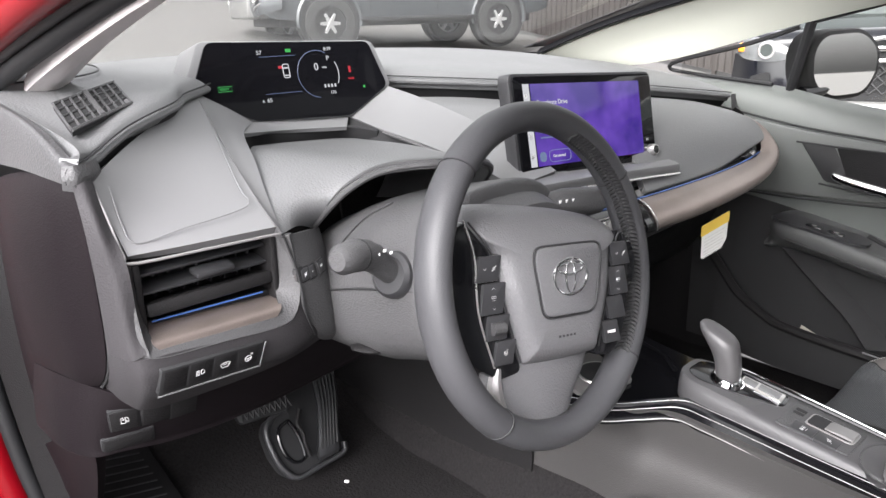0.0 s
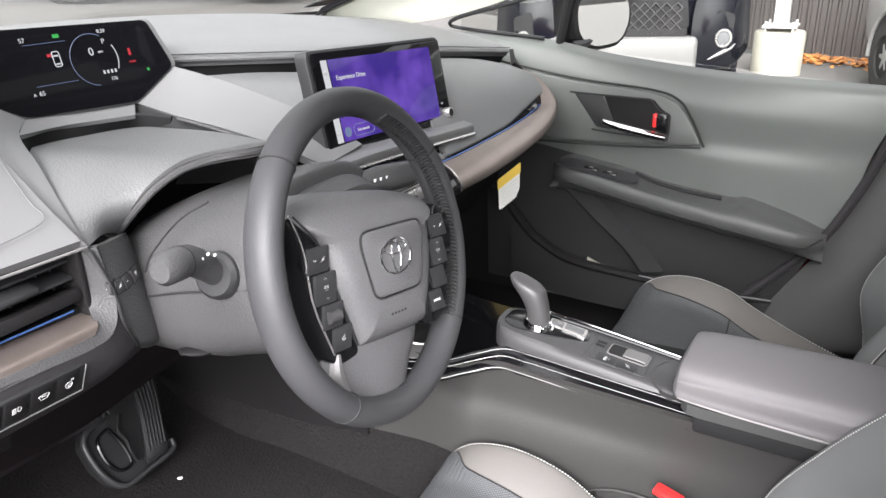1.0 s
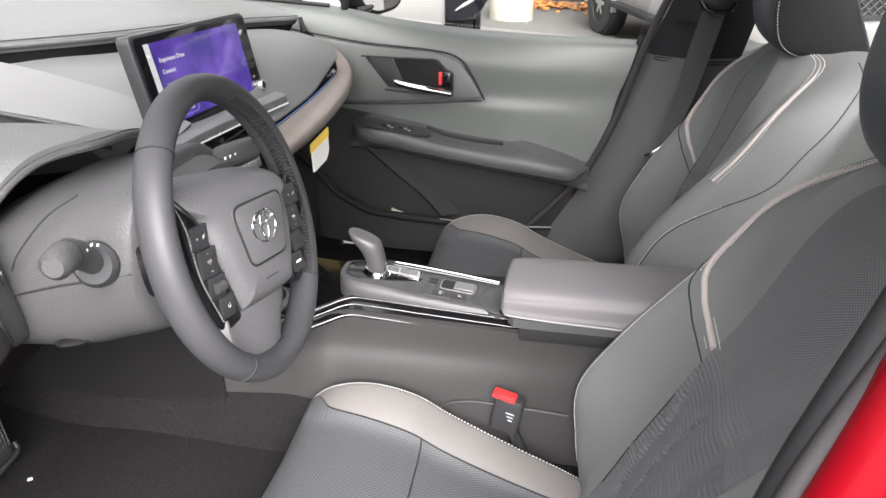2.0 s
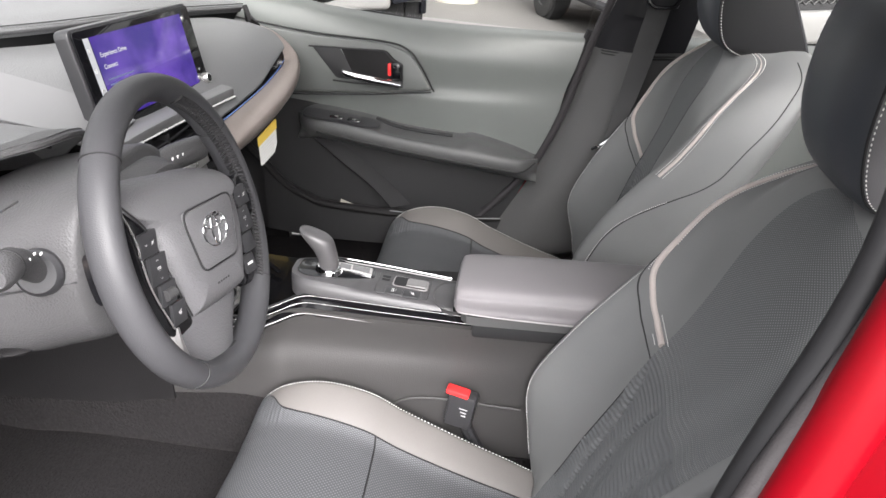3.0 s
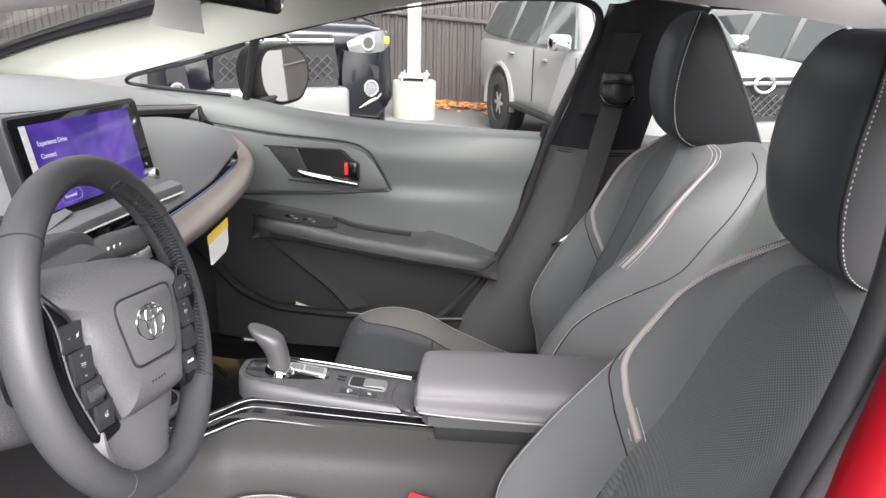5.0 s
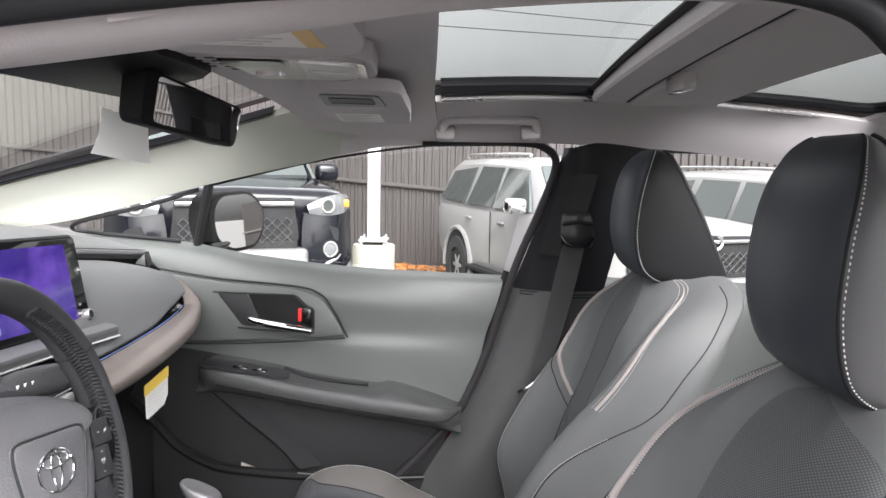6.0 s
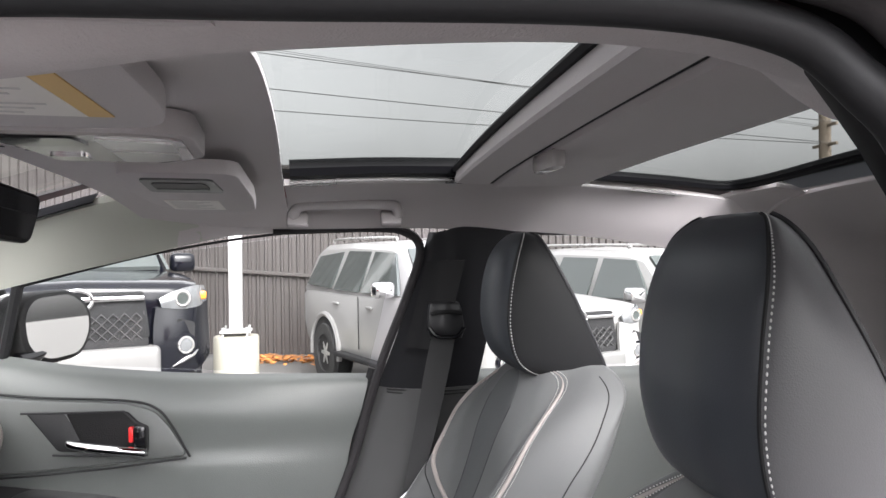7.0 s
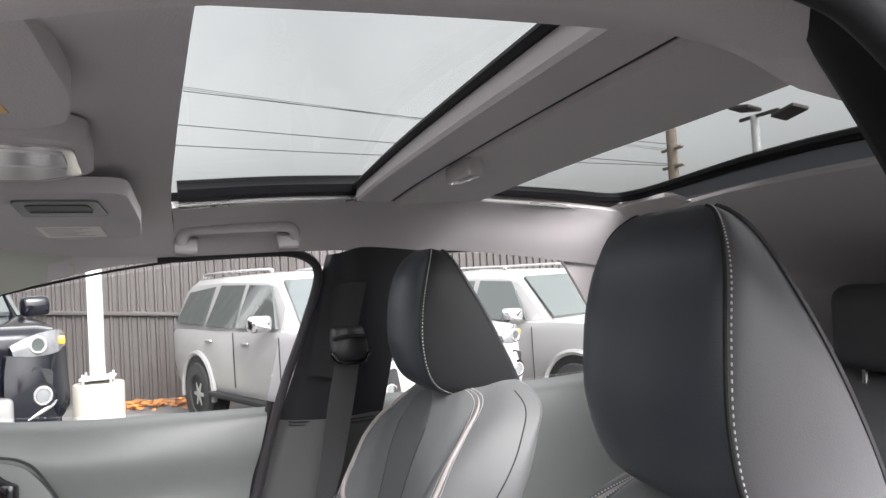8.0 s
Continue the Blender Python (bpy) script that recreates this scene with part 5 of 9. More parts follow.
                         [(-0.791, 0.276, 0.868), (-0.780, 0.238, 0.864), (-0.760, 0.223, 0.863), (-0.68, 0.227, 0.855), (-0.61, 0.233, 0.848), (-0.58, 0.238, 0.850), (-0.565, 0.243, 0.865)],
                         [(-0.789, 0.29, 0.850), (-0.778, 0.256, 0.840), (-0.758, 0.240, 0.834), (-0.68, 0.241, 0.829), (-0.61, 0.244, 0.826), (-0.575, 0.248, 0.828), (-0.55, 0.252, 0.838)],
                         [(-0.787, 0.33, 0.825), (-0.772, 0.30, 0.805), (-0.752, 0.285, 0.797), (-0.68, 0.282, 0.795), (-0.61, 0.282, 0.796), (-0.57, 0.282, 0.80), (-0.53, 0.28, 0.812)]], 40, 24, 0.015), M["edge_plastic"], dash, "textured knee panel in a shaded tone")
swp = part("switch_panel", surf([[(-0.590, 0.249, 0.973), (-0.562, 0.258, 0.968), (-0.530, 0.275, 0.963), (-0.508, 0.298, 0.955)], [(-0.578, 0.241, 0.925), (-0.556, 0.248, 0.921), (-0.530, 0.262, 0.916), (-0.503, 0.286, 0.910)],
                           [(-0.575, 0.238, 0.878), (-0.55, 0.244, 0.873), (-0.525, 0.254, 0.868), (-0.500, 0.275, 0.866)], [(-0.555, 0.252, 0.838), (-0.535, 0.254, 0.832), (-0.515, 0.262, 0.826), (-0.495, 0.285, 0.822)], [(-0.53, 0.28, 0.812), (-0.52, 0.28, 0.808), (-0.505, 0.29, 0.802), (-0.49, 0.31, 0.80)]], 16, 22, 0.015), M["dash_side"], dash, "textured switch panel")
part("panel_joint", tube([(-0.588, 0.247, 0.970), (-0.577, 0.2395, 0.92), (-0.574, 0.2365, 0.878), (-0.556, 0.249, 0.838)], 0.0014, 5, n=20), M["deep"], dash)
# same shade-darkened black as the end cover
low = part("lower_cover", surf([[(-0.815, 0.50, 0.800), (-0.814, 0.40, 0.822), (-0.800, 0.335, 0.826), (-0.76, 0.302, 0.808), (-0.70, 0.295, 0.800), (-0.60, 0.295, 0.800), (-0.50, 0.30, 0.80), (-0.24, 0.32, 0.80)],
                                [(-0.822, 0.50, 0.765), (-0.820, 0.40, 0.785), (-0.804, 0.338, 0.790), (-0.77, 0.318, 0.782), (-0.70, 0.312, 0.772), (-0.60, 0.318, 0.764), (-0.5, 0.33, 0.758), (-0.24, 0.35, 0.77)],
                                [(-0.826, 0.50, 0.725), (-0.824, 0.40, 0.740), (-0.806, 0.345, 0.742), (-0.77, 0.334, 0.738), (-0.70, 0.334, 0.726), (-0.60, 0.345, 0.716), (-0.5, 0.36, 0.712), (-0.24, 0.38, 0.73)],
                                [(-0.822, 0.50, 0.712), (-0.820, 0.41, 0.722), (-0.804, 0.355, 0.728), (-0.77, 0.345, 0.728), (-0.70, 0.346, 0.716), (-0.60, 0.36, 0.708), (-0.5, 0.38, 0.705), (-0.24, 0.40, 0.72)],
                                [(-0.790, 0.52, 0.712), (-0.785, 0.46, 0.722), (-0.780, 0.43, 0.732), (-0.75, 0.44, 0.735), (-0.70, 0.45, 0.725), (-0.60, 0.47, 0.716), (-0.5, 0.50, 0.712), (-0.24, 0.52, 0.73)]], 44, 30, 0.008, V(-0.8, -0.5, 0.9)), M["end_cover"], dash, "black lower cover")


def face_on(ob, x, z):
    """The place and turn of a piece let into the front of a panel at (x, z)."""
    me = ob.data
    tree = BVHTree.FromPolygons([v.co for v in me.vertices], [p.vertices for p in me.polygons])
    at, nrm, _, _ = tree.ray_cast(V(x, -0.2, z), V(0, 1, 0))
    nrm = nrm if nrm.y < 0 else -nrm
    u = V(0, 0, 1).cross(nrm).normalized()
    return at, nrm, u, nrm.cross(u).normalized()


def turned(u, nrm, v, roll=0.0):
    m = Matrix((u, -nrm, v)).transposed()
    return m @ Matrix.Rotation(roll, 3, "Y")


def arc(cx, cy, r, a0, a1, n=10):
    return [(cx + r * math.cos(radians(a0 + (a1 - a0) * i / n)), cy + r * math.sin(radians(a0 + (a1 - a0) * i / n))) for i in range(n + 1)]


SYMBOL = dict(
    beam=[arc(0.1, 0, 0.5, -90, 90) + [(0.1, 0.5), (0.0, 0.2), (0.0, -0.2), (0.1, -0.5)]] + [[(-0.25, y), (-0.9, y)] for y in (-0.45, -0.15, 0.15, 0.45)],
    screen=[[(-0.9, 0.3), (-0.5, 0.5), (0.0, 0.57), (0.5, 0.5), (0.9, 0.3), (0.5, -0.5), (0.0, -0.42), (-0.5, -0.5), (-0.9, 0.3)], [(-0.4, 0.05), (-0.2, 0.25), (0.0, 0.05), (0.2, 0.25), (0.4, 0.05)]],
    wheel=[arc(0, -0.1, 0.6, 0, 360, 16), [(-0.58, -0.1), (0.58, -0.1)], [(0, -0.1), (0, -0.68)], [(0.4, 0.6), (0.5, 0.75), (0.4, 0.95)], [(0.7, 0.6), (0.8, 0.75), (0.7, 0.95)]],
    pump=[[(-0.6, -0.7), (-0.6, 0.7), (0.2, 0.7), (0.2, -0.7), (-0.6, -0.7)], [(-0.4, 0.2), (0.0, 0.2)], [(0.2, -0.2), (0.45, -0.2), (0.45, -0.6), (0.7, -0.6), (0.7, 0.4), (0.4, 0.7)]],
    down=[[(-0.5, 0.25), (0.0, -0.25), (0.5, 0.25)]], up=[[(-0.5, -0.25), (0.0, 0.25), (0.5, -0.25)]],
    dim=[arc(0, 0, 0.4, 0, 360, 10), [(-0.8, -0.8), (0.8, 0.8)]],
    trip=[[(-0.8, 0.1), (-0.8, 0.8), (0.8, 0.8), (0.8, 0.1), (-0.8, 0.1)], [(-0.3, 0.1), (-0.3, 0.8)], [(0.3, 0.1), (0.3, 0.8)], [(-0.5, -0.5), (0.5, -0.5)]])


def symbol(kind, at, nrm, u, v, size, key, mtl="key_print"):
    """A small white printed sign of thin strokes on a key."""
    bms = [tube([at + u * (x * size) + v * (y * size) + nrm * 0.0002 for x, y in s], size * 0.065, 4) for s in SYMBOL[kind]]
    part("symbol", merge(*bms), M[mtl], key)


# a row of keys in the knee panel, three keys and a lever in the lower cover, dimmer keys beside the column
at, nrm, u, v = face_on(knee, -0.700, 0.8515)
part("button_panel", box(at - nrm * 0.0035, (0.122, 0.010, 0.0345), 0.002, turned(u, nrm, v, radians(4.5)), 2), M["deep"], dash, "black frame of a switch row")
TB = turned(u, nrm, v, radians(4.5))
part("frame_edge", tube([at + TB @ V(-0.0615, -0.0020, -0.0178), at + TB @ V(0.0610, -0.0020, -0.0178), at + TB @ V(0.0622, -0.0020, 0.0170)], 0.0009, 6), M["dash_smooth"], dash, "pale edge of the switch row")
for i, kind in enumerate((None, "beam", "screen", "wheel")):
    dx = -0.0435 + 0.0287 * i
    p = at + u * dx - v * (dx * math.tan(radians(4.5))) + nrm * 0.0008
    key = part("switch", box(p - nrm * 0.003, (0.0272, 0.008, 0.0295), 0.0012, turned(u, nrm, v, radians(4.5))), M["plastic"], dash)
    if kind:
        symbol(kind, p + nrm * 0.001, nrm, u, v, 0.0066, key)
for i, x in enumerate((-0.772, -0.738, -0.706)):
    at, nrm, u, v = face_on(low, x, 0.7780 - 0.0035 * i)
    part("button_panel", box(at - nrm * 0.004, (0.0335, 0.010, 0.034), 0.001, turned(u, nrm, v)), M["deep"], dash)
    key = part("switch", box(at - nrm * 0.0028, (0.0305, 0.010, 0.0305), 0.0012, turned(u, nrm, v)), M["plastic"], dash)
    if i == 0:
        symbol("pump", at + nrm * 0.0022, nrm, u, v, 0.0062, key)
at, nrm, u, v = face_on(low, -0.768, 0.7435)
part("lever_gap", box(at - nrm * 0.004, (0.060, 0.010, 0.026), 0.003, turned(u, nrm, v)), M["deep"], dash)
part("bonnet_lever", box(at - nrm * 0.0028, (0.056, 0.010, 0.0225), 0.003, turned(u, nrm, v)), M["plastic"], dash, "black bonnet lever")
for i, (x, kind) in enumerate(((-0.5800, "down"), (-0.5670, "dim"), (-0.5540, "up"), (-0.5345, "trip"))):
    at, nrm, u, v = face_on(swp, x, 0.9215 - 0.0009 * i)
    w = 0.0132 if i < 3 else 0.0195
    part("button_panel", box(at - nrm * 0.0042, (w + 0.0016, 0.010, 0.0185), 0.001, turned(u, nrm, v)), M["deep"], dash)
    key = part("dimmer_switch", box(at - nrm * 0.0032, (w - 0.0008, 0.010, 0.0150), 0.001, turned(u, nrm, v)), M["plastic_smooth"], dash)
    symbol(kind, at + nrm * 0.0019, nrm, u, v, 0.0034, key)

# passenger side pad, bronze bar, lower dash
part("passenger_pad", surf([[(0.12, 0.40, 1.050), (0.24, 0.39, 1.045), (0.36, 0.375, 1.035), (0.48, 0.345, 1.018), (0.56, 0.30, 0.995)],
                            [(0.12, 0.34, 1.035), (0.24, 0.325, 1.030), (0.36, 0.31, 1.020), (0.48, 0.285, 1.002), (0.566, 0.255, 0.979)],
                            [(0.095, 0.25, 0.985), (0.23, 0.238, 0.985), (0.35, 0.232, 0.980), (0.45, 0.225, 0.970), (0.552, 0.226, 0.962)],
                            [(0.070, 0.196, 0.930), (0.20, 0.192, 0.931), (0.32, 0.196, 0.933), (0.42, 0.200, 0.938), (0.525, 0.206, 0.948)],
                            [(0.060, 0.186, 0.917), (0.20, 0.184, 0.918), (0.32, 0.189, 0.920), (0.42, 0.202, 0.929), (0.515, 0.215, 0.940)],
                            [(0.055, 0.196, 0.910), (0.20, 0.194, 0.910), (0.32, 0.200, 0.912), (0.42, 0.225, 0.925), (0.505, 0.240, 0.937)]], 40, 32, 0.012), M["dash"], dash, "stitched grey passenger pad")
part("pad_side", surf([[(0.56, 0.30, 0.995), (0.62, 0.335, 1.022)], [(0.585, 0.29, 0.975), (0.64, 0.34, 0.98)], [(0.590, 0.29, 0.93), (0.64, 0.34, 0.92)]], 6, 8, 0.01), M["plastic"], dash)
part("side_vent", surf([[(0.30, 0.206, 0.928), (0.42, 0.222, 0.940), (0.52, 0.232, 0.955)], [(0.30, 0.206, 0.905), (0.42, 0.222, 0.908), (0.53, 0.236, 0.915)]], 12, 5, 0.006), M["deep"], dash, "dark side vent")
part("vent_slat", box((0.455, 0.205, 0.927), (0.050, 0.016, 0.004), 0.0015, Euler((0, -0.10, 0.14)).to_matrix()), M["plastic_smooth"], dash)
part("vent_tab", box((0.462, 0.197, 0.928), (0.014, 0.010, 0.007), 0.002, Euler((0, -0.10, 0.14)).to_matrix()), M["silver_grey"], dash)
part("blue_line", tube([(-0.20, 0.182, 0.915), (-0.05, 0.180, 0.914), (0.035, 0.179, 0.9150), (0.15, 0.177, 0.9155), (0.30, 0.181, 0.9165), (0.42, 0.191, 0.919), (0.50, 0.201, 0.924)], 0.0011, 6, n=40), M["blue"], dash, "blue accent line")
BAR = [[(0.035, 0.178, 0.913), (0.15, 0.176, 0.914), (0.30, 0.180, 0.915), (0.42, 0.190, 0.917), (0.50, 0.200, 0.922), (0.540, 0.222, 0.945), (0.565, 0.26, 0.968), (0.585, 0.31, 0.985)],
       [(0.030, 0.156, 0.905), (0.15, 0.153, 0.905), (0.30, 0.158, 0.906), (0.43, 0.170, 0.910), (0.525, 0.188, 0.922), (0.560, 0.212, 0.945), (0.583, 0.255, 0.970), (0.598, 0.31, 0.988)],
       [(0.028, 0.139, 0.887), (0.15, 0.137, 0.886), (0.30, 0.142, 0.889), (0.44, 0.155, 0.897), (0.540, 0.178, 0.915), (0.572, 0.205, 0.940), (0.592, 0.25, 0.968), (0.604, 0.31, 0.987)],
       [(0.035, 0.141, 0.869), (0.15, 0.140, 0.868), (0.30, 0.145, 0.872), (0.44, 0.158, 0.882), (0.540, 0.182, 0.902), (0.575, 0.210, 0.930), (0.596, 0.255, 0.960), (0.608, 0.31, 0.980)],
       [(0.040, 0.18, 0.860), (0.15, 0.18, 0.860), (0.30, 0.185, 0.864), (0.44, 0.20, 0.874), (0.53, 0.22, 0.895), (0.57, 0.24, 0.92), (0.596, 0.275, 0.955), (0.608, 0.315, 0.975)]]
part("bronze_bar", surf(BAR, 60, 26, 0.004, V(0.2, -0.5, 1.0)), M["bronze"], dash, "bronze trim bar")
part("under_bar", surf([[(-0.16, 0.20, 0.84), (0.2, 0.19, 0.855), (0.58, 0.21, 0.90)], [(-0.16, 0.24, 0.82), (0.2, 0.24, 0.83), (0.6, 0.27, 0.87)], [(-0.16, 0.30, 0.74), (0.2, 0.32, 0.74), (0.62, 0.34, 0.78)], [(-0.16, 0.42, 0.62), (0.2, 0.44, 0.62), (0.62, 0.46, 0.62)],
                        [(-0.16, 0.8, 0.58), (0.2, 0.8, 0.58), (0.64, 0.8, 0.58)]], 20, 20, 0.012), M["plastic"], dash, "black glove box front")
label = thing("hang_tag", (0.315, 0.205, 0.80), "yellow and white warning tag hanging under the bronze bar", "tag")
TU, TV = V(0.86, -0.26, 0.30).normalized(), V(-0.12, -0.06, 1).normalized()
part("card", slab([(-0.031, -0.066), (0.024, -0.066), (0.035, -0.052), (0.035, 0.006), (-0.034, 0.006)], (0.318, 0.188, 0.815), TU, TV, 0.0012, 0, 0.004), M["paper"], label)
part("header", slab([(-0.0365, -0.016), (0.0365, -0.016), (0.0365, 0.0065), (-0.0365, 0.0065)], V(0.318, 0.188, 0.815) + TU.cross(TV).normalized() * 0.0008, TU, TV, 0.0012, 0, 0.003), M["yellow"], label, "yellow header band")
for k in range(7):
    part("print_line", slab([(-0.026, -0.0005), (0.026 - 0.004 * (k % 3), -0.0005), (0.026 - 0.004 * (k % 3), 0.0005), (-0.026, 0.0005)], V(0.318, 0.188, 0.815) + TU.cross(TV).normalized() * 0.0006 + TV * (-0.025 - 0.007 * k), TU, TV, 0.0004), M["faint_ink"], label)

# centre stack under the screen
part("centre_vent_box", box((0.0, 0.275, 0.905), (0.32, 0.09, 0.065), 0.006), M["deep"], dash, "dark centre vents")
for k in range(3):
    part("vent_slat", box((0.0, 0.222, 0.888 + 0.018 * k), (0.28, 0.02, 0.004), 0.0015), M["plastic_smooth"], dash)
for sx in (-0.06, 0.05):
    part("vent_post", box((sx, 0.222, 0.906), (0.012, 0.02, 0.06), 0.003), M["plastic_smooth"], dash)
part("screen_sill", surf([[(-0.225, 0.262, 0.985), (-0.1, 0.258, 0.974), (0.05, 0.250, 0.962), (0.172, 0.240, 0.958)], [(-0.243, 0.215, 0.970), (-0.1, 0.211, 0.966), (0.05, 0.203, 0.958), (0.170, 0.193, 0.952)], [(-0.243, 0.213, 0.958), (-0.1, 0.209, 0.950), (0.05, 0.200, 0.942), (0.170, 0.190, 0.935)]], 24, 8, 0.008), M["dash_smooth"], dash, "smooth sill under the screen")
part("sill_line", tube([(-0.243, 0.211, 0.957), (-0.1, 0.207, 0.949), (0.05, 0.198, 0.941), (0.170, 0.188, 0.934)], 0.0024, 6, n=20), M["silver"], dash, "satin silver line under the sill")
CK = Euler((radians(-12), radians(2), 0)).to_matrix()
part("climate_panel", box((-0.105, 0.192, 0.886), (0.25, 0.05, 0.052), 0.006, CK), M["piano"], dash, "glossy black climate panel")
part("panel_line", tube([(-0.225, 0.166, 0.9085), (0.015, 0.164, 0.9035)], 0.0012, 6), M["satin"], dash, "thin satin line over the keys")
for k in range(4):
    part("climate_key", box((-0.198 + 0.047 * k, 0.165, 0.8940 - 0.0012 * k), (0.0455, 0.012, 0.0195), 0.002, CK), M["silver"], dash, "silver climate key")
    part("lower_key", box((-0.198 + 0.047 * k, 0.169, 0.8740 - 0.0012 * k), (0.0455, 0.012, 0.0175), 0.002, CK), M["silver_grey"], dash, "grey lower climate key")
part("bar_cap", surf([[(x, y, z) for x in (xa, xb)] for (xa, xb), y, z in zip(((0.004, 0.034), (0.000, 0.029), (0.002, 0.027), (0.006, 0.034), (0.012, 0.038)), (0.182, 0.159, 0.142, 0.144, 0.175), (0.909, 0.902, 0.885, 0.868, 0.862))], 8, 20, 0.004, V(-0.2, -0.5, 1.0)), M["piano"], dash, "glossy black bar end")
part("cap_edge", tube([(0.033, 0.178, 0.9135), (0.028, 0.156, 0.9055), (0.026, 0.1385, 0.887), (0.033, 0.1405, 0.868)], 0.0010, 6, n=24), M["silver"], dash, "bright edge of the bar end")

# ---- instrument display ----
meter = thing("instrument_display", (-0.39, 0.51, 1.06), "black six-sided instrument display with small lit readings", "display")
MO = V(-0.39, 0.508, 1.060)
MU, MV = V(0.998, -0.06, 0.0).normalized(), V(0.0, 0.22, 0.975).normalized()
MN = MU.cross(MV)
hexa = [(-0.128, 0.121), (0.142, 0.112), (0.166, 0.040), (0.088, -0.002), (-0.076, 0.005), (-0.160, 0.056)]
part("glass", slab(hexa, MO, MU, MV, 0.006, 0, 0.010), M["screen"], meter)
part("housing", slab([(x * 1.06 + (0.003 if x > 0 else -0.004), 0.058 + (y - 0.058) * 1.05) for x, y in hexa], MO - MN * 0.004, MU, MV, 0.07, 0.004, 0.012), M["dash_smooth"], meter, "grey display housing")


def on_meter(x, y, lift=0.0006):
    return MO + MU * x + MV * y + MN * lift


def bar_on(name, x, y, w, h, mtl, par):
    part(name, slab([(-w / 2, -h / 2), (w / 2, -h / 2), (w / 2, h / 2), (-w / 2, h / 2)], on_meter(x, y), MU, MV, 0.0004), mtl, par)


letters("57", 0.0085, on_meter(-0.055, 0.100), MU, MV, M["glow_white"], meter)
letters("8:39", 0.0075, on_meter(0.058, 0.101), MU, MV, M["glow_white"], meter)
letters("P", 0.010, on_meter(0.060, 0.086), MU, MV, M["glow_white"], meter)
letters("0", 0.0155, on_meter(0.036, 0.072), MU, MV, M["glow_white"], meter)
letters("MPH", 0.004, on_meter(0.050, 0.074), MU, MV, M["glow_white"], meter)
letters("176", 0.0070, on_meter(0.057, 0.034), MU, MV, M["glow_white"], meter)
letters("65", 0.0085, on_meter(-0.052, 0.030), MU, MV, M["glow_white"], meter)
letters("A", 0.006, on_meter(-0.060, 0.030), MU, MV, M["glow_white"], meter)
letters("READY", 0.0046, on_meter(-0.1215, 0.0530), MU, MV, M["glow_green"], meter)
part("ready_lamp", tube([on_meter(-0.113 + a, 0.0545 + b) for a, b in ((-0.0105, -0.0035), (0.0105, -0.0035), (0.0105, 0.0035), (-0.0105, 0.0035))], 0.0004, 4, closed=True), M["glow_green"], meter, "green frame round the ready sign")
letters("PARK", 0.0045, on_meter(0.094, 0.054), MU, MV, M["glow_red"], meter)
bar_on("warning_lamp", 0.099, 0.070, 0.004, 0.010, M["glow_red"], meter)
bar_on("eco_lamp", -0.003, 0.104, 0.009, 0.005, M["glow_green"], meter)
bar_on("small_lamp", 0.121, 0.041, 0.004, 0.004, M["glow_green"], meter)
bar_on("divider", -0.022, 0.0965, 0.060, 0.0006, M["glow_blue"], meter)
bar_on("divider", -0.022, 0.042, 0.060, 0.0006, M["glow_blue"], meter)
part("car_symbol", tube([on_meter(-0.012 + p.x, 0.074 + p.y) for p in rounded([(-0.005, -0.010), (0.005, -0.010), (0.005, 0.010), (-0.005, 0.010)], 0.003)], 0.0007, 4, closed=True), M["glow_white"], meter)
bar_on("door_symbol", -0.021, 0.080, 0.006, 0.004, M["glow_red"], meter)
bar_on("car_window", -0.012, 0.0785, 0.007, 0.0022, M["glow_white"], meter)
bar_on("car_window", -0.012, 0.0675, 0.007, 0.0018, M["glow_white"], meter)
for k in range(4):
    bar_on("lane_symbol", 0.050 + 0.006 * k, 0.047, 0.003, 0.005, M["glow_white"], meter)
dial = part("dial", tube([on_meter(0.042 + 0.036 * math.cos(a), 0.066 + 0.036 * math.sin(a)) for a in [radians(60 + 12 * i) for i in range(18)]], 0.0005, 4), M["glow_blue"], meter)
part("dial", tube([on_meter(0.042 + 0.036 * math.cos(a), 0.066 + 0.036 * math.sin(a)) for a in [radians(-28 + 8 * i) for i in range(8)]], 0.0008, 4), M["glow_white"], meter)

# ---- touch screen ----
ts = thing("touch_screen", (-0.02, 0.24, 0.97), "wide tablet-like touch screen showing a violet start page", "screen")
SO = V(-0.013, 0.247, 1.039)
SU, SV = V(0.998, -0.03, -0.055).normalized(), V(-0.01, 0.17, 0.985).normalized()
SN = SU.cross(SV).normalized()
rect = lambda w, h: [(-w / 2, -h / 2), (w / 2, -h / 2), (w / 2, h / 2), (-w / 2, h / 2)]
part("housing", slab(rect(0.354, 0.159), SO - SN * 0.003, SU, SV, 0.022, 0.004, 0.014), M["plastic_smooth"], ts, "dark grey screen housing")
part("glass", slab(rect(0.343, 0.149), SO, SU, SV, 0.004, 0.001, 0.008), M["screen"], ts, "black glass front")


def on_screen(x, y, lift=0.0006):
    return SO + SU * x + SV * y + SN * lift


part("picture", slab(rect(0.272, 0.124), on_screen(0.000, 0.001), SU, SV, 0.0004), M["violet"], ts, "violet start page")
part("side_menu", slab(rect(0.0135, 0.124), on_screen(-0.1455, 0.001, 0.0008), SU, SV, 0.0004), M["glow_white"], ts, "white side menu")
for k in range(4):
    part("menu_icon", slab(rect(0.006, 0.006), on_screen(-0.148, 0.045 - 0.03 * k, 0.0014), SU, SV, 0.0004, 0, 0.002), M["grey_ink"], ts)
letters("Experience Drive", 0.0100, on_screen(-0.125, 0.032, 0.0008), SU, SV, M["glow_white"], ts)
letters("Connect", 0.0100, on_screen(-0.125, 0.014, 0.0008), SU, SV, M["glow_white"], ts)
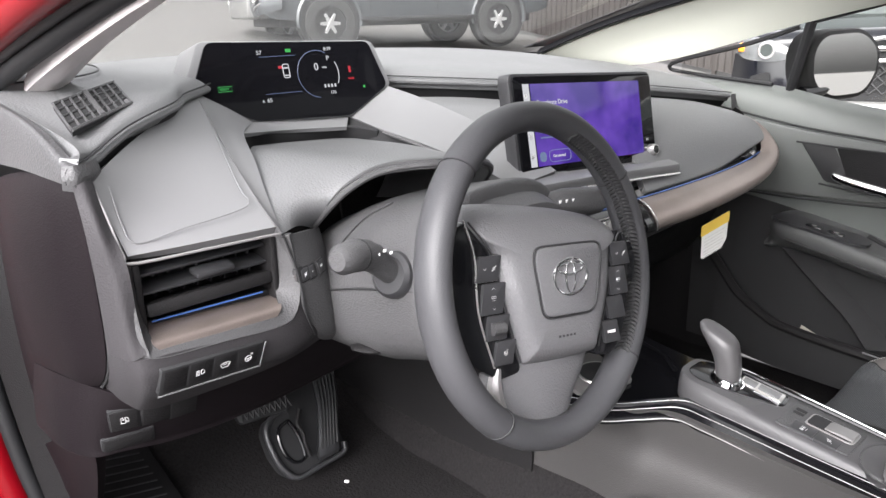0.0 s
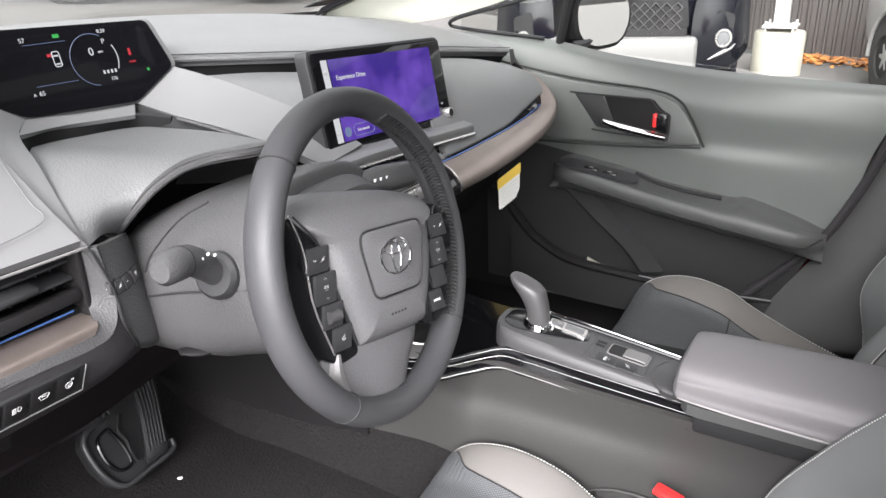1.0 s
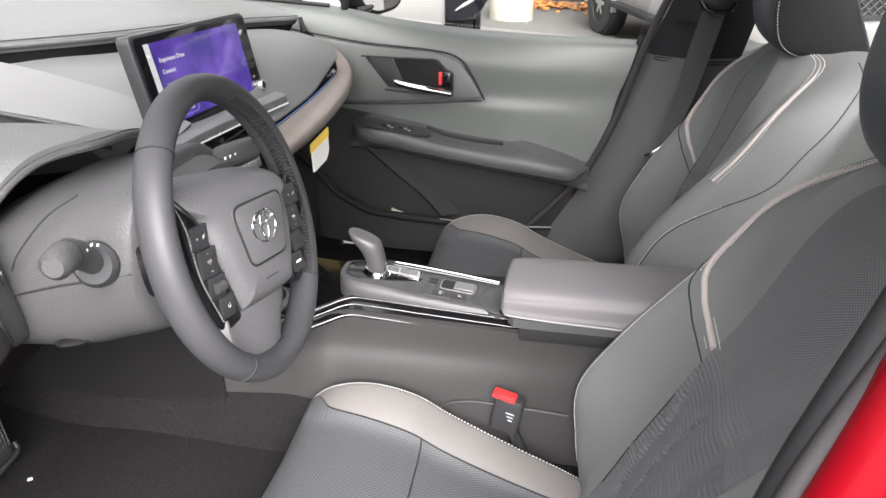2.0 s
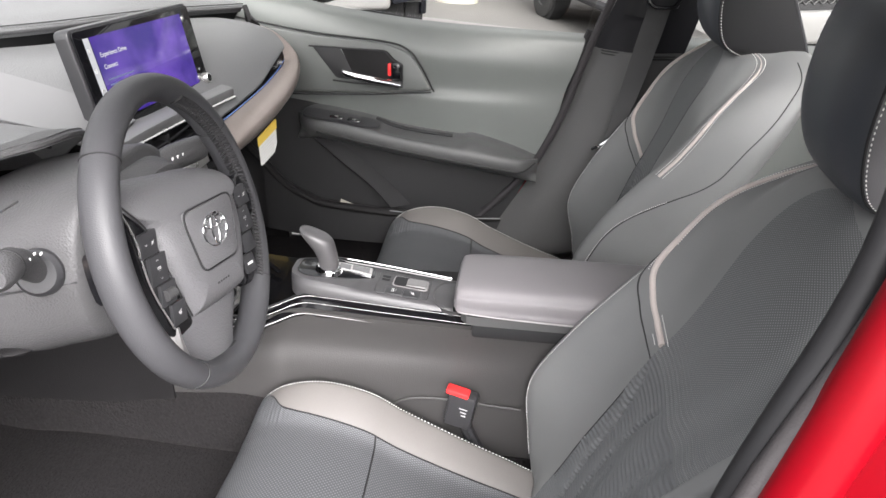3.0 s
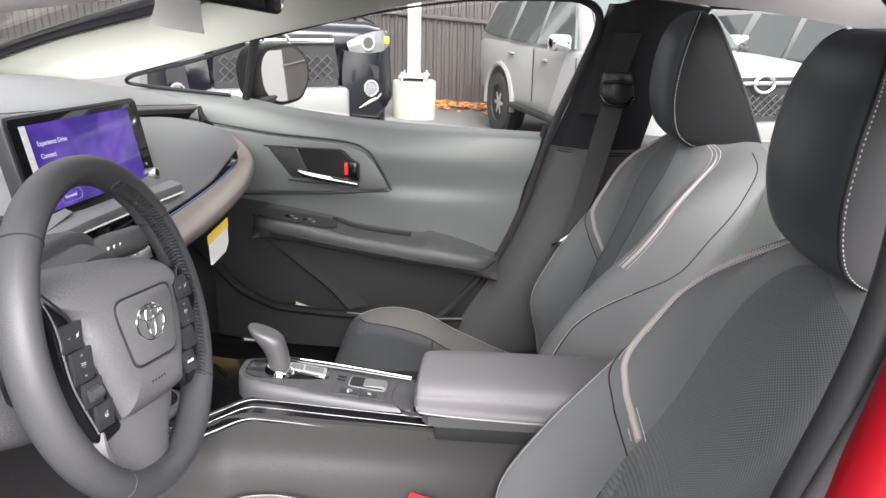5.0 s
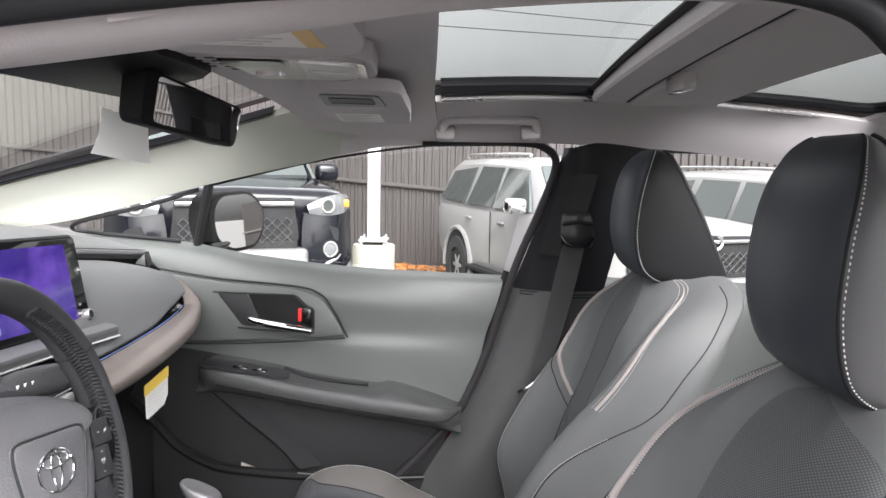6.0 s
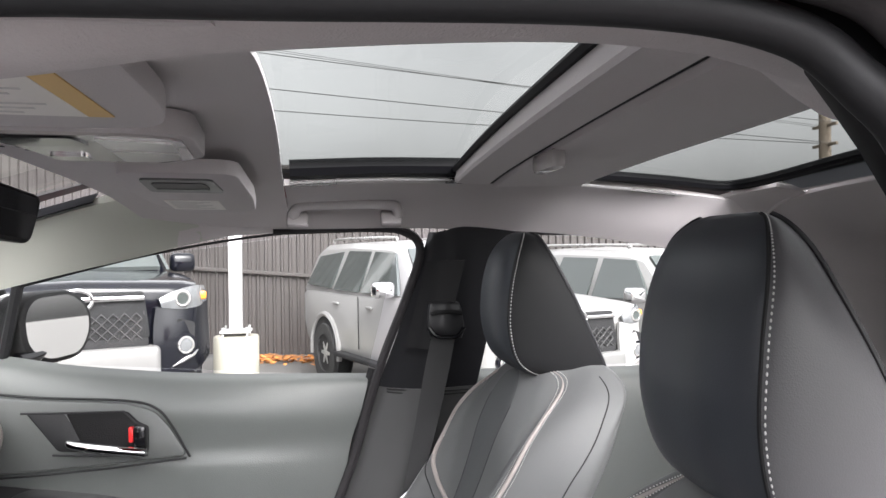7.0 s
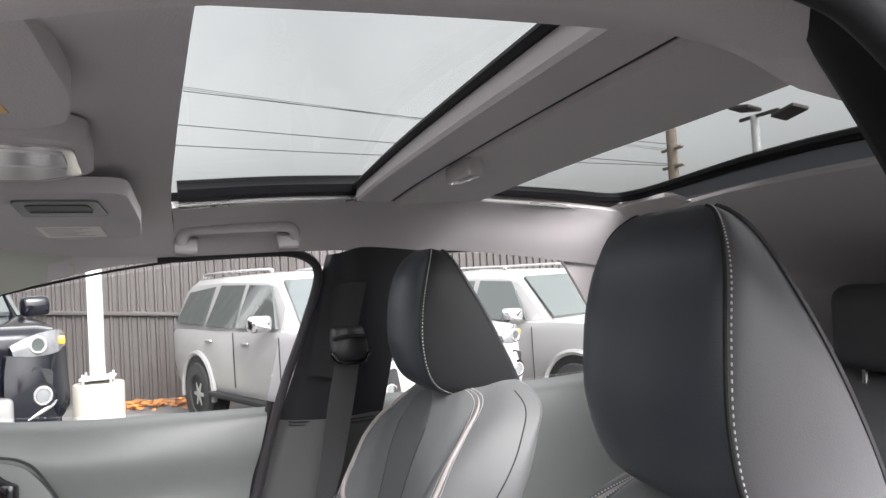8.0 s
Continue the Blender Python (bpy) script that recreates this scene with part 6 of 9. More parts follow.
for k in range(3):
    part("text_line", slab(rect(0.07 - 0.012 * k, 0.0022), on_screen(-0.09 - 0.006 * k, -0.002 - 0.008 * k, 0.0008), SU, SV, 0.0004), M["glow_blue"], ts)
part("search_button", slab(rect(0.015, 0.015), on_screen(-0.124, -0.047, 0.0009), SU, SV, 0.0004, 0, 0.0074), M["glow_blue"], ts)
part("start_button", tube([on_screen(-0.085 + a, -0.047 + b, 0.001) for a, b in [(q.x, q.y) for q in rounded(rect(0.050, 0.018), 0.0085)]], 0.0006, 4, closed=True), M["glow_blue"], ts)
letters("Get started", 0.0062, on_screen(-0.1015, -0.0492, 0.0009), SU, SV, M["glow_white"], ts)
part("volume_knob", loft([[on_screen(0.1555 + r * math.cos(a), -0.057 + r * math.sin(a), d) for a in [2 * math.pi * i / 20 for i in range(20)]] for r, d in ((0.0095, 0.0), (0.0095, 0.009), (0.0085, 0.012))]), M["silver"], ts, "silver volume knob")
part("knob_face", loft([[on_screen(0.1555 + r * math.cos(a), -0.057 + r * math.sin(a), d) for a in [2 * math.pi * i / 20 for i in range(20)]] for r, d in ((0.0072, 0.0115), (0.0072, 0.0124))]), M["piano"], ts)
symbol("beam", on_screen(0.148, -0.038, 0.0008), SU.cross(SV), SU, SV, 0.004, ts, "glow_white")

# ---- steering wheel and column ----
WC = V(-0.374, 0.0315, 0.925)
YAWW, TILTW = radians(4.2), radians(14.4)
WU = V(math.cos(YAWW), math.sin(YAWW), 0)
WV = V(-math.sin(YAWW) * math.sin(TILTW), math.cos(YAWW) * math.sin(TILTW), math.cos(TILTW))
WN = WU.cross(WV)


def on_wheel(x, y, d=0.0):
    """A point of the wheel: x to the right, y up its plane, d towards the driver."""
    return WC + WU * x + WV * y + WN * d


sw = thing("steering_wheel", WC, "black leather steering wheel with buttons and a chrome emblem", "steering wheel")
RX, RY = 0.1840, 0.1812


def rim_point(a, p, k=1.0):
    return on_wheel(math.cos(a) * (RX + 0.0172 * k * math.cos(p)), math.sin(a) * (RY + 0.0172 * k * math.cos(p)), 0.0215 * k * math.sin(p))


rings = [[rim_point(2 * math.pi * i / 84, 2 * math.pi * k / 18) for k in range(18)] for i in range(84)]
rings.append(rings[0])
bmr = loft(rings, cap=False)
bmesh.ops.remove_doubles(bmr, verts=bmr.verts[:], dist=1e-6)
rim = part("rim", bmr, M["leather"], sw)
for a in (28, 129, 225, 310):
    q = radians(a)
    part("rim_seam", tube([rim_point(q, 2 * math.pi * k / 20, 1.012) for k in range(20)], 0.0009, 5, closed=True, up=WU * -math.sin(q) + WV * math.cos(q)), M["seam"], rim)
zig = bmesh.new()
for i in range(64):
    a = radians(-50 + 112 * i / 63)
    for s in (-1, 1):
        me_t = tube([rim_point(a + radians(0.55), math.pi * 0.85, 1.03), rim_point(a + radians(0.2), math.pi * (0.85 + 0.06 * s), 1.10), rim_point(a - radians(0.6), math.pi * (0.85 + 0.13 * s), 1.03)], 0.0024, 5, n=6)
        tmp = bpy.data.meshes.new("tmp")
        me_t.to_mesh(tmp)
        me_t.free()
        zig.from_mesh(tmp)
        bpy.data.meshes.remove(tmp)
part("rim_lacing", zig, M["seam"], rim, "black laced seam")
part("rim_groove", tube([rim_point(radians(-50 + 112 * i / 40), math.pi * 0.85, 1.0) for i in range(41)], 0.0030, 6), M["deep"], rim)

# airbag cover: its own plane, turned a little to the passenger
CC = V(-0.3755, 0.0005, 0.931)
CU, CV = V(0.9818, -0.1599, -0.1022), V(0.1323, 0.1902, 0.9728)
CN = CU.cross(CV)


def on_cover(x, y, d=0.0):
    return CC + CU * x + CV * y + CN * d


pad = [(-0.122, 0.062), (-0.105, 0.084), (-0.05, 0.084), (0.035, 0.074), (0.088, 0.060), (0.108, 0.042), (0.095, 0.035), (0.080, -0.02), (0.060, -0.088), (0.045, -0.100), (-0.045, -0.100), (-0.060, -0.088), (-0.080, -0.02), (-0.095, 0.035)]


def pad_ring(k, d, dy=0.0, lean=0.0):
    """The cover's outline drawn in by k, d deep; lean lets its upper part fall away."""
    return [on_cover(x * k, y * k + dy, d - lean * max(0.0, y)) for x, y in pad]


part("airbag_cover", loft([pad_ring(0.84, -0.100, -0.008), pad_ring(0.92, -0.082, -0.004), pad_ring(0.99, -0.052, -0.001, 0.25), pad_ring(0.985, -0.032, 0.0, 0.30), pad_ring(0.94, -0.018, 0.0, 0.28), pad_ring(0.80, -0.006, 0.0, 0.22), pad_ring(0.55, -0.0015, 0.0, 0.12), pad_ring(0.2, -0.001)], 70, 34), M["airbag"], sw, "grained black airbag cover")
plate = [(-0.045, 0.035), (0.045, 0.035), (0.049, 0.022), (0.037, -0.043), (-0.037, -0.043), (-0.049, 0.022)]
emb = part("emblem_plate", slab(plate, on_cover(0, 0, 0.0012), CU, CV, 0.010, 0.002, 0.012), M["airbag"], sw, "raised emblem plate")
part("emblem_groove", tube([on_cover(q.x, q.y, -0.0005) for q in rounded([(x * 1.035, y * 1.035) for x, y in plate], 0.013)], 0.0014, 5, closed=True, up=CN), M["seam"], sw)


def ell(cx, cy, p, q, n=40):
    return [on_cover(cx + p * math.cos(t), cy + q * math.sin(t), 0.0024) for t in [2 * math.pi * i / n for i in range(n)]]


part("emblem", merge(tube(ell(0, 0, 0.0245, 0.0205), 0.0012, 8, closed=True, up=CN), tube(ell(0, 0.0095, 0.0180, 0.0065), 0.0009, 8, closed=True, up=CN), tube(ell(0, 0.0, 0.0070, 0.0185), 0.0009, 8, closed=True, up=CN)), M["chrome"], emb, "chrome oval emblem")
for k in range(5):
    part("airbag_mark", slab(rect(0.0035, 0.0045), on_cover(-0.014 + 0.0055 * k, -0.066, -0.0025), CU, CV, 0.0008), M["seam"], sw)
POD = [(0.128, 0.072), (0.150, 0.030), (0.146, -0.03), (0.122, -0.086), (0.088, -0.108), (0.055, -0.103), (0.075, -0.03), (0.092, 0.034)]
POD_NARROW = [(0.108, 0.046), (0.119, 0.030), (0.116, -0.03), (0.104, -0.086), (0.084, -0.106), (0.055, -0.103), (0.075, -0.03), (0.092, 0.034)]
for sx in (-1, 1):
    pod = part("switch_pod", slab([(sx * x, y) for x, y in (POD if sx < 0 else POD_NARROW)][::-sx], on_cover(0, 0, -0.021), CU, CV, 0.035, 0.003, 0.010), M["piano"], sw, "glossy black switch pod")
    if sx < 0:
        part("pod_edge", tube([on_cover(sx * x, y, -0.0190) for x, y in ((0.127, 0.070), (0.115, 0.030), (0.113, -0.03), (0.095, -0.092))], 0.0012, 6, n=20), M["silver"], sw, "bright pod edge")
    part("pod_edge", tube([on_cover(sx * x, y, -0.0185) for x, y in ((0.122, 0.068) if sx < 0 else (0.106, 0.045), (0.0945, 0.033), (0.0795, -0.022), (0.060, -0.092))], 0.0012, 6, n=20), M["deep"], sw)
    part("spoke", loft([[on_cover(sx * x, y + dy, dd) for dy, dd in ((0.024, -0.050), (0.026, -0.036), (0.0, -0.030), (-0.026, -0.036), (-0.024, -0.050))] for x, y in ((0.095, 0.0), (0.125, 0.0), (0.165 if sx < 0 else 0.138, 0.0))], 14, 8), M["piano"], sw)
    for x, y, w, h, signs in ((0.0985, 0.0165, 0.029, 0.028, (("down", -0.006, 0.0), ("dim", 0.006, 0.0))), (0.0940, -0.0160, 0.030, 0.034, (("up", 0.0, 0.011), ("down", 0.0, -0.011), ("trip", 0.0, 0.0))), (0.0895, -0.0480, 0.028, 0.027, ()), (0.0810, -0.0765, 0.026, 0.027, (("wheel", 0.0, 0.0),))):
        key = part("switch_key", slab([(-w / 2 - 0.003 * sx, h / 2), (-w / 2 + 0.003 * sx, -h / 2), (w / 2 + 0.003 * sx, -h / 2), (w / 2 - 0.003 * sx, h / 2)], on_cover(sx * x, y, -0.0165), CU, CV, 0.008, 0.001, 0.002), M["plastic_smooth"], sw)
        for kind, mx, my in signs:
            if sx < 0 or kind != "wheel":
                symbol(kind, on_cover(sx * x + mx, y + my, -0.0162), CN, CU, CV, 0.0036, key, "grey_ink")
part("roller", tube([on_cover(-0.099, -0.0485, -0.0150), on_cover(-0.083, -0.0485, -0.0150)], 0.007, 12), M["dash_side"], sw, "knurled roller")
letters("MODE", 0.0046, on_cover(0.074, -0.078, -0.0160), CU, CV, M["white"], sw)
part("lower_spoke", loft([[on_cover(xm + x * w, y, dd) for x, dd in ((-1, -0.045), (-0.95, -0.028), (0, -0.020), (0.95, -0.028), (1, -0.045), (0, -0.06))] for y, w, xm in ((-0.085, 0.070, -0.02), (-0.112, 0.070, -0.026), (-0.140, 0.058, -0.030), (-0.170, 0.048, -0.032))], 24, 12), M["airbag"], sw, "smooth grey lower spoke")
part("spoke_edge", tube([on_cover(-0.088, -0.094, -0.026), on_cover(-0.091, -0.118, -0.026), on_cover(-0.080, -0.150, -0.027)], [0.006, 0.009, 0.007], 8, n=12), M["satin"], sw, "satin silver spoke edge")
part("spoke_seam", tube([on_cover(-0.075, -0.156, -0.022), on_cover(-0.03, -0.166, -0.018), on_cover(0.012, -0.162, -0.022)], 0.0014, 5, n=12), M["seam"], sw)

col = thing("steering_column", (-0.37, 0.2, 0.88), "textured grey shrouded steering column with two switch stalks", "steering column")


def col_ring(y, zt, zb, w, dx=0.0):
    """A rounded box section of the shroud, wider below its shoulders."""
    zc, h = (zt + zb) / 2, (zt - zb) / 2
    out = []
    for i in range(28):
        t = 2 * math.pi * i / 28
        cx, cz = math.cos(t), math.sin(t)
        k = (abs(cx) ** 3.2 + abs(cz) ** 3.2) ** (-1 / 3.2)
        x, z = k * cx, k * cz
        out.append((-0.372 + dx + x * w * (1.0 - 0.16 * max(0.0, z)), y, zc + z * h))
    return out


part("shroud", loft([col_ring(0.100, 1.002, 0.815, 0.108), col_ring(0.108, 1.016, 0.806, 0.124), col_ring(0.120, 1.019, 0.802, 0.132), col_ring(0.16, 1.010, 0.792, 0.140), col_ring(0.20, 1.000, 0.782, 0.148), col_ring(0.26, 0.985, 0.775, 0.152), col_ring(0.34, 0.95, 0.77, 0.150)], 56, 34), M["dash_side"], col, "textured grey shroud")
part("shroud_front", loft([col_ring(0.070, 0.998, 0.830, 0.100), col_ring(0.098, 1.006, 0.815, 0.110), col_ring(0.104, 1.004, 0.815, 0.108)], 56, 8), M["dash_side"], col, "grey front collar")
part("shroud_seam", tube([(-0.500, 0.112, 0.915), (-0.5135, 0.16, 0.908), (-0.5215, 0.20, 0.902), (-0.5255, 0.26, 0.885)], 0.0013, 6, n=16), M["deep"], col)
part("shroud_crease", tube([(-0.492, 0.165, 1.008), (-0.508, 0.20, 0.985), (-0.5235, 0.235, 0.945), (-0.526, 0.25, 0.92)], 0.0012, 6, n=16), M["deep"], col)
part("stalk_boot", tube([(-0.495, 0.152, 0.925), (-0.512, 0.148, 0.930), (-0.5165, 0.147, 0.9315)], [0.029, 0.027, 0.022], 22), M["plastic_smooth"], col)
stalk = part("stalk", tube([(-0.508, 0.150, 0.930), (-0.525, 0.148, 0.945), (-0.538, 0.146, 0.957), (-0.552, 0.143, 0.965), (-0.572, 0.137, 0.969), (-0.590, 0.131, 0.971), (-0.5965, 0.129, 0.9715)], [0.014, 0.0145, 0.0165, 0.0175, 0.0178, 0.0165, 0.011], 20), M["dash_side"], col, "grey turn-signal stalk with a twist end")
part("stalk_ring", tube([(-0.561, 0.1405, 0.967), (-0.5635, 0.1397, 0.9675)], 0.0182, 20), M["seam"], stalk)
for k in range(3):
    part("stalk_mark", box((-0.543 + 0.007 * k, 0.1282 - 0.002 * k, 0.966 + 0.0035 * (k % 2)), (0.0035, 0.0012, 0.003), 0.0003), M["white"], stalk)
wiper = part("stalk", tube([(-0.325, 0.125, 0.945), (-0.300, 0.115, 0.966), (-0.284, 0.108, 0.975), (-0.262, 0.101, 0.977), (-0.228, 0.094, 0.974), (-0.206, 0.090, 0.972), (-0.200, 0.089, 0.971)], [0.012, 0.014, 0.0175, 0.0185, 0.0185, 0.0175, 0.011], 18), M["dash_side"], col, "grey wiper stalk")
for k in range(3):
    part("stalk_mark", box((-0.282 + 0.009 * k, 0.0905 - 0.003 * k, 0.983), (0.004, 0.0016, 0.004), 0.0003), M["white"], wiper)
part("tilt_lever", tube([(-0.43, 0.245, 0.800), (-0.478, 0.222, 0.806), (-0.500, 0.212, 0.812), (-0.522, 0.220, 0.818)], [0.012, 0.018, 0.018, 0.008], 12, n=16, flat=0.35), M["plastic"], col, "black tilt lever")

# ---- pedals ----
ped = thing("accelerator_pedal", (-0.36, 0.58, 0.39), "hinged black ribbed accelerator pedal in a glossy black dish", "pedal")
PO, PU, PV = V(-0.35, 0.557, 0.43), V(1, 0, 0), V(0, 0.5, 0.87).normalized()
PN = PU.cross(PV).normalized()


def on_dish(x, y, d=0.0):
    return PO + PU * x + PV * y + PN * d


part("base", slab([(-0.074, 0.104), (-0.098, 0.099), (-0.111, 0.082), (-0.110, 0.036), (-0.100, 0.003), (-0.079, -0.018), (0.024, -0.012), (0.034, 0.005), (0.032, 0.04), (0.050, 0.14), (-0.05, 0.14)], PO - PN * 0.004, PU, PV, 0.03, 0.004, 0.008), M["leather_dark"], ped, "black moulded pedal base")
part("side_rail", tube([on_dish(x, y, 0.0) for x, y in ((-0.060, 0.106), (-0.092, 0.101), (-0.109, 0.082), (-0.108, 0.036), (-0.098, 0.005), (-0.078, -0.014), (-0.03, -0.012), (0.022, -0.007), (0.030, 0.010))], 0.0055, 10, n=40), M["plastic_smooth"], ped, "glossy rim of the pedal base")
part("inner_rim", tube(spline([on_dish(x, y, -0.003) for x, y in ((-0.066, 0.086), (-0.086, 0.076), (-0.089, 0.040), (-0.076, 0.014), (-0.054, 0.014), (-0.052, 0.05), (-0.060, 0.082))], 40, True), 0.0035, 8, closed=True), M["piano"], ped)
part("hinge_arm", tube([on_dish(-0.046, 0.012, 0.006), on_dish(-0.050, 0.035, 0.010), on_dish(-0.046, 0.055, 0.008), on_dish(-0.050, 0.075, 0.006), on_dish(-0.036, 0.098, 0.006)], 0.0040, 8, n=24), M["plastic"], ped)
pad_p = part("pad", surf([[on_dish(x0 + (x1 - x0) * k / 4, y, d + (0.0 if k in (0, 4) else 0.003)) for k in range(5)] for y, x0, x1, d in ((-0.002, -0.036, 0.006, 0.012), (0.010, -0.038, 0.006, 0.024), (0.05, -0.026, 0.016, 0.030), (0.10, -0.008, 0.036, 0.026), (0.16, 0.010, 0.060, 0.010))], 14, 20, 0.012), M["plastic_smooth"], ped, "long ribbed pedal pad")
for k in range(6):
    f = 0.12 + 0.152 * k
    part("rib", tube([on_dish(x0 + (x1 - x0) * f, y, d + 0.0035) for y, x0, x1, d in ((0.018, -0.036, 0.008, 0.025), (0.05, -0.026, 0.016, 0.030), (0.10, -0.008, 0.036, 0.026), (0.155, 0.008, 0.058, 0.011))], 0.0016, 5, n=14), M["rubber"], pad_p)
brk = thing("brake_pedal", (-0.47, 0.60, 0.52), "wide black rubber brake pedal on a steel arm", "pedal")
part("pad", slab([(-0.045, -0.022), (0.045, -0.022), (0.05, 0.022), (-0.05, 0.022)], (-0.474, 0.575, 0.572), V(0.98, -0.15, 0.02), V(0.0, 0.5, 0.86), 0.014, 0.003, 0.012), M["rubber"], brk)
for k in range(9):
    for sgn in (-1, 1):
        a = V(-0.474, 0.5742, 0.572) + V(0.98, -0.15, 0.02) * (-0.040 + 0.010 * k) + V(0.0, 0.5, 0.86) * (-0.016 * sgn)
        part("rib", tube([a, a + V(0.98, -0.15, 0.02) * 0.010 + V(0.0, 0.5, 0.86) * (0.032 * sgn)], 0.0018, 5), M["rubber"], brk)
part("arm", tube([(-0.47, 0.58, 0.55), (-0.45, 0.62, 0.62), (-0.44, 0.62, 0.75)], 0.010, 8, n=12), M["plastic_smooth"], brk)
rest = thing("foot_rest", (-0.70, 0.75, 0.40), "ribbed black rubber foot rest beside the door sill", "foot rest")
part("plate", slab([(-0.06, -0.14), (0.112, -0.14), (0.082, 0.14), (-0.05, 0.14)], (-0.705, 0.74, 0.45), V(1, 0.05, 0), V(0, 0.86, 0.5), 0.015, 0.003, 0.01), M["plastic"], rest)
for k in range(16):
    part("rib", tube([V(-0.758, 0.63, 0.388) + V(0, 0.86, 0.5) * (0.016 * k), V(-0.612 - 0.0015 * k, 0.635, 0.388) + V(0, 0.86, 0.5) * (0.016 * k - 0.030)], 0.0016, 4), M["plastic_smooth"], rest)
bit = solo("litter_scrap", box((-0.337, 0.535, 0.372), (0.0055, 0.009, 0.004), 0.0015, Euler((0, 0, 0.6)).to_matrix()), M["paper"], "small pale scrap on the carpet", "litter")

# ---- centre console ----
con = thing("centre_console", (-0.05, -0.2, 0.37), "low black centre console with glossy trim and shifter panel", "console")
part("left_wall", surf([[(-0.165, 0.90, 0.74), (-0.160, 0.42, 0.70), (-0.175, 0.20, 0.665), (-0.178, 0.05, 0.662), (-0.152, -0.01, 0.670), (-0.150, -0.15, 0.664), (-0.152, -0.30, 0.662), (-0.153, -0.50, 0.664), (-0.153, -0.80, 0.66)],
                        [(-0.165, 0.90, 0.62), (-0.150, 0.42, 0.63), (-0.160, 0.20, 0.615), (-0.160, 0.05, 0.608), (-0.146, -0.01, 0.608), (-0.145, -0.15, 0.607), (-0.146, -0.29, 0.608), (-0.149, -0.50, 0.62), (-0.15, -0.80, 0.62)],
                        [(-0.18, 0.90, 0.58), (-0.160, 0.42, 0.56), (-0.165, 0.20, 0.555), (-0.166, 0.05, 0.555), (-0.160, -0.01, 0.555), (-0.158, -0.15, 0.553), (-0.154, -0.29, 0.55), (-0.150, -0.50, 0.55), (-0.15, -0.80, 0.55)],
                        [(-0.19, 0.90, 0.45), (-0.165, 0.42, 0.443), (-0.168, 0.20, 0.475), (-0.168, 0.05, 0.483), (-0.166, -0.01, 0.44), (-0.165, -0.15, 0.40), (-0.16, -0.30, 0.39), (-0.16, -0.50, 0.39), (-0.16, -0.80, 0.39)]], 60, 30, -0.01), M["console_wall"], con, "textured grey side wall")
part("tunnel_carpet", surf([[(-0.187, 0.90, 0.46), (-0.166, 0.42, 0.455), (-0.169, 0.20, 0.485), (-0.169, 0.05, 0.49), (-0.168, -0.15, 0.42), (-0.163, -0.80, 0.40)], [(-0.21, 0.90, 0.36), (-0.19, 0.42, 0.36), (-0.19, 0.20, 0.362), (-0.19, 0.05, 0.362), (-0.19, -0.15, 0.362), (-0.18, -0.80, 0.362)]], 30, 6, 0.008), M["carpet"], con, "black carpet on the tunnel flank")
part("footwell_trim", surf([[(-0.173, 0.90, 0.735), (-0.167, 0.42, 0.698), (-0.176, 0.28, 0.681), (-0.179, 0.22, 0.667)], [(-0.173, 0.90, 0.62), (-0.158, 0.42, 0.63), (-0.164, 0.28, 0.621), (-0.166, 0.22, 0.616)],
                            [(-0.188, 0.90, 0.58), (-0.168, 0.42, 0.56), (-0.171, 0.28, 0.557), (-0.172, 0.22, 0.555)], [(-0.198, 0.90, 0.45), (-0.173, 0.42, 0.443), (-0.174, 0.28, 0.463), (-0.175, 0.22, 0.472)]], 20, 16, -0.003), M["plastic"], con, "black trim in the footwell")
part("wall_crease", tube([(-0.1655, -0.175, 0.500), (-0.1640, -0.20, 0.515), (-0.1625, -0.24, 0.522), (-0.1615, -0.30, 0.520), (-0.1610, -0.40, 0.514)], 0.0022, 6, n=24), M["console_wall"], con)
part("right_wall", box((0.055, -0.2, 0.50), (0.02, 1.2, 0.29), 0.006), M["plastic"], con)
part("top_deck", surf([[(-0.130, 0.03, 0.640), (-0.06, 0.03, 0.640), (0.06, 0.03, 0.645)], [(-0.130, -0.15, 0.640), (-0.06, -0.15, 0.645), (0.06, -0.15, 0.645)], [(-0.140, -0.32, 0.645), (-0.06, -0.32, 0.655), (0.06, -0.32, 0.65)], [(-0.145, -0.80, 0.66), (-0.06, -0.80, 0.66), (0.06, -0.80, 0.66)]], 10, 16, -0.01), M["plastic"], con)
# glossy band that runs along the wall and turns out towards the dashboard
BAND = [(0.0, 0.145, 0.655), (0.0, 0.07, 0.662), (0.0, 0.022, 0.673), (0.0, -0.018, 0.681), (0.0, -0.06, 0.680), (0.0, -0.15, 0.674), (0.0, -0.24, 0.669), (0.0, -0.303, 0.666)]
BAND_X = (-0.200, -0.176, -0.148, -0.124, -0.121, -0.120, -0.120, -0.121)
def band(dx, dz):
    return [(x + dx, y, z + dz) for (_, y, z), x in zip(BAND, BAND_X)]


part("side_trim", surf([band(0.004, 0.004), band(-0.006, 0.0), band(-0.014, -0.006), band(-0.024, -0.014), band(-0.029, -0.016)], 60, 12, 0.006), M["piano"], con, "glossy black trim band")
part("trim_line", tube(band(-0.003, 0.0025), 0.0005, 6, n=60), M["satin"], con, "bright trim line")
part("trim_line", tube(band(-0.0135, -0.0045), 0.0006, 6, n=60), M["satin"], con, "bright trim line")
part("trim_line", tube(band(-0.0285, -0.0165), 0.0008, 6, n=60), M["satin"], con, "satin lower trim line")
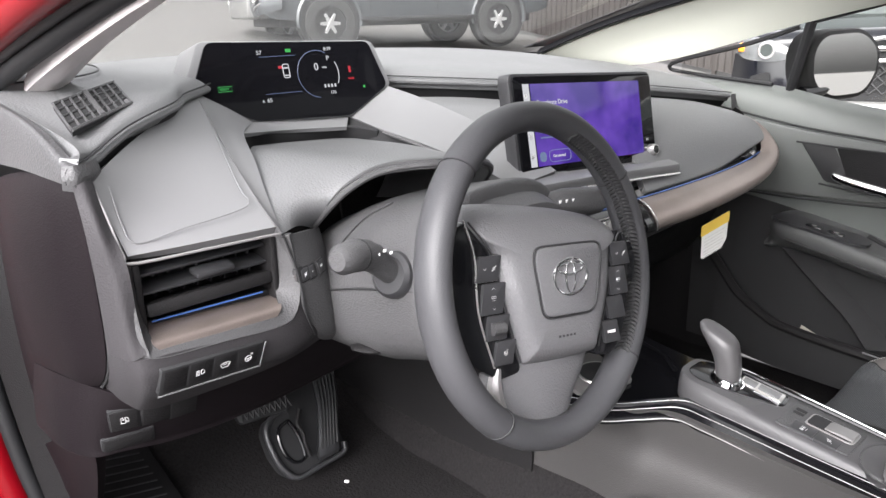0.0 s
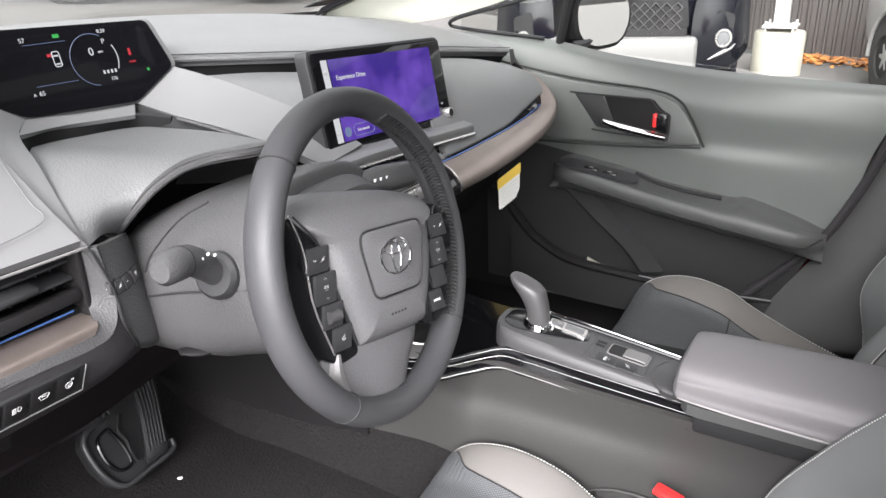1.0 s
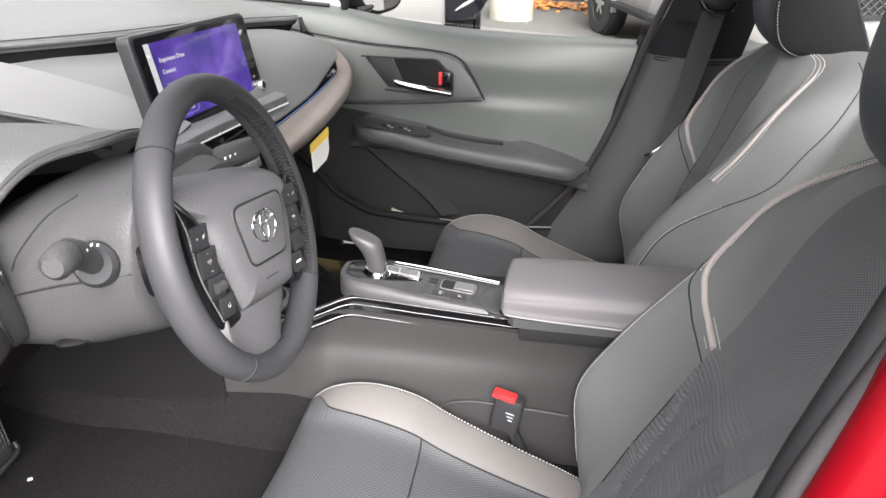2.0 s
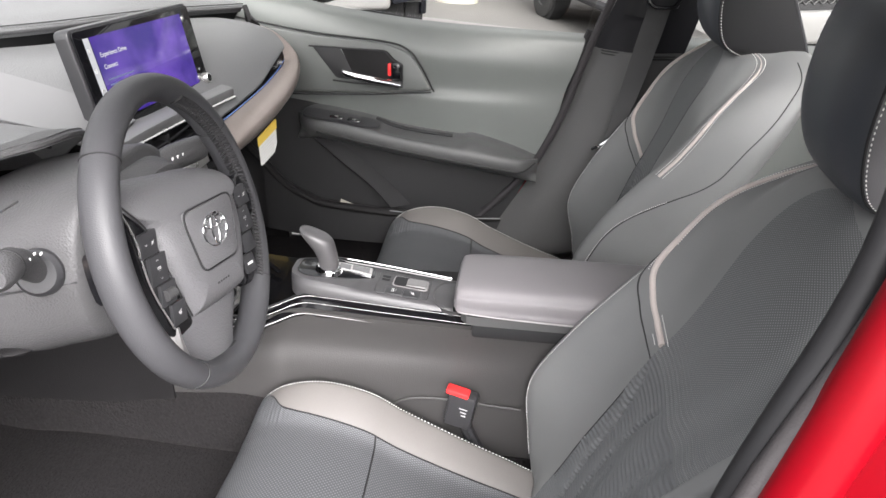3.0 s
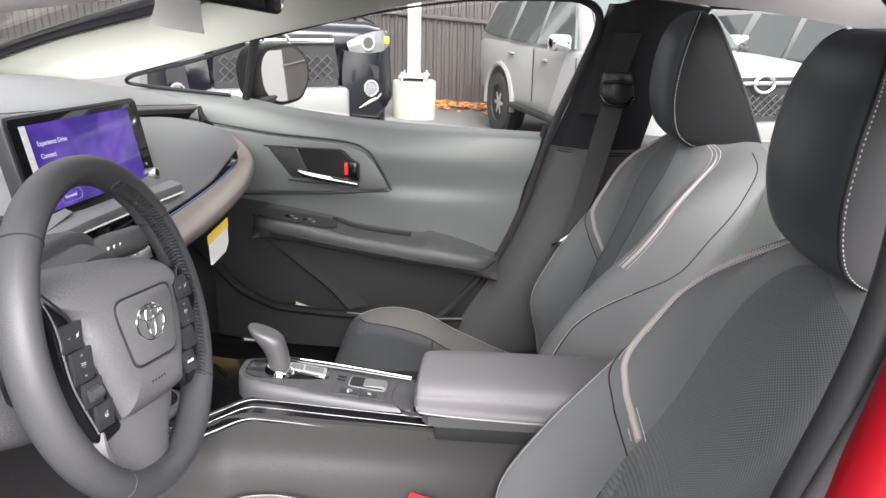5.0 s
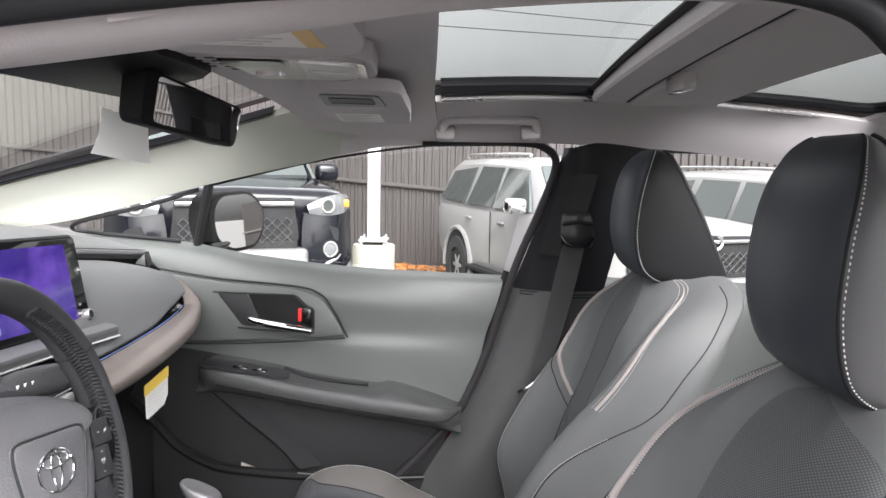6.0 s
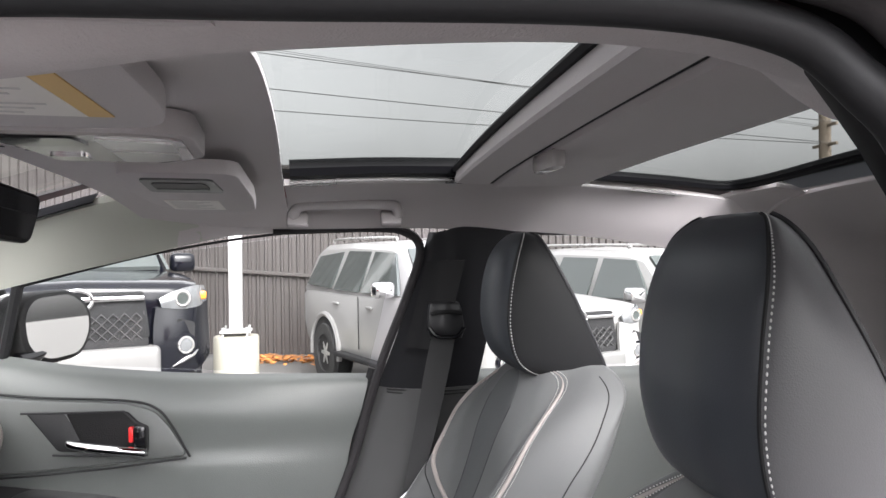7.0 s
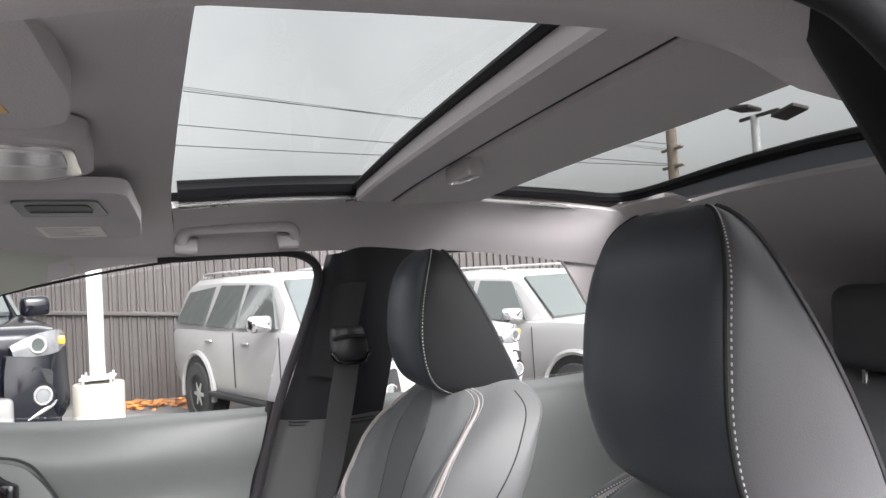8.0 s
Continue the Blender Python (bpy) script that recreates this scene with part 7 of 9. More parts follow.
part("trim_end", loft([[(-0.121 + dx * k, -0.303 - d, 0.666 + dz * k - 0.006 * (1 - k)) for dx, dz in ((0.0, 0.004), (-0.012, -0.002), (-0.028, -0.014), (-0.026, -0.020), (0.0, -0.012))] for d, k in ((0.0, 1.0), (0.006, 0.9), (0.010, 0.5))], 20, 8), M["piano"], con)
# shifter panel, falling a little towards the armrest
SLOPE = V(0, -1, -0.12).normalized()
def deck(x, y, d=0.0):
    """A point on the shifter panel, d above it."""
    return V(x, y, 0.7065 + 0.12 * (y + 0.05) + d)


def deck_slab(name, outline, depth, mtl, lab="", r=0.004, d=0.0, bevel=0.0008, parent=con):
    return part(name, slab(outline, deck(0, 0, d), (1, 0, 0), -SLOPE, depth, bevel, r), mtl, parent, lab)


sp = part("shift_panel", loft([[deck(xm + dx * w, y, dz) for dx, dz in ((-1.02, -0.034), (-1.0, -0.018), (-0.93, -0.007), (-0.78, -0.001), (0.0, 0.0), (0.80, 0.0), (0.95, -0.003), (1.0, -0.012), (1.0, -0.034))]
                               for y, xm, w in ((0.010, -0.072, 0.018), (0.006, -0.073, 0.030), (-0.006, -0.074, 0.040), (-0.03, -0.074, 0.046), (-0.10, -0.073, 0.048), (-0.20, -0.072, 0.049), (-0.275, -0.071, 0.050))], 0, 30), M["console_top"], con, "satin grey shifter panel")
part("panel_edge", tube([deck(-0.027, -0.035, 0.002), deck(-0.024, -0.10, 0.0025), deck(-0.024, -0.18, 0.0025), deck(-0.025, -0.262, 0.0015)], 0.0016, 8, n=20), M["chrome"], con, "bright panel edge")
part("panel_edge", tube([deck(-0.034, -0.035, 0.0008), deck(-0.031, -0.15, 0.0008), deck(-0.031, -0.262, 0.0008)], 0.0022, 6, n=20), M["piano"], con)
deck_slab("gate", [(-0.100, -0.020), (-0.090, 0.001), (-0.050, 0.001), (-0.036, -0.030), (-0.038, -0.128), (-0.070, -0.134), (-0.092, -0.075)], 0.006, M["piano"], "glossy shifter gate", 0.010, 0.0012)
gate = deck_slab("gate_plate", [(-0.062, -0.066), (-0.041, -0.062), (-0.042, -0.124), (-0.066, -0.127)], 0.004, M["silver"], "silver gear marking plate", 0.003, 0.0034)
for y0, y1 in ((-0.068, -0.088), (-0.091, -0.122)):
    deck_slab("gate_mark", [(-0.060, y0), (-0.045, y0 + 0.002), (-0.046, y1 + 0.002), (-0.062, y1)], 0.001, M["dash_smooth"], "", 0.002, 0.0042, 0.0, gate)
deck_slab("gate_key", [(-0.070, -0.090), (-0.066, -0.090), (-0.068, -0.126), (-0.073, -0.127)], 0.003, M["chrome"], "bright gate edge", 0.001, 0.003)
deck_slab("switch_panel", [(-0.112, -0.140), (-0.040, -0.140), (-0.040, -0.232), (-0.108, -0.232)], 0.002, M["dash_side"], "switch panel behind the shifter", 0.006, 0.0010)
for x0 in (-0.072, -0.062):
    deck_slab("slot", [(x0, -0.146), (x0 + 0.006, -0.146), (x0 + 0.006, -0.160), (x0, -0.160)], 0.002, M["deep"], "", 0.001, 0.0018, 0.0)
deck_slab("brake_frame", [(-0.084, -0.166), (-0.050, -0.166), (-0.050, -0.228), (-0.084, -0.228)], 0.003, M["satin"], "thin bright switch frame", 0.007, 0.0018)
deck_slab("brake_well", [(-0.0815, -0.1685), (-0.0525, -0.1685), (-0.0525, -0.2255), (-0.0815, -0.2255)], 0.003, M["deep"], "", 0.006, 0.0024, 0.0)
part("brake_key", loft([[deck(-0.067 + sx * 0.0125, y, dz) for sx, dz in ((-1, 0.0), (-0.9, h), (0.9, h), (1, 0.0))] for y, h in ((-0.186, 0.001), (-0.192, 0.004), (-0.215, 0.0055), (-0.224, 0.005))]), M["silver_grey"], con, "grey parking brake switch")
for k in range(2):
    y0 = -0.158 - 0.031 * k
    key = deck_slab("drive_key", [(-0.111, y0), (-0.088, y0), (-0.088, y0 - 0.029), (-0.110, y0 - 0.029)], 0.004, M["plastic_smooth"], "", 0.002, 0.0022)
    symbol(("trip", "dim")[k], deck(-0.0995, y0 - 0.0145, 0.0025), V(0, 0, 1), V(1, 0, 0), V(0, 1, 0), 0.0055, key)
part("tray_cup", loft([[deck(-0.082 + 0.046 * k * math.cos(a), -0.272 + 0.034 * k * math.sin(a), z) for a in [2 * math.pi * i / 28 for i in range(28)]] for k, z in ((1.06, 0.0012), (1.0, 0.0008), (0.94, -0.004), (0.86, -0.03), (0.80, -0.032), (0.01, -0.033))], cap=False), M["console_top"], con, "small open tray")
# cup holder deck: a pale plate with one well, glossy black beyond
front = part("front_deck", surf([[(-0.195, 0.20, 0.668), (-0.10, 0.21, 0.668), (0.06, 0.20, 0.668)], [(-0.190, 0.10, 0.655), (-0.10, 0.10, 0.655), (0.06, 0.10, 0.655)], [(-0.130, -0.01, 0.655), (-0.06, 0.0, 0.655), (0.05, -0.02, 0.655)]], 16, 12, 0.01), M["piano"], con, "glossy black cup holder deck")
part("cup_plate", slab([(-0.068, -0.045), (0.035, -0.060), (0.060, 0.052), (-0.055, 0.052)], (-0.120, 0.150, 0.6675), (1, 0, 0), (0, 1, 0.10), 0.006, 0.0015, 0.012), M["silver_grey"], front, "pale satin cup holder plate")
part("plate_joint", tube([(-0.175, 0.183, 0.6720), (-0.068, 0.186, 0.6722)], 0.0010, 5), M["deep"], front)
part("cup_rim", tube([(-0.118 + 0.034 * math.cos(a), 0.135 + 0.030 * math.sin(a), 0.6675 + 0.003 * math.sin(a)) for a in [2 * math.pi * i / 28 for i in range(28)]], 0.0022, 6, closed=True), M["silver"], front, "bright cup rim")
# no hollow here: a flat black disc paints the well's inner shade
part("cup_well", loft([[(-0.118 + 0.033 * k * math.cos(a), 0.135 + 0.029 * k * math.sin(a), z + 0.003 * math.sin(a)) for a in [2 * math.pi * i / 28 for i in range(28)]] for k, z in ((1.0, 0.6675), (1.0, 0.6690), (0.98, 0.6692), (0.01, 0.6692))]), M["deep"], front, "black disc for the shaded cup well")
part("cup_ledge", tube([(-0.02, 0.185, 0.675), (0.015, 0.150, 0.672), (0.010, 0.100, 0.668), (-0.018, 0.060, 0.664)], 0.0042, 8, n=24), M["piano"], front, "glossy rim of the second cup well")
# chrome thread drawn as the reflected streak along the glossy rim
part("cup_ledge", tube([(-0.02, 0.183, 0.680), (0.012, 0.150, 0.677), (0.008, 0.105, 0.673)], 0.0012, 6, n=24), M["chrome"], front)
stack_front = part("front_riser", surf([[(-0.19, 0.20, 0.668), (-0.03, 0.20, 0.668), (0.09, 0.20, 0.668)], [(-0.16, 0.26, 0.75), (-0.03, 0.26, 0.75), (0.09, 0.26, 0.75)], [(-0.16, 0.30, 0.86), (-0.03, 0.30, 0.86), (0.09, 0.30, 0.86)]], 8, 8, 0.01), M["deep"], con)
sh = thing("gear_selector", (-0.075, -0.05, 0.70), "short black leather gear selector on a chrome collar", "gear lever")
part("collar", loft([[deck(-0.074 + w * math.cos(a), -0.052 + w * 1.15 * math.sin(a), z) for a in [2 * math.pi * i / 20 for i in range(20)]] for w, z in ((0.021, 0.001), (0.020, 0.006), (0.0165, 0.012), (0.014, 0.013))]), M["chrome"], sh, "chrome collar")
def knob_ring(y, z, hy, hx, lean):
    """A section of the knob: hy deep, hx wide, tipped forward by lean."""
    out = []
    for i in range(20):
        a = 2 * math.pi * i / 20
        c, q = math.cos(a), math.sin(a)
        k = (abs(c) ** 2.6 + abs(q) ** 2.6) ** (-1 / 2.6)
        out.append((-0.077 + hx * k * c, y + hy * k * q, z + lean * hy * k * q))
    return out


part("knob", loft([knob_ring(-0.054, 0.714, 0.015, 0.014, 0.0), knob_ring(-0.054, 0.722, 0.0165, 0.0155, 0.0), knob_ring(-0.052, 0.738, 0.0175, 0.0165, 0.1), knob_ring(-0.047, 0.752, 0.0205, 0.0180, 0.25), knob_ring(-0.040, 0.764, 0.0260, 0.0190, 0.40), knob_ring(-0.036, 0.774, 0.0285, 0.0185, 0.42), knob_ring(-0.035, 0.780, 0.0260, 0.0160, 0.40), knob_ring(-0.035, 0.783, 0.0190, 0.0110, 0.36)], 0, 30), M["knob_leather"], sh, "smooth black knob")
arm = thing("armrest", (-0.07, -0.55, 0.68), "padded black leather armrest lid on the console", "armrest")
def arm_ring(y, w, top, low):
    return [(-0.085 + x * w, y, z) for x, z in ((-0.97, low), (-1.02, low + 0.012), (-1.02, (low + top) / 2 + 0.004), (-0.95, top - 0.012), (-0.74, top), (0.0, top + 0.004), (0.74, top), (0.95, top - 0.012), (1.02, (low + top) / 2), (0.97, low), (0, low))]


part("lid", loft([arm_ring(-0.279, 0.054, 0.718, 0.702), arm_ring(-0.282, 0.062, 0.730, 0.698), arm_ring(-0.298, 0.070, 0.738, 0.696), arm_ring(-0.40, 0.073, 0.740, 0.693), arm_ring(-0.65, 0.073, 0.740, 0.690), arm_ring(-0.78, 0.070, 0.740, 0.69)], 44, 30), M["arm_leather"], arm)
part("lid_line", tube([(-0.112, -0.284, 0.700), (-0.150, -0.289, 0.6985), (-0.1585, -0.305, 0.697), (-0.1605, -0.45, 0.692), (-0.1605, -0.75, 0.688)], 0.0016, 6, n=40), M["satin"], arm, "thin pale seam under the lid")
part("lid_base", loft([[(-0.085 + x * 0.0745 * k, y, z) for x, z in ((-1, 0.676), (-1, 0.692), (1, 0.692), (1, 0.676))] for y, k in ((-0.292, 0.80), (-0.302, 0.97), (-0.32, 1.0), (-0.78, 1.0))]), M["arm_dark"], arm, "dark lower rim of the lid")
part("box", box((-0.085, -0.55, 0.664), (0.142, 0.48, 0.030), 0.006), M["deep"], arm, "dark storage box")


# ---- passenger door ----
door = thing("door_1", (0.68, 0.0, 0.4), "closed passenger door with grey soft upper panel and dark lower panel", "car door", kind="structure")
part("upper_skin", surf([[(0.715, 0.62, 1.050), (0.712, 0.30, 1.040), (0.705, 0.10, 1.010), (0.700, -0.15, 0.986), (0.697, -0.49, 0.974)],
                         [(0.690, 0.62, 1.035), (0.680, 0.30, 1.018), (0.672, 0.10, 0.990), (0.666, -0.15, 0.968), (0.672, -0.49, 0.955)],
                         [(0.685, 0.62, 0.98), (0.664, 0.30, 0.96), (0.648, 0.10, 0.940), (0.640, -0.15, 0.915), (0.661, -0.475, 0.90)],
                         [(0.690, 0.62, 0.90), (0.674, 0.30, 0.87), (0.664, 0.10, 0.850), (0.660, -0.15, 0.838), (0.664, -0.455, 0.84)],
                         [(0.690, 0.62, 0.87), (0.674, 0.30, 0.84), (0.660, 0.10, 0.820), (0.652, -0.15, 0.805), (0.663, -0.445, 0.79)],
                         [(0.69, 0.62, 0.84), (0.672, 0.30, 0.81), (0.662, 0.10, 0.785), (0.658, -0.15, 0.76), (0.66, -0.435, 0.74)],
                         [(0.70, 0.62, 0.78), (0.68, 0.30, 0.75), (0.675, 0.10, 0.72), (0.67, -0.15, 0.70), (0.66, -0.41, 0.67)]], 40, 36, -0.02), M["door"], door, "soft grey upper panel")
DN = V(-1, 0, 0.02)


def door_plate(name, outline, x, depth, mtl, parent, lab="", r=0.008, bevel=0.002):
    """A plate on the door, its outline given as (y, z); its face is turned to the cabin."""
    return part(name, slab([(-y, z) for y, z in outline], (x, 0, 0), (0, -1, 0), (0.02, 0, 1), depth, bevel, r), mtl, parent, lab)


# surround shares the door's grey; its darker tone is painted shading
hb = door_plate("handle_panel", [(0.42, 0.993), (0.30, 0.973), (0.16, 0.955), (-0.01, 0.942), (-0.065, 0.925), (-0.095, 0.89), (-0.128, 0.833), (0.05, 0.820), (0.25, 0.812), (0.42, 0.815)], 0.616, 0.04, M["door_shaded"], door, "door-grey handle surround, darkened for shading", 0.015, 0.006)
door_plate("cup_recess", [(0.175, 0.932), (0.105, 0.930), (0.065, 0.868), (0.075, 0.850), (0.115, 0.853)], 0.6145, 0.004, M["door_dark"], hb, "grip recess")
part("recess_rim", tube([(0.6138 + 0.02 * z - 0.0185, y, z) for y, z in ((0.175, 0.934), (0.105, 0.932), (-0.012, 0.930), (-0.035, 0.907), (-0.057, 0.896), (-0.057, 0.843), (0.07, 0.848), (0.118, 0.852))], 0.0022, 6, n=0), M["seam"], hb)
door_plate("lever_recess", [(0.10, 0.928), (-0.015, 0.926), (-0.035, 0.905), (-0.055, 0.895), (-0.055, 0.845), (0.07, 0.862)], 0.6138, 0.004, M["plastic"], hb, "lever recess", 0.006)
part("lever", tube([(0.628, 0.095, 0.874), (0.620, 0.085, 0.868), (0.617, 0.03, 0.858), (0.617, -0.052, 0.846)], [0.006, 0.009, 0.011, 0.010], 12, n=14), M["chrome"], hb, "chrome door lever")
part("lock_flag", box((0.625, -0.0235, 0.882), (0.012, 0.009, 0.030), 0.002), M["red_plastic"], hb, "red lock flag")
part("lock_knob", box((0.623, -0.0405, 0.880), (0.018, 0.024, 0.042), 0.005), M["piano"], hb, "glossy black lock button")
part("lower_line", tube([(0.645, 0.42, 0.806), (0.634, 0.25, 0.806), (0.631, 0.05, 0.814), (0.632, -0.126, 0.828)], 0.0022, 6, n=20), M["seam"], door)
part("upper_line", tube([(0.650, 0.42, 0.997), (0.642, 0.30, 0.979), (0.638, 0.16, 0.960), (0.636, -0.01, 0.947), (0.637, -0.068, 0.929), (0.636, -0.099, 0.891), (0.636, -0.132, 0.829)], 0.0025, 6, n=40), M["seam"], door)
part("lower_skin", surf([[(0.675, 0.42, 0.80), (0.668, 0.22, 0.78), (0.665, 0.0, 0.74), (0.66, -0.2, 0.70), (0.658, -0.41, 0.67)],
                         [(0.668, 0.42, 0.70), (0.662, 0.22, 0.68), (0.660, 0.0, 0.65), (0.655, -0.2, 0.62), (0.652, -0.37, 0.60)],
                         [(0.668, 0.42, 0.56), (0.66, 0.22, 0.54), (0.655, 0.0, 0.53), (0.650, -0.2, 0.52), (0.648, -0.33, 0.51)],
                         [(0.67, 0.42, 0.40), (0.665, 0.22, 0.40), (0.66, 0.0, 0.40), (0.655, -0.2, 0.40), (0.65, -0.26, 0.40)]], 30, 20, -0.02), M["door_dark"], door, "dark lower panel")
part("armrest", loft([[(x, y, z) for x, z in ((0.680, zt + 0.004), (0.645, zt), (xi + 0.030, zt - 0.002), (xi + 0.006, zi + 0.020), (xi, zi), (xi + 0.010, zi - 0.020), (0.62, zi - 0.040), (0.680, zi - 0.05))]
                      for y, zt, zi, xi in ((0.222, 0.744, 0.735, 0.642), (0.205, 0.756, 0.735, 0.608), (0.168, 0.764, 0.738, 0.582), (0.08, 0.753, 0.727, 0.573), (0.02, 0.742, 0.716, 0.572), (-0.05, 0.724, 0.704, 0.572), (-0.19, 0.709, 0.683, 0.573), (-0.23, 0.714, 0.679, 0.573), (-0.30, 0.697, 0.668, 0.575), (-0.36, 0.678, 0.658, 0.585), (-0.40, 0.662, 0.650, 0.625))], 36, 50), M["arm_dark"], door, "dark padded armrest")
part("armrest_seam", tube([(0.5775, 0.16, 0.727), (0.5715, 0.08, 0.716), (0.5715, -0.05, 0.694), (0.5725, -0.19, 0.673), (0.5745, -0.30, 0.658), (0.585, -0.36, 0.650), (0.615, -0.395, 0.665)], 0.0018, 6, n=40), M["seam"], door)
part("pull_gap", tube([(0.655, 0.02, 0.746), (0.648, -0.03, 0.732), (0.646, -0.10, 0.721), (0.646, -0.18, 0.715)], 0.0045, 6, n=20), M["deep"], door, "dark pull pocket")
sb = part("switch_plate", slab([(0.20, -0.026), (0.18, -0.031), (0.03, -0.032), (0.0, -0.02), (0.0, 0.012), (0.03, 0.026), (0.17, 0.028), (0.195, 0.018)], (0.612, 0, 0.7395), (0, 1, 0.135), (1, 0, 0.06), 0.006, 0.0, 0.012), M["plastic_smooth"], door, "satin window switch plate")
for k in range(2):
    part("window_switch", box((0.606, 0.112 - 0.045 * k, 0.7575 - 0.006 * k), (0.020, 0.034, 0.010), 0.003, Euler((0.135, 0.05, 0)).to_matrix()), M["piano"], sb)
    part("switch_mark", box((0.604, 0.112 - 0.045 * k, 0.7628 - 0.006 * k), (0.005, 0.010, 0.001), 0.0003), M["silver"], sb)
part("pocket_lip", tube([(0.650, 0.42, 0.70), (0.632, 0.33, 0.620), (0.625, 0.27, 0.56), (0.618, 0.20, 0.525), (0.614, 0.15, 0.512), (0.612, 0.0, 0.502), (0.612, -0.2, 0.497), (0.622, -0.315, 0.498)], [0.011] * 7 + [0.005], 8, n=40), M["plastic"], door, "black pocket lip")
part("pocket_front", surf([[(0.630, 0.33, 0.610), (0.618, 0.18, 0.513), (0.612, -0.1, 0.495), (0.618, -0.315, 0.495)], [(0.625, 0.33, 0.42), (0.610, 0.15, 0.41), (0.605, -0.1, 0.41), (0.607, -0.28, 0.41)]], 24, 6, 0.008), M["door_dark"], door, "black pocket front")
# fold of the door panel, its shade put in as black
part("pocket_fold", surf([[(0.640, 0.20, 0.70), (0.632, 0.11, 0.628), (0.628, 0.03, 0.565), (0.624, -0.02, 0.510)], [(0.664, 0.15, 0.70), (0.660, 0.06, 0.628), (0.658, -0.02, 0.565), (0.655, -0.07, 0.510)]], 14, 6, 0.01), M["deep"], door, "moulded fold, black for its shade")
part("pocket_paper", slab([(-0.022, -0.012), (0.024, -0.012), (-0.018, 0.010)], (0.628, 0.10, 0.516), (0.2, -0.97, 0.1), (0.3, 0.1, 0.95), 0.001), M["concrete"], door, "pale folded paper corner")
part("chrome_strip", tube([(0.604, -0.02, 0.510), (0.602, -0.18, 0.504), (0.614, -0.315, 0.504)], 0.0018, 6, n=12), M["dash_smooth"], door)
ob = part("door_glass", surf([[(0.712, 0.24, 1.02), (0.708, -0.49, 0.965)], [(0.692, 0.21, 1.20), (0.674, -0.57, 1.30)]], 8, 8, 0.004), M["glass"], door, "clear side window")
ob.visible_shadow = False
ob = part("quarter_glass", surf([[(0.70, 0.51, 1.050), (0.715, 0.27, 1.033)], [(0.685, 0.50, 1.085), (0.695, 0.22, 1.165)]], 6, 6, 0.004), M["glass"], door, "clear quarter window")
ob.visible_shadow = False
part("division_bar", tube([(0.712, 0.245, 1.022), (0.700, 0.225, 1.10), (0.688, 0.205, 1.178)], 0.011, 8, n=10), M["rubber"], door, "black window post")
part("quarter_frame", tube([(0.70, 0.28, 1.040), (0.705, 0.50, 1.056), (0.695, 0.54, 1.068), (0.686, 0.50, 1.088), (0.685, 0.35, 1.125), (0.690, 0.23, 1.165)], 0.005, 6, n=24), M["rubber"], door)
part("window_channel", tube([(0.684, 0.21, 1.172), (0.672, -0.05, 1.235), (0.664, -0.3, 1.274), (0.656, -0.54, 1.284)], 0.003, 6, n=24), M["rubber"], door)

om = thing("side_mirror", (0.80, 0.15, 1.03), "red-shelled outside mirror with a black frame", "mirror")
MC = V(0.81, 0.170, 1.082)
OU, OV = V(0.90, -0.43, 0).normalized(), V(0.02, 0.05, 1.0).normalized()
mo = [(-0.105, 0.030), (-0.075, 0.074), (0.045, 0.080), (0.098, 0.040), (0.102, -0.02), (0.065, -0.074), (-0.04, -0.080), (-0.096, -0.045)]
part("shell", slab(mo, MC, OU, OV, 0.07, 0.010, 0.03), M["deep"], om, "black mirror frame")
part("mirror_glass", slab([(x * 0.86, y * 0.86) for x, y in mo], MC + OU.cross(OV).normalized() * 0.0015, OU, OV, 0.001, 0, 0.025), M["mirror"], om, "silvered mirror glass")
part("shell_back", slab([(x * 0.97, y * 0.97) for x, y in mo], MC - OU.cross(OV).normalized() * 0.06, OU, OV, 0.012, 0.0, 0.03), M["piano"], om, "dark mirror shell")
part("foot", tube([(0.72, 0.22, 1.02), (0.76, 0.20, 1.025), (0.80, 0.19, 1.035)], [0.018, 0.014, 0.012], 10, n=8), M["piano"], om)

# rear door on the far side
rd = thing("door_2", (0.68, -1.0, 0.4), "closed rear door with a grey panel and tinted window", "car door", kind="structure")
part("panel", surf([[(0.70, -0.70, 0.975), (0.70, -1.1, 0.968), (0.70, -1.5, 0.99)], [(0.66, -0.70, 0.94), (0.655, -1.1, 0.93), (0.66, -1.5, 0.95)], [(0.65, -0.68, 0.80), (0.645, -1.1, 0.79), (0.65, -1.5, 0.80)], [(0.66, -0.66, 0.45), (0.66, -1.1, 0.45), (0.66, -1.5, 0.45)]], 20, 20, -0.015), M["door"], rd)
part("handle_recess", tube([(0.645, -0.86, 0.89), (0.642, -0.97, 0.885), (0.642, -1.0, 0.86), (0.644, -0.92, 0.845)], 0.004, 6, n=20), M["dash_side"], rd)
ob = part("rear_glass", surf([[(0.71, -0.68, 0.965), (0.71, -1.34, 0.975)], [(0.67, -0.82, 1.27), (0.66, -1.20, 1.255)]], 6, 6, 0.004), M["glass"], rd, "rear side window")
ob.visible_shadow = False
part("rear_pillar", surf([[(0.650, -1.13, 1.285), (0.665, -1.24, 1.10), (0.67, -1.32, 0.90)], [(0.62, -1.55, 1.275), (0.62, -1.70, 1.10), (0.62, -1.75, 0.90)], [(0.58, -1.95, 1.175), (0.58, -2.0, 1.05), (0.58, -2.05, 0.90)]], 12, 12, 0.02), M["liner"], rd, "grey rear pillar trim")
part("window_channel", tube([(0.645, -0.84, 1.272), (0.642, -1.0, 1.268), (0.645, -1.14, 1.258)], 0.005, 6, n=16), M["rubber"], rd)

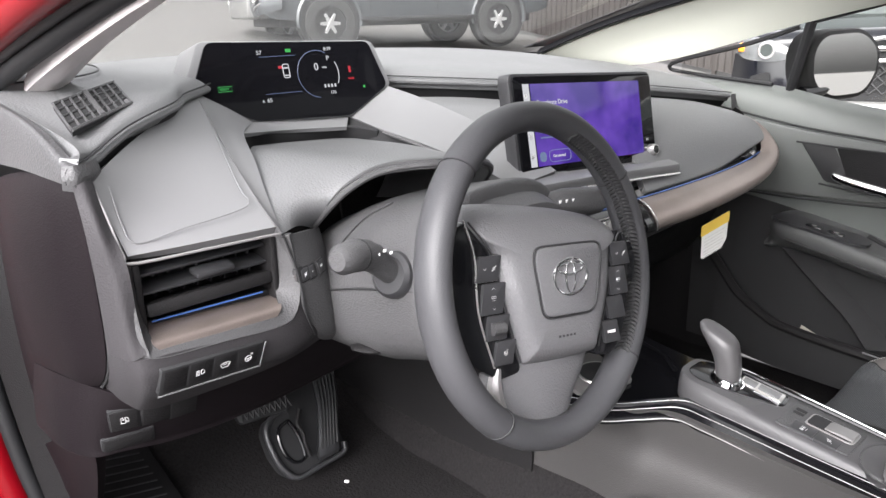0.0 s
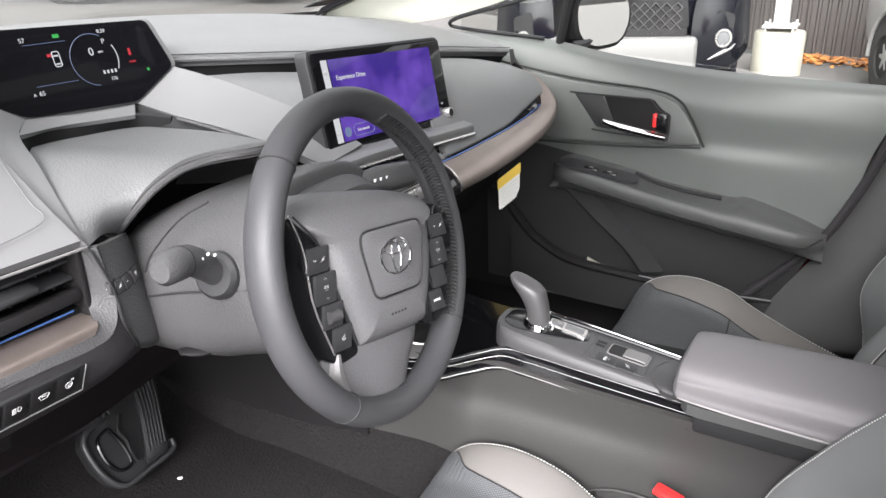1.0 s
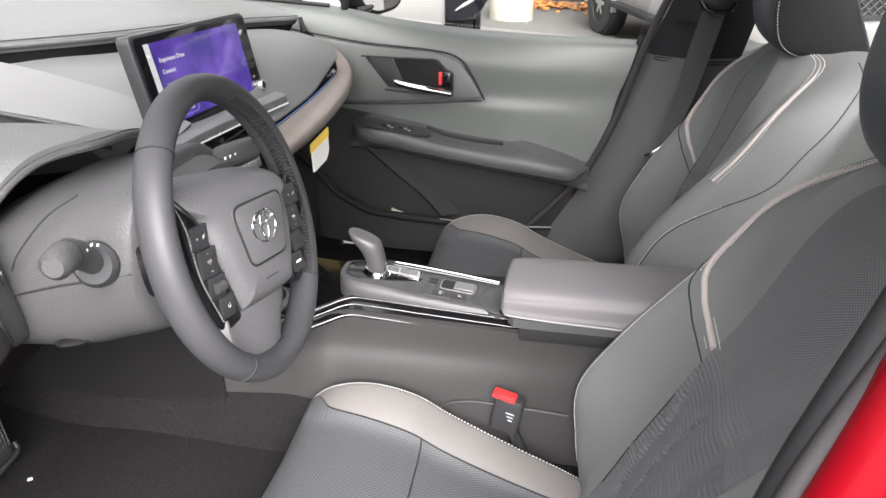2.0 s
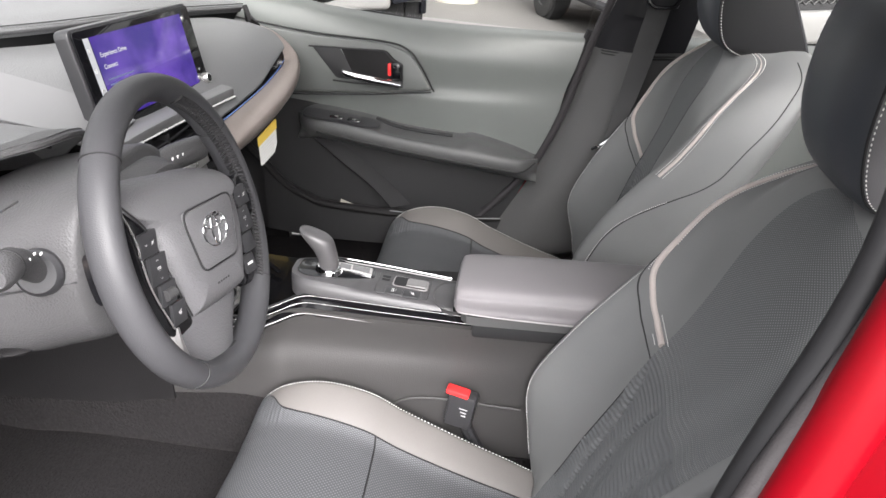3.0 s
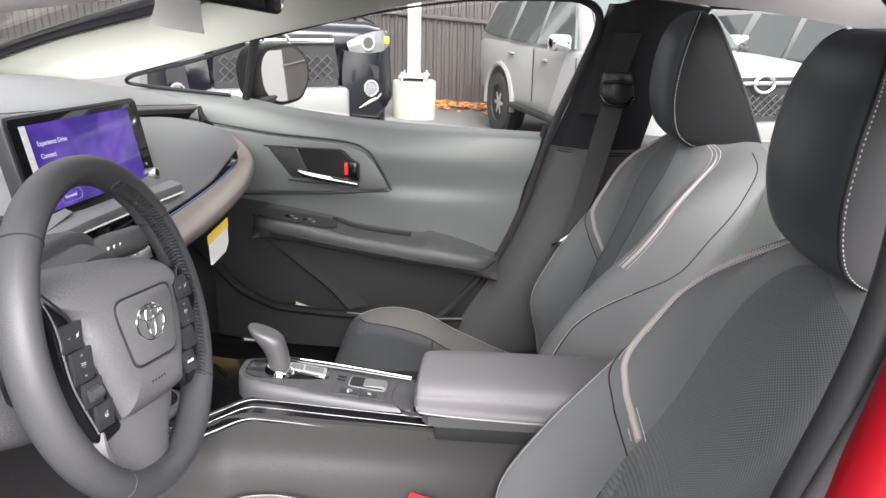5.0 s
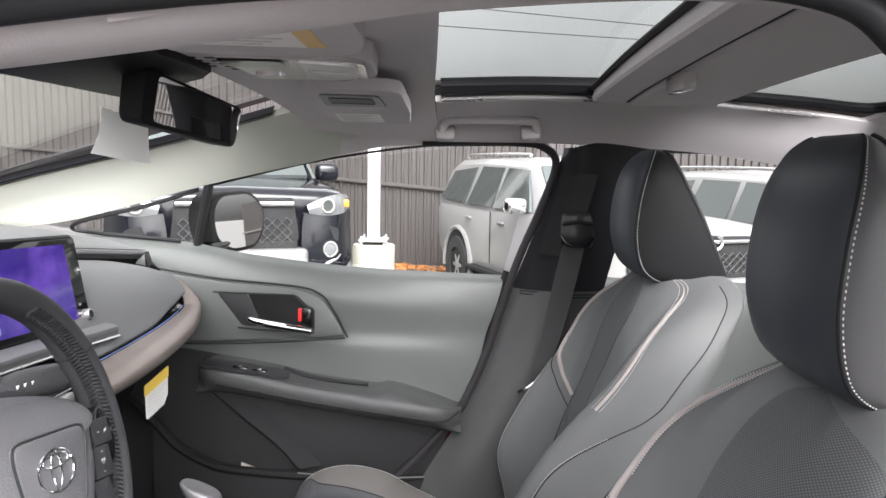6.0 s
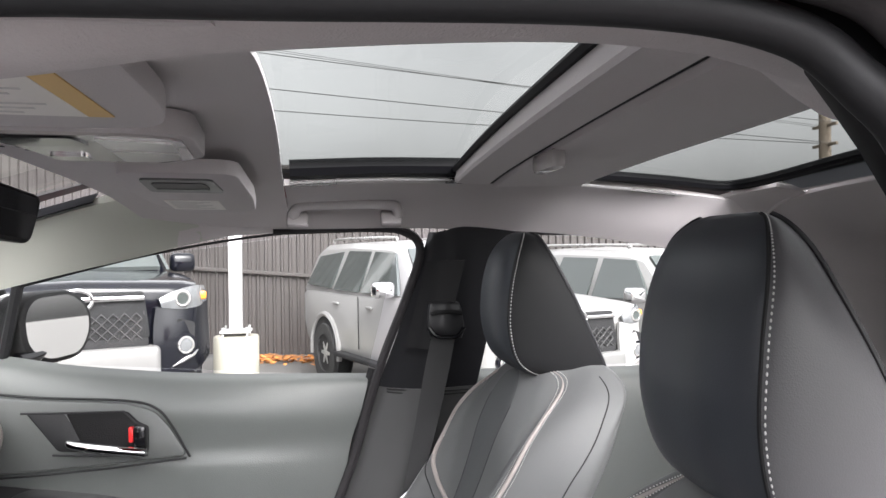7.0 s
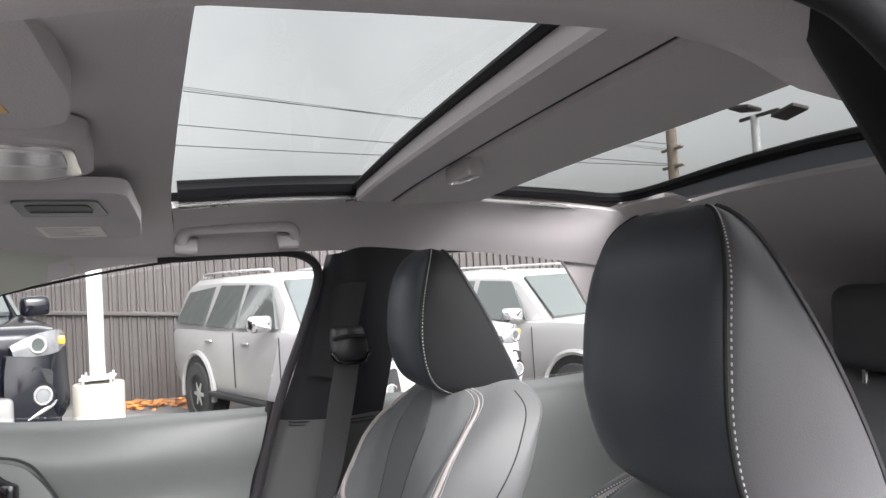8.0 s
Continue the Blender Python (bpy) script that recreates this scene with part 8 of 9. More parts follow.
ld = thing("door_3", (-0.68, -1.0, 0.4), "closed rear door behind the driver seat with clear window", "car door", kind="structure")
part("panel", surf([[(-0.74, -0.78, 0.965), (-0.74, -1.1, 0.968), (-0.74, -1.5, 0.99)], [(-0.69, -0.78, 0.93), (-0.685, -1.1, 0.93), (-0.69, -1.5, 0.95)], [(-0.68, -0.78, 0.45), (-0.68, -1.1, 0.45), (-0.68, -1.5, 0.45)]], 20, 20, 0.015), M["door"], ld)
ob = part("rear_glass", surf([[(-0.77, -0.82, 0.965), (-0.76, -1.55, 0.98)], [(-0.69, -0.88, 1.27), (-0.68, -1.35, 1.22)]], 6, 6, 0.004), M["glass"], ld, "rear side window")
ob.visible_shadow = False
part("rear_pillar", surf([[(-0.66, -1.33, 1.235), (-0.69, -1.46, 1.10), (-0.70, -1.54, 0.97)], [(-0.64, -1.55, 1.21), (-0.64, -1.70, 1.10), (-0.64, -1.75, 0.97)], [(-0.60, -1.95, 1.13), (-0.60, -2.0, 1.05), (-0.60, -2.05, 0.97)]], 12, 12, 0.02), M["liner"], ld, "grey rear pillar trim")

# ---- seats ----
def skin_of(rings):
    """A closed skin through rings: returns the point at q (round the ring, by its corners) and r (along, by rings)."""
    rr = [[Vector(p) for p in ring] for ring in rings]
    k, m = len(rr[0]), len(rr)
    def cubic(a, b, c, d, t):
        return 0.5 * (2 * b + (c - a) * t + (2 * a - 5 * b + 4 * c - d) * t * t + (3 * b - a - 3 * c + d) * t ** 3)
    def on_ring(i, q):
        j = math.floor(q)
        g = rr[i]
        return cubic(g[(j - 1) % k], g[j % k], g[(j + 1) % k], g[(j + 2) % k], q - j)
    def place(q, r):
        j = min(max(int(r), 0), m - 2)
        b, c = on_ring(j, q), on_ring(j + 1, q)
        a = on_ring(j - 1, q) if j > 0 else b * 2 - c
        d = on_ring(j + 2, q) if j + 2 < m else c * 2 - b
        return cubic(a, b, c, d, r - j)
    def outward(q, r):
        e = 0.02
        n = (place(q + e, r) - place(q - e, r)).cross(place(q, r + e) - place(q, r - e)).normalized()
        mid = sum((p for p in rr[min(max(int(r), 0), m - 1)]), V(0, 0, 0)) / k
        return n if n.dot(place(q, r) - mid) > 0 else -n
    return place, outward


def graph(pairs):
    """A smooth line through (r, q) pairs, as a function of r."""
    pts = spline([(a, b, 0) for a, b in pairs], 90)
    xs, ys = [p.x for p in pts], [p.y for p in pts]
    return lambda r: float(np.interp(r, xs, ys))


def panel(place, lo, hi, r0, r1, nq, nr, relief=None, outward=None, du=0.065, dv=0.082):
    """The part of a skin between two lines lo(r) and hi(r), with metric UVs; relief(q, r) lifts it."""
    bm = bmesh.new()
    uv = bm.loops.layers.uv.new("cloth")
    vs, tex = [], {}
    for j in range(nr):
        r = r0 + (r1 - r0) * j / (nr - 1)
        a, b = lo(r), hi(r)
        row = []
        for i in range(nq):
            q = a + (b - a) * i / (nq - 1)
            p = place(q, r)
            if relief:
                h = relief(q, r)
                if h:
                    p = p + outward(q, r) * h
            w = bm.verts.new(p)
            tex[w] = (q * du, r * dv)
            row.append(w)
        vs.append(row)
    for a, b in zip(vs, vs[1:]):
        for i in range(nq - 1):
            f = bm.faces.new((a[i], a[i + 1], b[i + 1], b[i]))
            for l in f.loops:
                l[uv].uv = tex[l.vert]
    return bm


def on_skin(place, outward, path, n, lift):
    """A curve of (q, r) laid on a skin."""
    return [place(p.x, p.y) + outward(p.x, p.y) * lift for p in spline([(q, r, 0) for q, r in path], n)]


def seat(xc, label, set_back, head_dx, near=1.0):
    """set_back: how far the base is pushed back while the top of the backrest stays; near: how full the door-side bolster of the back is."""
    s = thing("front_seat", (xc, -0.3, 0.37), label, "seat", group="front seats")
    # cushion
    def cush(y, crest, w, b, low):
        top = crest - b
        return [(xc + x * w, y - set_back, z) for x, z in ((0.0, top), (0.30, top), (0.55, top + 0.003), (0.70, top + b * 0.55), (0.86, top + b * 0.95), (0.95, top + b), (1.03, top + b * 0.4), (1.04, top - 0.04), (0.95, low),
                                                           (-0.95, low), (-1.04, top - 0.04), (-1.03, top + b * 0.4), (-0.95, top + b), (-0.86, top + b * 0.95), (-0.70, top + b * 0.55), (-0.55, top + 0.003), (-0.30, top))]
    rings = [cush(-0.60, 0.42, 0.135, 0.02, 0.38), cush(-0.46, 0.425, 0.142, 0.03, 0.38), cush(-0.38, 0.445, 0.155, 0.035, 0.38), cush(-0.29, 0.472, 0.170, 0.04, 0.38), cush(-0.204, 0.507, 0.178, 0.045, 0.38), cush(-0.144, 0.538, 0.180, 0.046, 0.385), cush(-0.069, 0.552, 0.180, 0.042, 0.39), cush(-0.002, 0.540, 0.178, 0.030, 0.40), cush(0.040, 0.510, 0.174, 0.018, 0.41), cush(0.062, 0.465, 0.17, 0.008, 0.42)]
    place, outward = skin_of(rings)
    inner = graph([(0, 2.45), (4, 2.5), (6, 2.6), (7, 3.1), (7.6, 4.2), (8.2, 4.95), (9, 5.0)])
    def furrow(q, r):
        """Cross ribs on the front of the cushion, fine quilting elsewhere."""
        k = min(1.0, max(0.0, (abs(q) - 1.2) / 0.8)) * min(1.0, max(0.0, (r - 6.2) / 1.0))
        return 0.0014 * k * abs(math.sin(r * 22.0)) if k else 0.0
    part("cushion_insert", panel(place, lambda r: -inner(r), inner, 0, 9, 41, 230, furrow, outward, 0.052, 0.070), M["cloth_dark"], s, "ribbed black cloth cushion insert")
    for sg in (1, -1):
        part("cushion_bolster", panel(place, lambda r: sg * inner(r), lambda r: sg * 5.0, 0, 9, 14, 60), M["leather_grey"], s, "grey leather thigh bolster")
        for dq in (-0.10, 0.10):
            part("stitching", stitches(on_skin(place, outward, [(sg * (5.0 + dq), 0.3 + 0.44 * i) for i in range(19)], 140, 0.0006), 120, r=0.0009), M["thread"], s, "white double stitching")
        part("seam", tube(on_skin(place, outward, [(sg * 5.0, 0.3 + 0.43 * i) for i in range(20)], 80, 0.0002), 0.0014, 5), M["seam"], s)
        part("seam", tube(on_skin(place, outward, [(sg * inner(0.3 + 0.42 * i), 0.3 + 0.42 * i) for i in range(20)], 80, 0.0), 0.0013, 5), M["seam"], s)
    part("cushion_side", panel(place, lambda r: 5.0, lambda r: 12.0, 0, 9, 30, 40), M["leather_seat"], s)
    part("cross_seam", tube(on_skin(place, outward, [(-2.5 + 0.5 * i, 4.55 + 0.05 * abs(i - 5) * 0.4) for i in range(11)], 40, 0.0003), 0.0016, 5), M["seam"], s)
    # backrest: sections from the bottom up; f is how far out the bolster starts, e how far its edge wraps back
    def back(z, yc, w, b, d, f, e):
        yc -= set_back * max(0.0, min(1.0, (1.05 - z) / 0.55))
        g = (1 - f)
        def half(b, e):
            return ((0.0, 0.0), (0.5 * f, 0.004 - e * 0.08), (f, 0.010 + b * 0.12 - e * 0.38), (f + 0.34 * g, b * 0.60 - e * 0.70), (f + 0.70 * g, b - e * 0.98), (f + 0.92 * g, b * 0.78 - e * 1.12), (1.02, -e * 1.32), (1.0, -d * 0.7 - e * 1.3), (0.6, -d - e * 1.3))
        return [(xc + x * w, yc + dy, z + 0.12 * dy) for x, dy in half(b, e * 0.5)] + [(xc - x * w, yc + dy, z + 0.12 * dy) for x, dy in half(b * near, e)[:0:-1]]
    rings = [back(0.44, -0.440, 0.160, 0.015, 0.10, 0.46, 0), back(0.50, -0.470, 0.186, 0.055, 0.11, 0.44, 0), back(0.59, -0.505, 0.199, 0.092, 0.12, 0.42, 0), back(0.69, -0.552, 0.203, 0.084, 0.12, 0.43, 0.005), back(0.78, -0.598, 0.204, 0.068, 0.115, 0.48, 0.020), back(0.85, -0.634, 0.204, 0.056, 0.10, 0.55, 0.042), back(0.92, -0.668, 0.199, 0.052, 0.08, 0.61, 0.065),
             back(0.975, -0.702, 0.183, 0.042, 0.05, 0.64, 0.085), back(1.018, -0.735, 0.156, 0.024, 0.03, 0.64, 0.095), back(1.042, -0.768, 0.120, 0.010, 0.02, 0.62, 0.075), back(1.052, -0.80, 0.075, 0.002, 0.01, 0.6, 0.045)]
    place, outward = skin_of(rings)
    cloth_edge = graph([(0, 1.75), (0.7, 1.66), (1.7, 1.42), (2.6, 1.27), (3.5, 1.24), (4.2, 1.06), (5, 1.02), (6.7, 1.10), (7.4, 1.00), (7.9, 0.70), (8.25, 0.04)])
    side_edge = graph([(0, 5.0), (1, 5.0), (2.4, 5.0), (3.0, 5.06), (3.5, 5.4), (4.4, 6.25), (5.5, 6.3), (6.7, 6.2), (8.7, 5.3), (10, 4.4)])
    valley = graph([(0, 0.50), (1.5, 0.55), (2.6, 0.60), (3.2, 0.90), (3.6, 1.2), (4.2, 1.1), (8.25, 0.04)])
    def ribs(q, r):
        """Ribbed cloth below, fading upwards; a fold runs beside the bolster."""
        up = min(1.0, max(0.0, (4.3 - r) / 1.2))
        v = abs(q) - valley(r)
        fold = -0.0105 * math.exp(-(v / 0.085) ** 2) * min(1.0, max(0.0, (3.55 - r) / 0.5))
        return 0.0011 * up * (1 - math.cos(r * 84.0)) + fold
    far_edge = cloth_edge if near == 1.0 else graph([(0, 4.4), (3, 4.6), (5, 4.6), (6.5, 3.6), (7.4, 2.0), (7.9, 0.9), (8.25, 0.04)])
    part("ribbed_insert", panel(place, lambda r: -far_edge(r), cloth_edge, 0, 3.6, 61, 420, ribs, outward, 0.060, 0.082), M["cloth_rib"], s, "ribbed black cloth lower back insert")
    part("back_insert", panel(place, lambda r: -far_edge(r), cloth_edge, 3.6, 8.25, 61, 360, ribs, outward, 0.060, 0.082), M["cloth"], s, "punched black cloth back insert")
    for sg in (1, -1):
        part("back_bolster", panel(place, lambda r: sg * ((cloth_edge if sg > 0 else far_edge)(r) if r < 8.25 else 0.04 * max(0.0, 1 - (r - 8.25))), lambda r: sg * side_edge(r), 0, 10, 34, 90), M["leather_seat"], s, "charcoal leather side bolster")
        rise = 8 if near < 1.0 else 17
        if sg > 0 or near == 1.0:
            part("seam", tube(on_skin(place, outward, [(sg * cloth_edge(0.2 + 0.42 * i), 0.2 + 0.42 * i) for i in range(rise)], 90, 0.0), 0.0008, 5), M["seam"], s)
        if sg < 0 and near < 1.0:
            continue
        stripe = [(4.75, 4.45), (4.62, 5.1), (4.45, 5.8), (3.95, 6.5), (3.45, 7.2), (3.05, 7.9), (2.6, 8.4), (1.8, 8.8)] if sg < 0 else [(1.18, 3.78), (1.9, 3.90), (2.8, 4.12), (3.6, 4.50), (4.05, 5.1), (4.15, 5.8), (3.95, 6.5), (3.6, 7.1), (3.15, 7.8), (2.55, 8.4), (1.7, 8.8)]
        lined = [(sg * q, r) for q, r in stripe]
        n = 90
        mid = on_skin(place, outward, lined, n, 0.0006)
        part("piping", tube(mid, [(0.0052 if sg > 0 else 0.0034) * max(0.25, min(1.0, 2.6 - 2.9 * i / (n - 1))) for i in range(n)], 8), M["stripe"], s, "taupe piping stripe")
        for dq, lift in ((-0.25, 0.0014), (0.25, 0.0014)):
            part("stitching", stitches(on_skin(place, outward, [(sg * (q + dq), r + (0.09 if dq < 0 else -0.09) * max(0.0, 1 - (r - 3.78) / 0.8)) for q, r in stripe], 160, lift), 150, r=0.0008), M["thread"], s, "white stitching beside the piping")
        if sg > 0:
            part("seam", tube(on_skin(place, outward, [(sg * q, r) for q, r in ((1.24, 3.52), (1.9, 3.62), (2.8, 3.84), (3.7, 4.20), (4.35, 4.75), (4.62, 5.4), (4.55, 6.2))], 60, 0.0), 0.0013, 6), M["seam"], s)
        part("stitching", stitches(on_skin(place, outward, [((3.98 if sg > 0 else -side_edge(0.4 + 0.25 * i)), 0.4 + 0.25 * i) for i in range(17 if sg > 0 else 15)], 160, 0.0008), 130, r=0.0008), M["thread"], s, "white stitching on the bolster edge")
        part("seam", tube(on_skin(place, outward, [(sg * (side_edge(0.2 + 0.45 * i) + 0.05), 0.2 + 0.45 * i) for i in range(20)], 90, -0.0003), 0.0012, 6), M["seam"], s)
    part("back_shell", panel(place, side_edge, lambda r: 17 - side_edge(r), 0, 10, 40, 60), M["leather_seat"], s)
    # headrest: a leaf-shaped side that runs back at its foot
    xh = xc + head_dx
    def head(z, yf, yb, w, r):
        yb += 0.012 if near < 1.0 else -0.006
        t = yf - yb
        y2, y3, y4 = yf - min(0.008 + r, 0.16 * t), yf - min(0.030 + r, 0.38 * t), yb + min(0.022, 0.26 * t)
        return [(xh + x * w, y, z + 0.10 * (y - yf) * k) for x, y, k in ((0.0, yf, 0), (0.5, yf - 0.002, 0), (0.88, y2, 0), (1.0, y3, 0), (0.96, y4, 1), (0.80, yb, 1), (0.0, yb - 0.004, 1), (-0.80, yb, 1), (-0.96, y4, 1), (-1.0, y3, 0), (-0.88, y2, 0), (-0.5, yf - 0.002, 0))]
    place, outward = skin_of([head(1.020, -0.778, -0.860, 0.052, 0.0), head(1.026, -0.740, -0.878, 0.078, 0.0), head(1.052, -0.704, -0.872, 0.094, 0.004), head(1.105, -0.687, -0.848, 0.101, 0.006), head(1.165, -0.688, -0.820, 0.100, 0.006), head(1.215, -0.699, -0.794, 0.093, 0.004), head(1.246, -0.715, -0.777, 0.080, 0.002), head(1.262, -0.732, -0.766, 0.060, 0.0), head(1.267, -0.742, -0.758, 0.038, 0.0)])
    h = part("headrest", panel(place, lambda r: -2.45, lambda r: 2.45, 0, 8, 30, 50), M["leather_head"], s, "smooth charcoal leather headrest")
    for sg in (1, -1):
        # lit and shaded tone of one leather: pale for driver, near black for passenger
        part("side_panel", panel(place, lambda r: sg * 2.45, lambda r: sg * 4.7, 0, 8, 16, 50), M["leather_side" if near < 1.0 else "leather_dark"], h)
        part("seam", tube(on_skin(place, outward, [(sg * 2.45, 0.3 + 0.38 * i) for i in range(20)], 60, 0.0), 0.0017, 6), M["seam"], h)
        part("stitching", stitches(on_skin(place, outward, [(sg * 2.64, 0.4 + 0.39 * i) for i in range(19)], 140, 0.0006), 74, r=0.00085), M["thread"], h, "white stitching")
        part("welt", tube(on_skin(place, outward, [(sg * 4.7, 0.2 + 0.38 * i) for i in range(20)], 60, 0.0008), 0.0030, 6), M["leather"], h, "black welted edge")
    part("rear_panel", panel(place, lambda r: 4.7, lambda r: 7.3, 0, 8, 14, 50), M["leather_head"], h)
    top, low = [place(12 * i / 48, 8) for i in range(48)], [place(12 * i / 48, 0) for i in range(48)]
    part("top_cap", loft([top, [p.lerp(V(xh, -0.762, 1.269), 0.9) for p in top]]), M["leather_head"], h)
    part("bottom_cap", loft([low, [p.lerp(V(xh, -0.83, 1.018), 0.9) for p in low]]), M["leather_head"], h)
    for sx in (-0.05, 0.05):
        part("post_guide", tube([(xc + sx, -0.815, 1.000), (xc + sx, -0.805, 1.045)], 0.008, 10), M["plastic_smooth"], s)
    part("base", box((xc, -0.28 - set_back, 0.385), (0.30, 0.50, 0.05), 0.015), M["plastic"], s, "black seat base cover")
    return s


ds = seat(-0.355, "black and grey leather driver seat with white stitching", 0.0, 0.010, 0.3)
ps = seat(0.385, "black and grey leather passenger seat with white stitching", 0.085, -0.004)

bk = thing("belt_buckle", (-0.17, -0.29, 0.5), "black belt buckle with a red release button", "buckle")
BT = Euler((radians(10), 0, radians(-8))).to_matrix()
part("body", box((-0.178, -0.300, 0.520), (0.026, 0.048, 0.070), 0.006, BT), M["plastic_smooth"], bk)
part("release_button", box((-0.180, -0.295, 0.556), (0.020, 0.040, 0.010), 0.003, BT), M["red_plastic"], bk, "red release button")
part("stem", tube([(-0.176, -0.305, 0.49), (-0.172, -0.32, 0.45), (-0.17, -0.34, 0.41)], 0.010, 8, n=8), M["plastic_smooth"], bk)
for k in range(3):
    part("print_line", box((-0.192, -0.305, 0.528 - 0.007 * k), (0.001, 0.014 - 0.003 * k, 0.002), 0.0, BT), M["grey_ink"], bk)
bk2 = thing("belt_buckle", (0.14, -0.30, 0.58), "black belt buckle lying beside the passenger seat", "buckle")
part("body", box((0.135, -0.33, 0.585), (0.026, 0.07, 0.045), 0.006, Euler((radians(50), 0, 0)).to_matrix()), M["plastic_smooth"], bk2)
part("webbing", tube([(0.14, -0.36, 0.575), (0.145, -0.42, 0.56), (0.15, -0.46, 0.53)], 0.010, 6, n=8, flat=0.3), M["belt"], bk2)
part("tongue", box((0.147, -0.445, 0.560), (0.012, 0.03, 0.012), 0.003), M["chrome"], bk2, "bright metal end")

# rear bench
rs = thing("rear_bench", (0.0, -1.65, 0.5), "black leather rear bench seat with headrests", "seat")
part("backrest", surf([[(-0.60, -1.50, 0.55), (0.0, -1.50, 0.55), (0.60, -1.50, 0.55)], [(-0.60, -1.58, 0.80), (0.0, -1.58, 0.80), (0.60, -1.58, 0.80)], [(-0.58, -1.66, 0.955), (0.0, -1.66, 0.955), (0.58, -1.66, 0.955)], [(-0.58, -1.74, 0.965), (0.0, -1.74, 0.965), (0.58, -1.74, 0.965)]], 20, 14, 0.03), M["leather_side"], rs)
part("cushion", box((0.0, -1.25, 0.50), (1.2, 0.5, 0.14), 0.04), M["leather_seat"], rs)
for x in (-0.38, 0.0, 0.26):
    h = part("headrest", box((x, -1.66, 1.065), (0.22, 0.09, 0.175), 0.035, None, 4), M["leather"], rs, "black leather headrest")
    part("post", tube([(x - 0.06, -1.66, 0.95), (x - 0.06, -1.66, 1.0)], 0.006, 8), M["chrome"], h, "chrome post")
    part("post", tube([(x + 0.06, -1.66, 0.95), (x + 0.06, -1.66, 1.0)], 0.006, 8), M["chrome"], h, "chrome post")
tail = thing("window_2", (0, -2.2, 1.0), "dark-edged rear hatch closing the cabin", "hatch", kind="structure")
part("parcel_shelf", box((0.0, -1.98, 0.93), (1.2, 0.45, 0.02), 0.005), M["plastic"], tail)
part("hatch", surf([[(-0.62, -2.05, 1.12), (0.0, -2.08, 1.14), (0.62, -2.05, 1.12)], [(-0.62, -2.25, 0.95), (0.0, -2.3, 0.95), (0.62, -2.25, 0.95)], [(-0.65, -2.2, 0.4), (0, -2.25, 0.4), (0.65, -2.2, 0.4)]], 10, 10, 0.02), M["pillar"], tail)

# ---- outside ----
def lot(x, y):
    """Height of the sloping lot."""
    return -0.045 * x + 0.04 * y - 0.05 + 0.10 * max(0.0, y - 3.0)


ground = thing("ground", (0, 0, 0), "grey asphalt of a parking lot", "asphalt", kind="structure")
bm = bmesh.new()
gx = [-600, -60, -15, -9, -3, 0, 3, 6, 9, 12, 15, 60, 600]
vs = [[bm.verts.new((x, y, lot(max(-15, min(15, x)), max(-15, min(15, y))))) for x in gx] for y in gx]
for a, b in zip(vs, vs[1:]):
    for i in range(len(gx) - 1):
        bm.faces.new((a[i], a[i + 1], b[i + 1], b[i]))
part("asphalt_sheet", bm, M["asphalt"], ground)
for k in (0, 1, 4, 5):
    bm = box((0, 0, 0), (4.6, 0.10, 0.006))
    bmesh.ops.transform(bm, matrix=Matrix.Translation((5.4, -9.4 + 2.75 * k, lot(5.4, -9.4 + 2.75 * k) + 0.004)) @ Matrix.Rotation(radians(22), 4, "Z"), verts=bm.verts[:])
    part("bay_line", bm, M["white_paint"], ground, "white bay line")

fence = thing("fence", (11.6, 0, -0.6), "tall dark corrugated steel fence on rails", "fence", kind="structure")
FX = 11.6
sheet = bmesh.new()
prof = []
y = -26.0
while y < 24:
    prof += [(y, 0.0), (y + 0.055, 0.0), (y + 0.070, -0.035), (y + 0.100, -0.035), (y + 0.115, 0.0)]
    y += 0.13
lo = [sheet.verts.new((FX + d, yy, lot(FX, yy) + 0.08)) for yy, d in prof]
hi = [sheet.verts.new((FX + d, yy, lot(FX, yy) + 3.2)) for yy, d in prof]
for i in range(len(prof) - 1):
    sheet.faces.new((lo[i], lo[i + 1], hi[i + 1], hi[i]))
tagged(part("corrugated_sheet", sheet, M["fence"], fence, "dark ribbed steel sheets", smooth=False), kind="stuff")
for h in (0.30, 2.05):
    bm = box((FX - 0.06, -1.0, 0), (0.05, 50.0, 0.06), 0.006)
    for v in bm.verts:
        v.co.z += lot(FX, v.co.y) + h
    part("rail", bm, M["fence"], fence)
for k in range(18):
    yy = -24 + 2.75 * k
    part("post", box((FX + 0.03, yy, lot(FX, yy) + 1.6), (0.07, 0.07, 3.2), 0.006), M["fence"], fence)
ff = thing("fence", (0, 15, 0.4), "pale ribbed metal fence in front of the car", "fence", kind="structure")
sheet = bmesh.new()
prof = []
x = -14.0
while x < 9.0:
    prof += [(x, 0.0), (x + 0.12, 0.0), (x + 0.15, -0.05), (x + 0.27, -0.05), (x + 0.30, 0.0)]
    x += 0.32
lo = [sheet.verts.new((xx, 15 + d, lot(xx, 15) + 0.1)) for xx, d in prof]
hi = [sheet.verts.new((xx, 15 + d, lot(xx, 15) + 3.4)) for xx, d in prof]
for i in range(len(prof) - 1):
    sheet.faces.new((lo[i], lo[i + 1], hi[i + 1], hi[i]))
tagged(part("corrugated_sheet", sheet, M["fence"], ff, "ribbed metal sheets", smooth=False), kind="stuff")

pole = thing("light_pole", (9.6, 0.85, 0), "white painted steel pole bolted to a pale concrete base", "lamp post")
PZ = lot(9.6, 0.85)
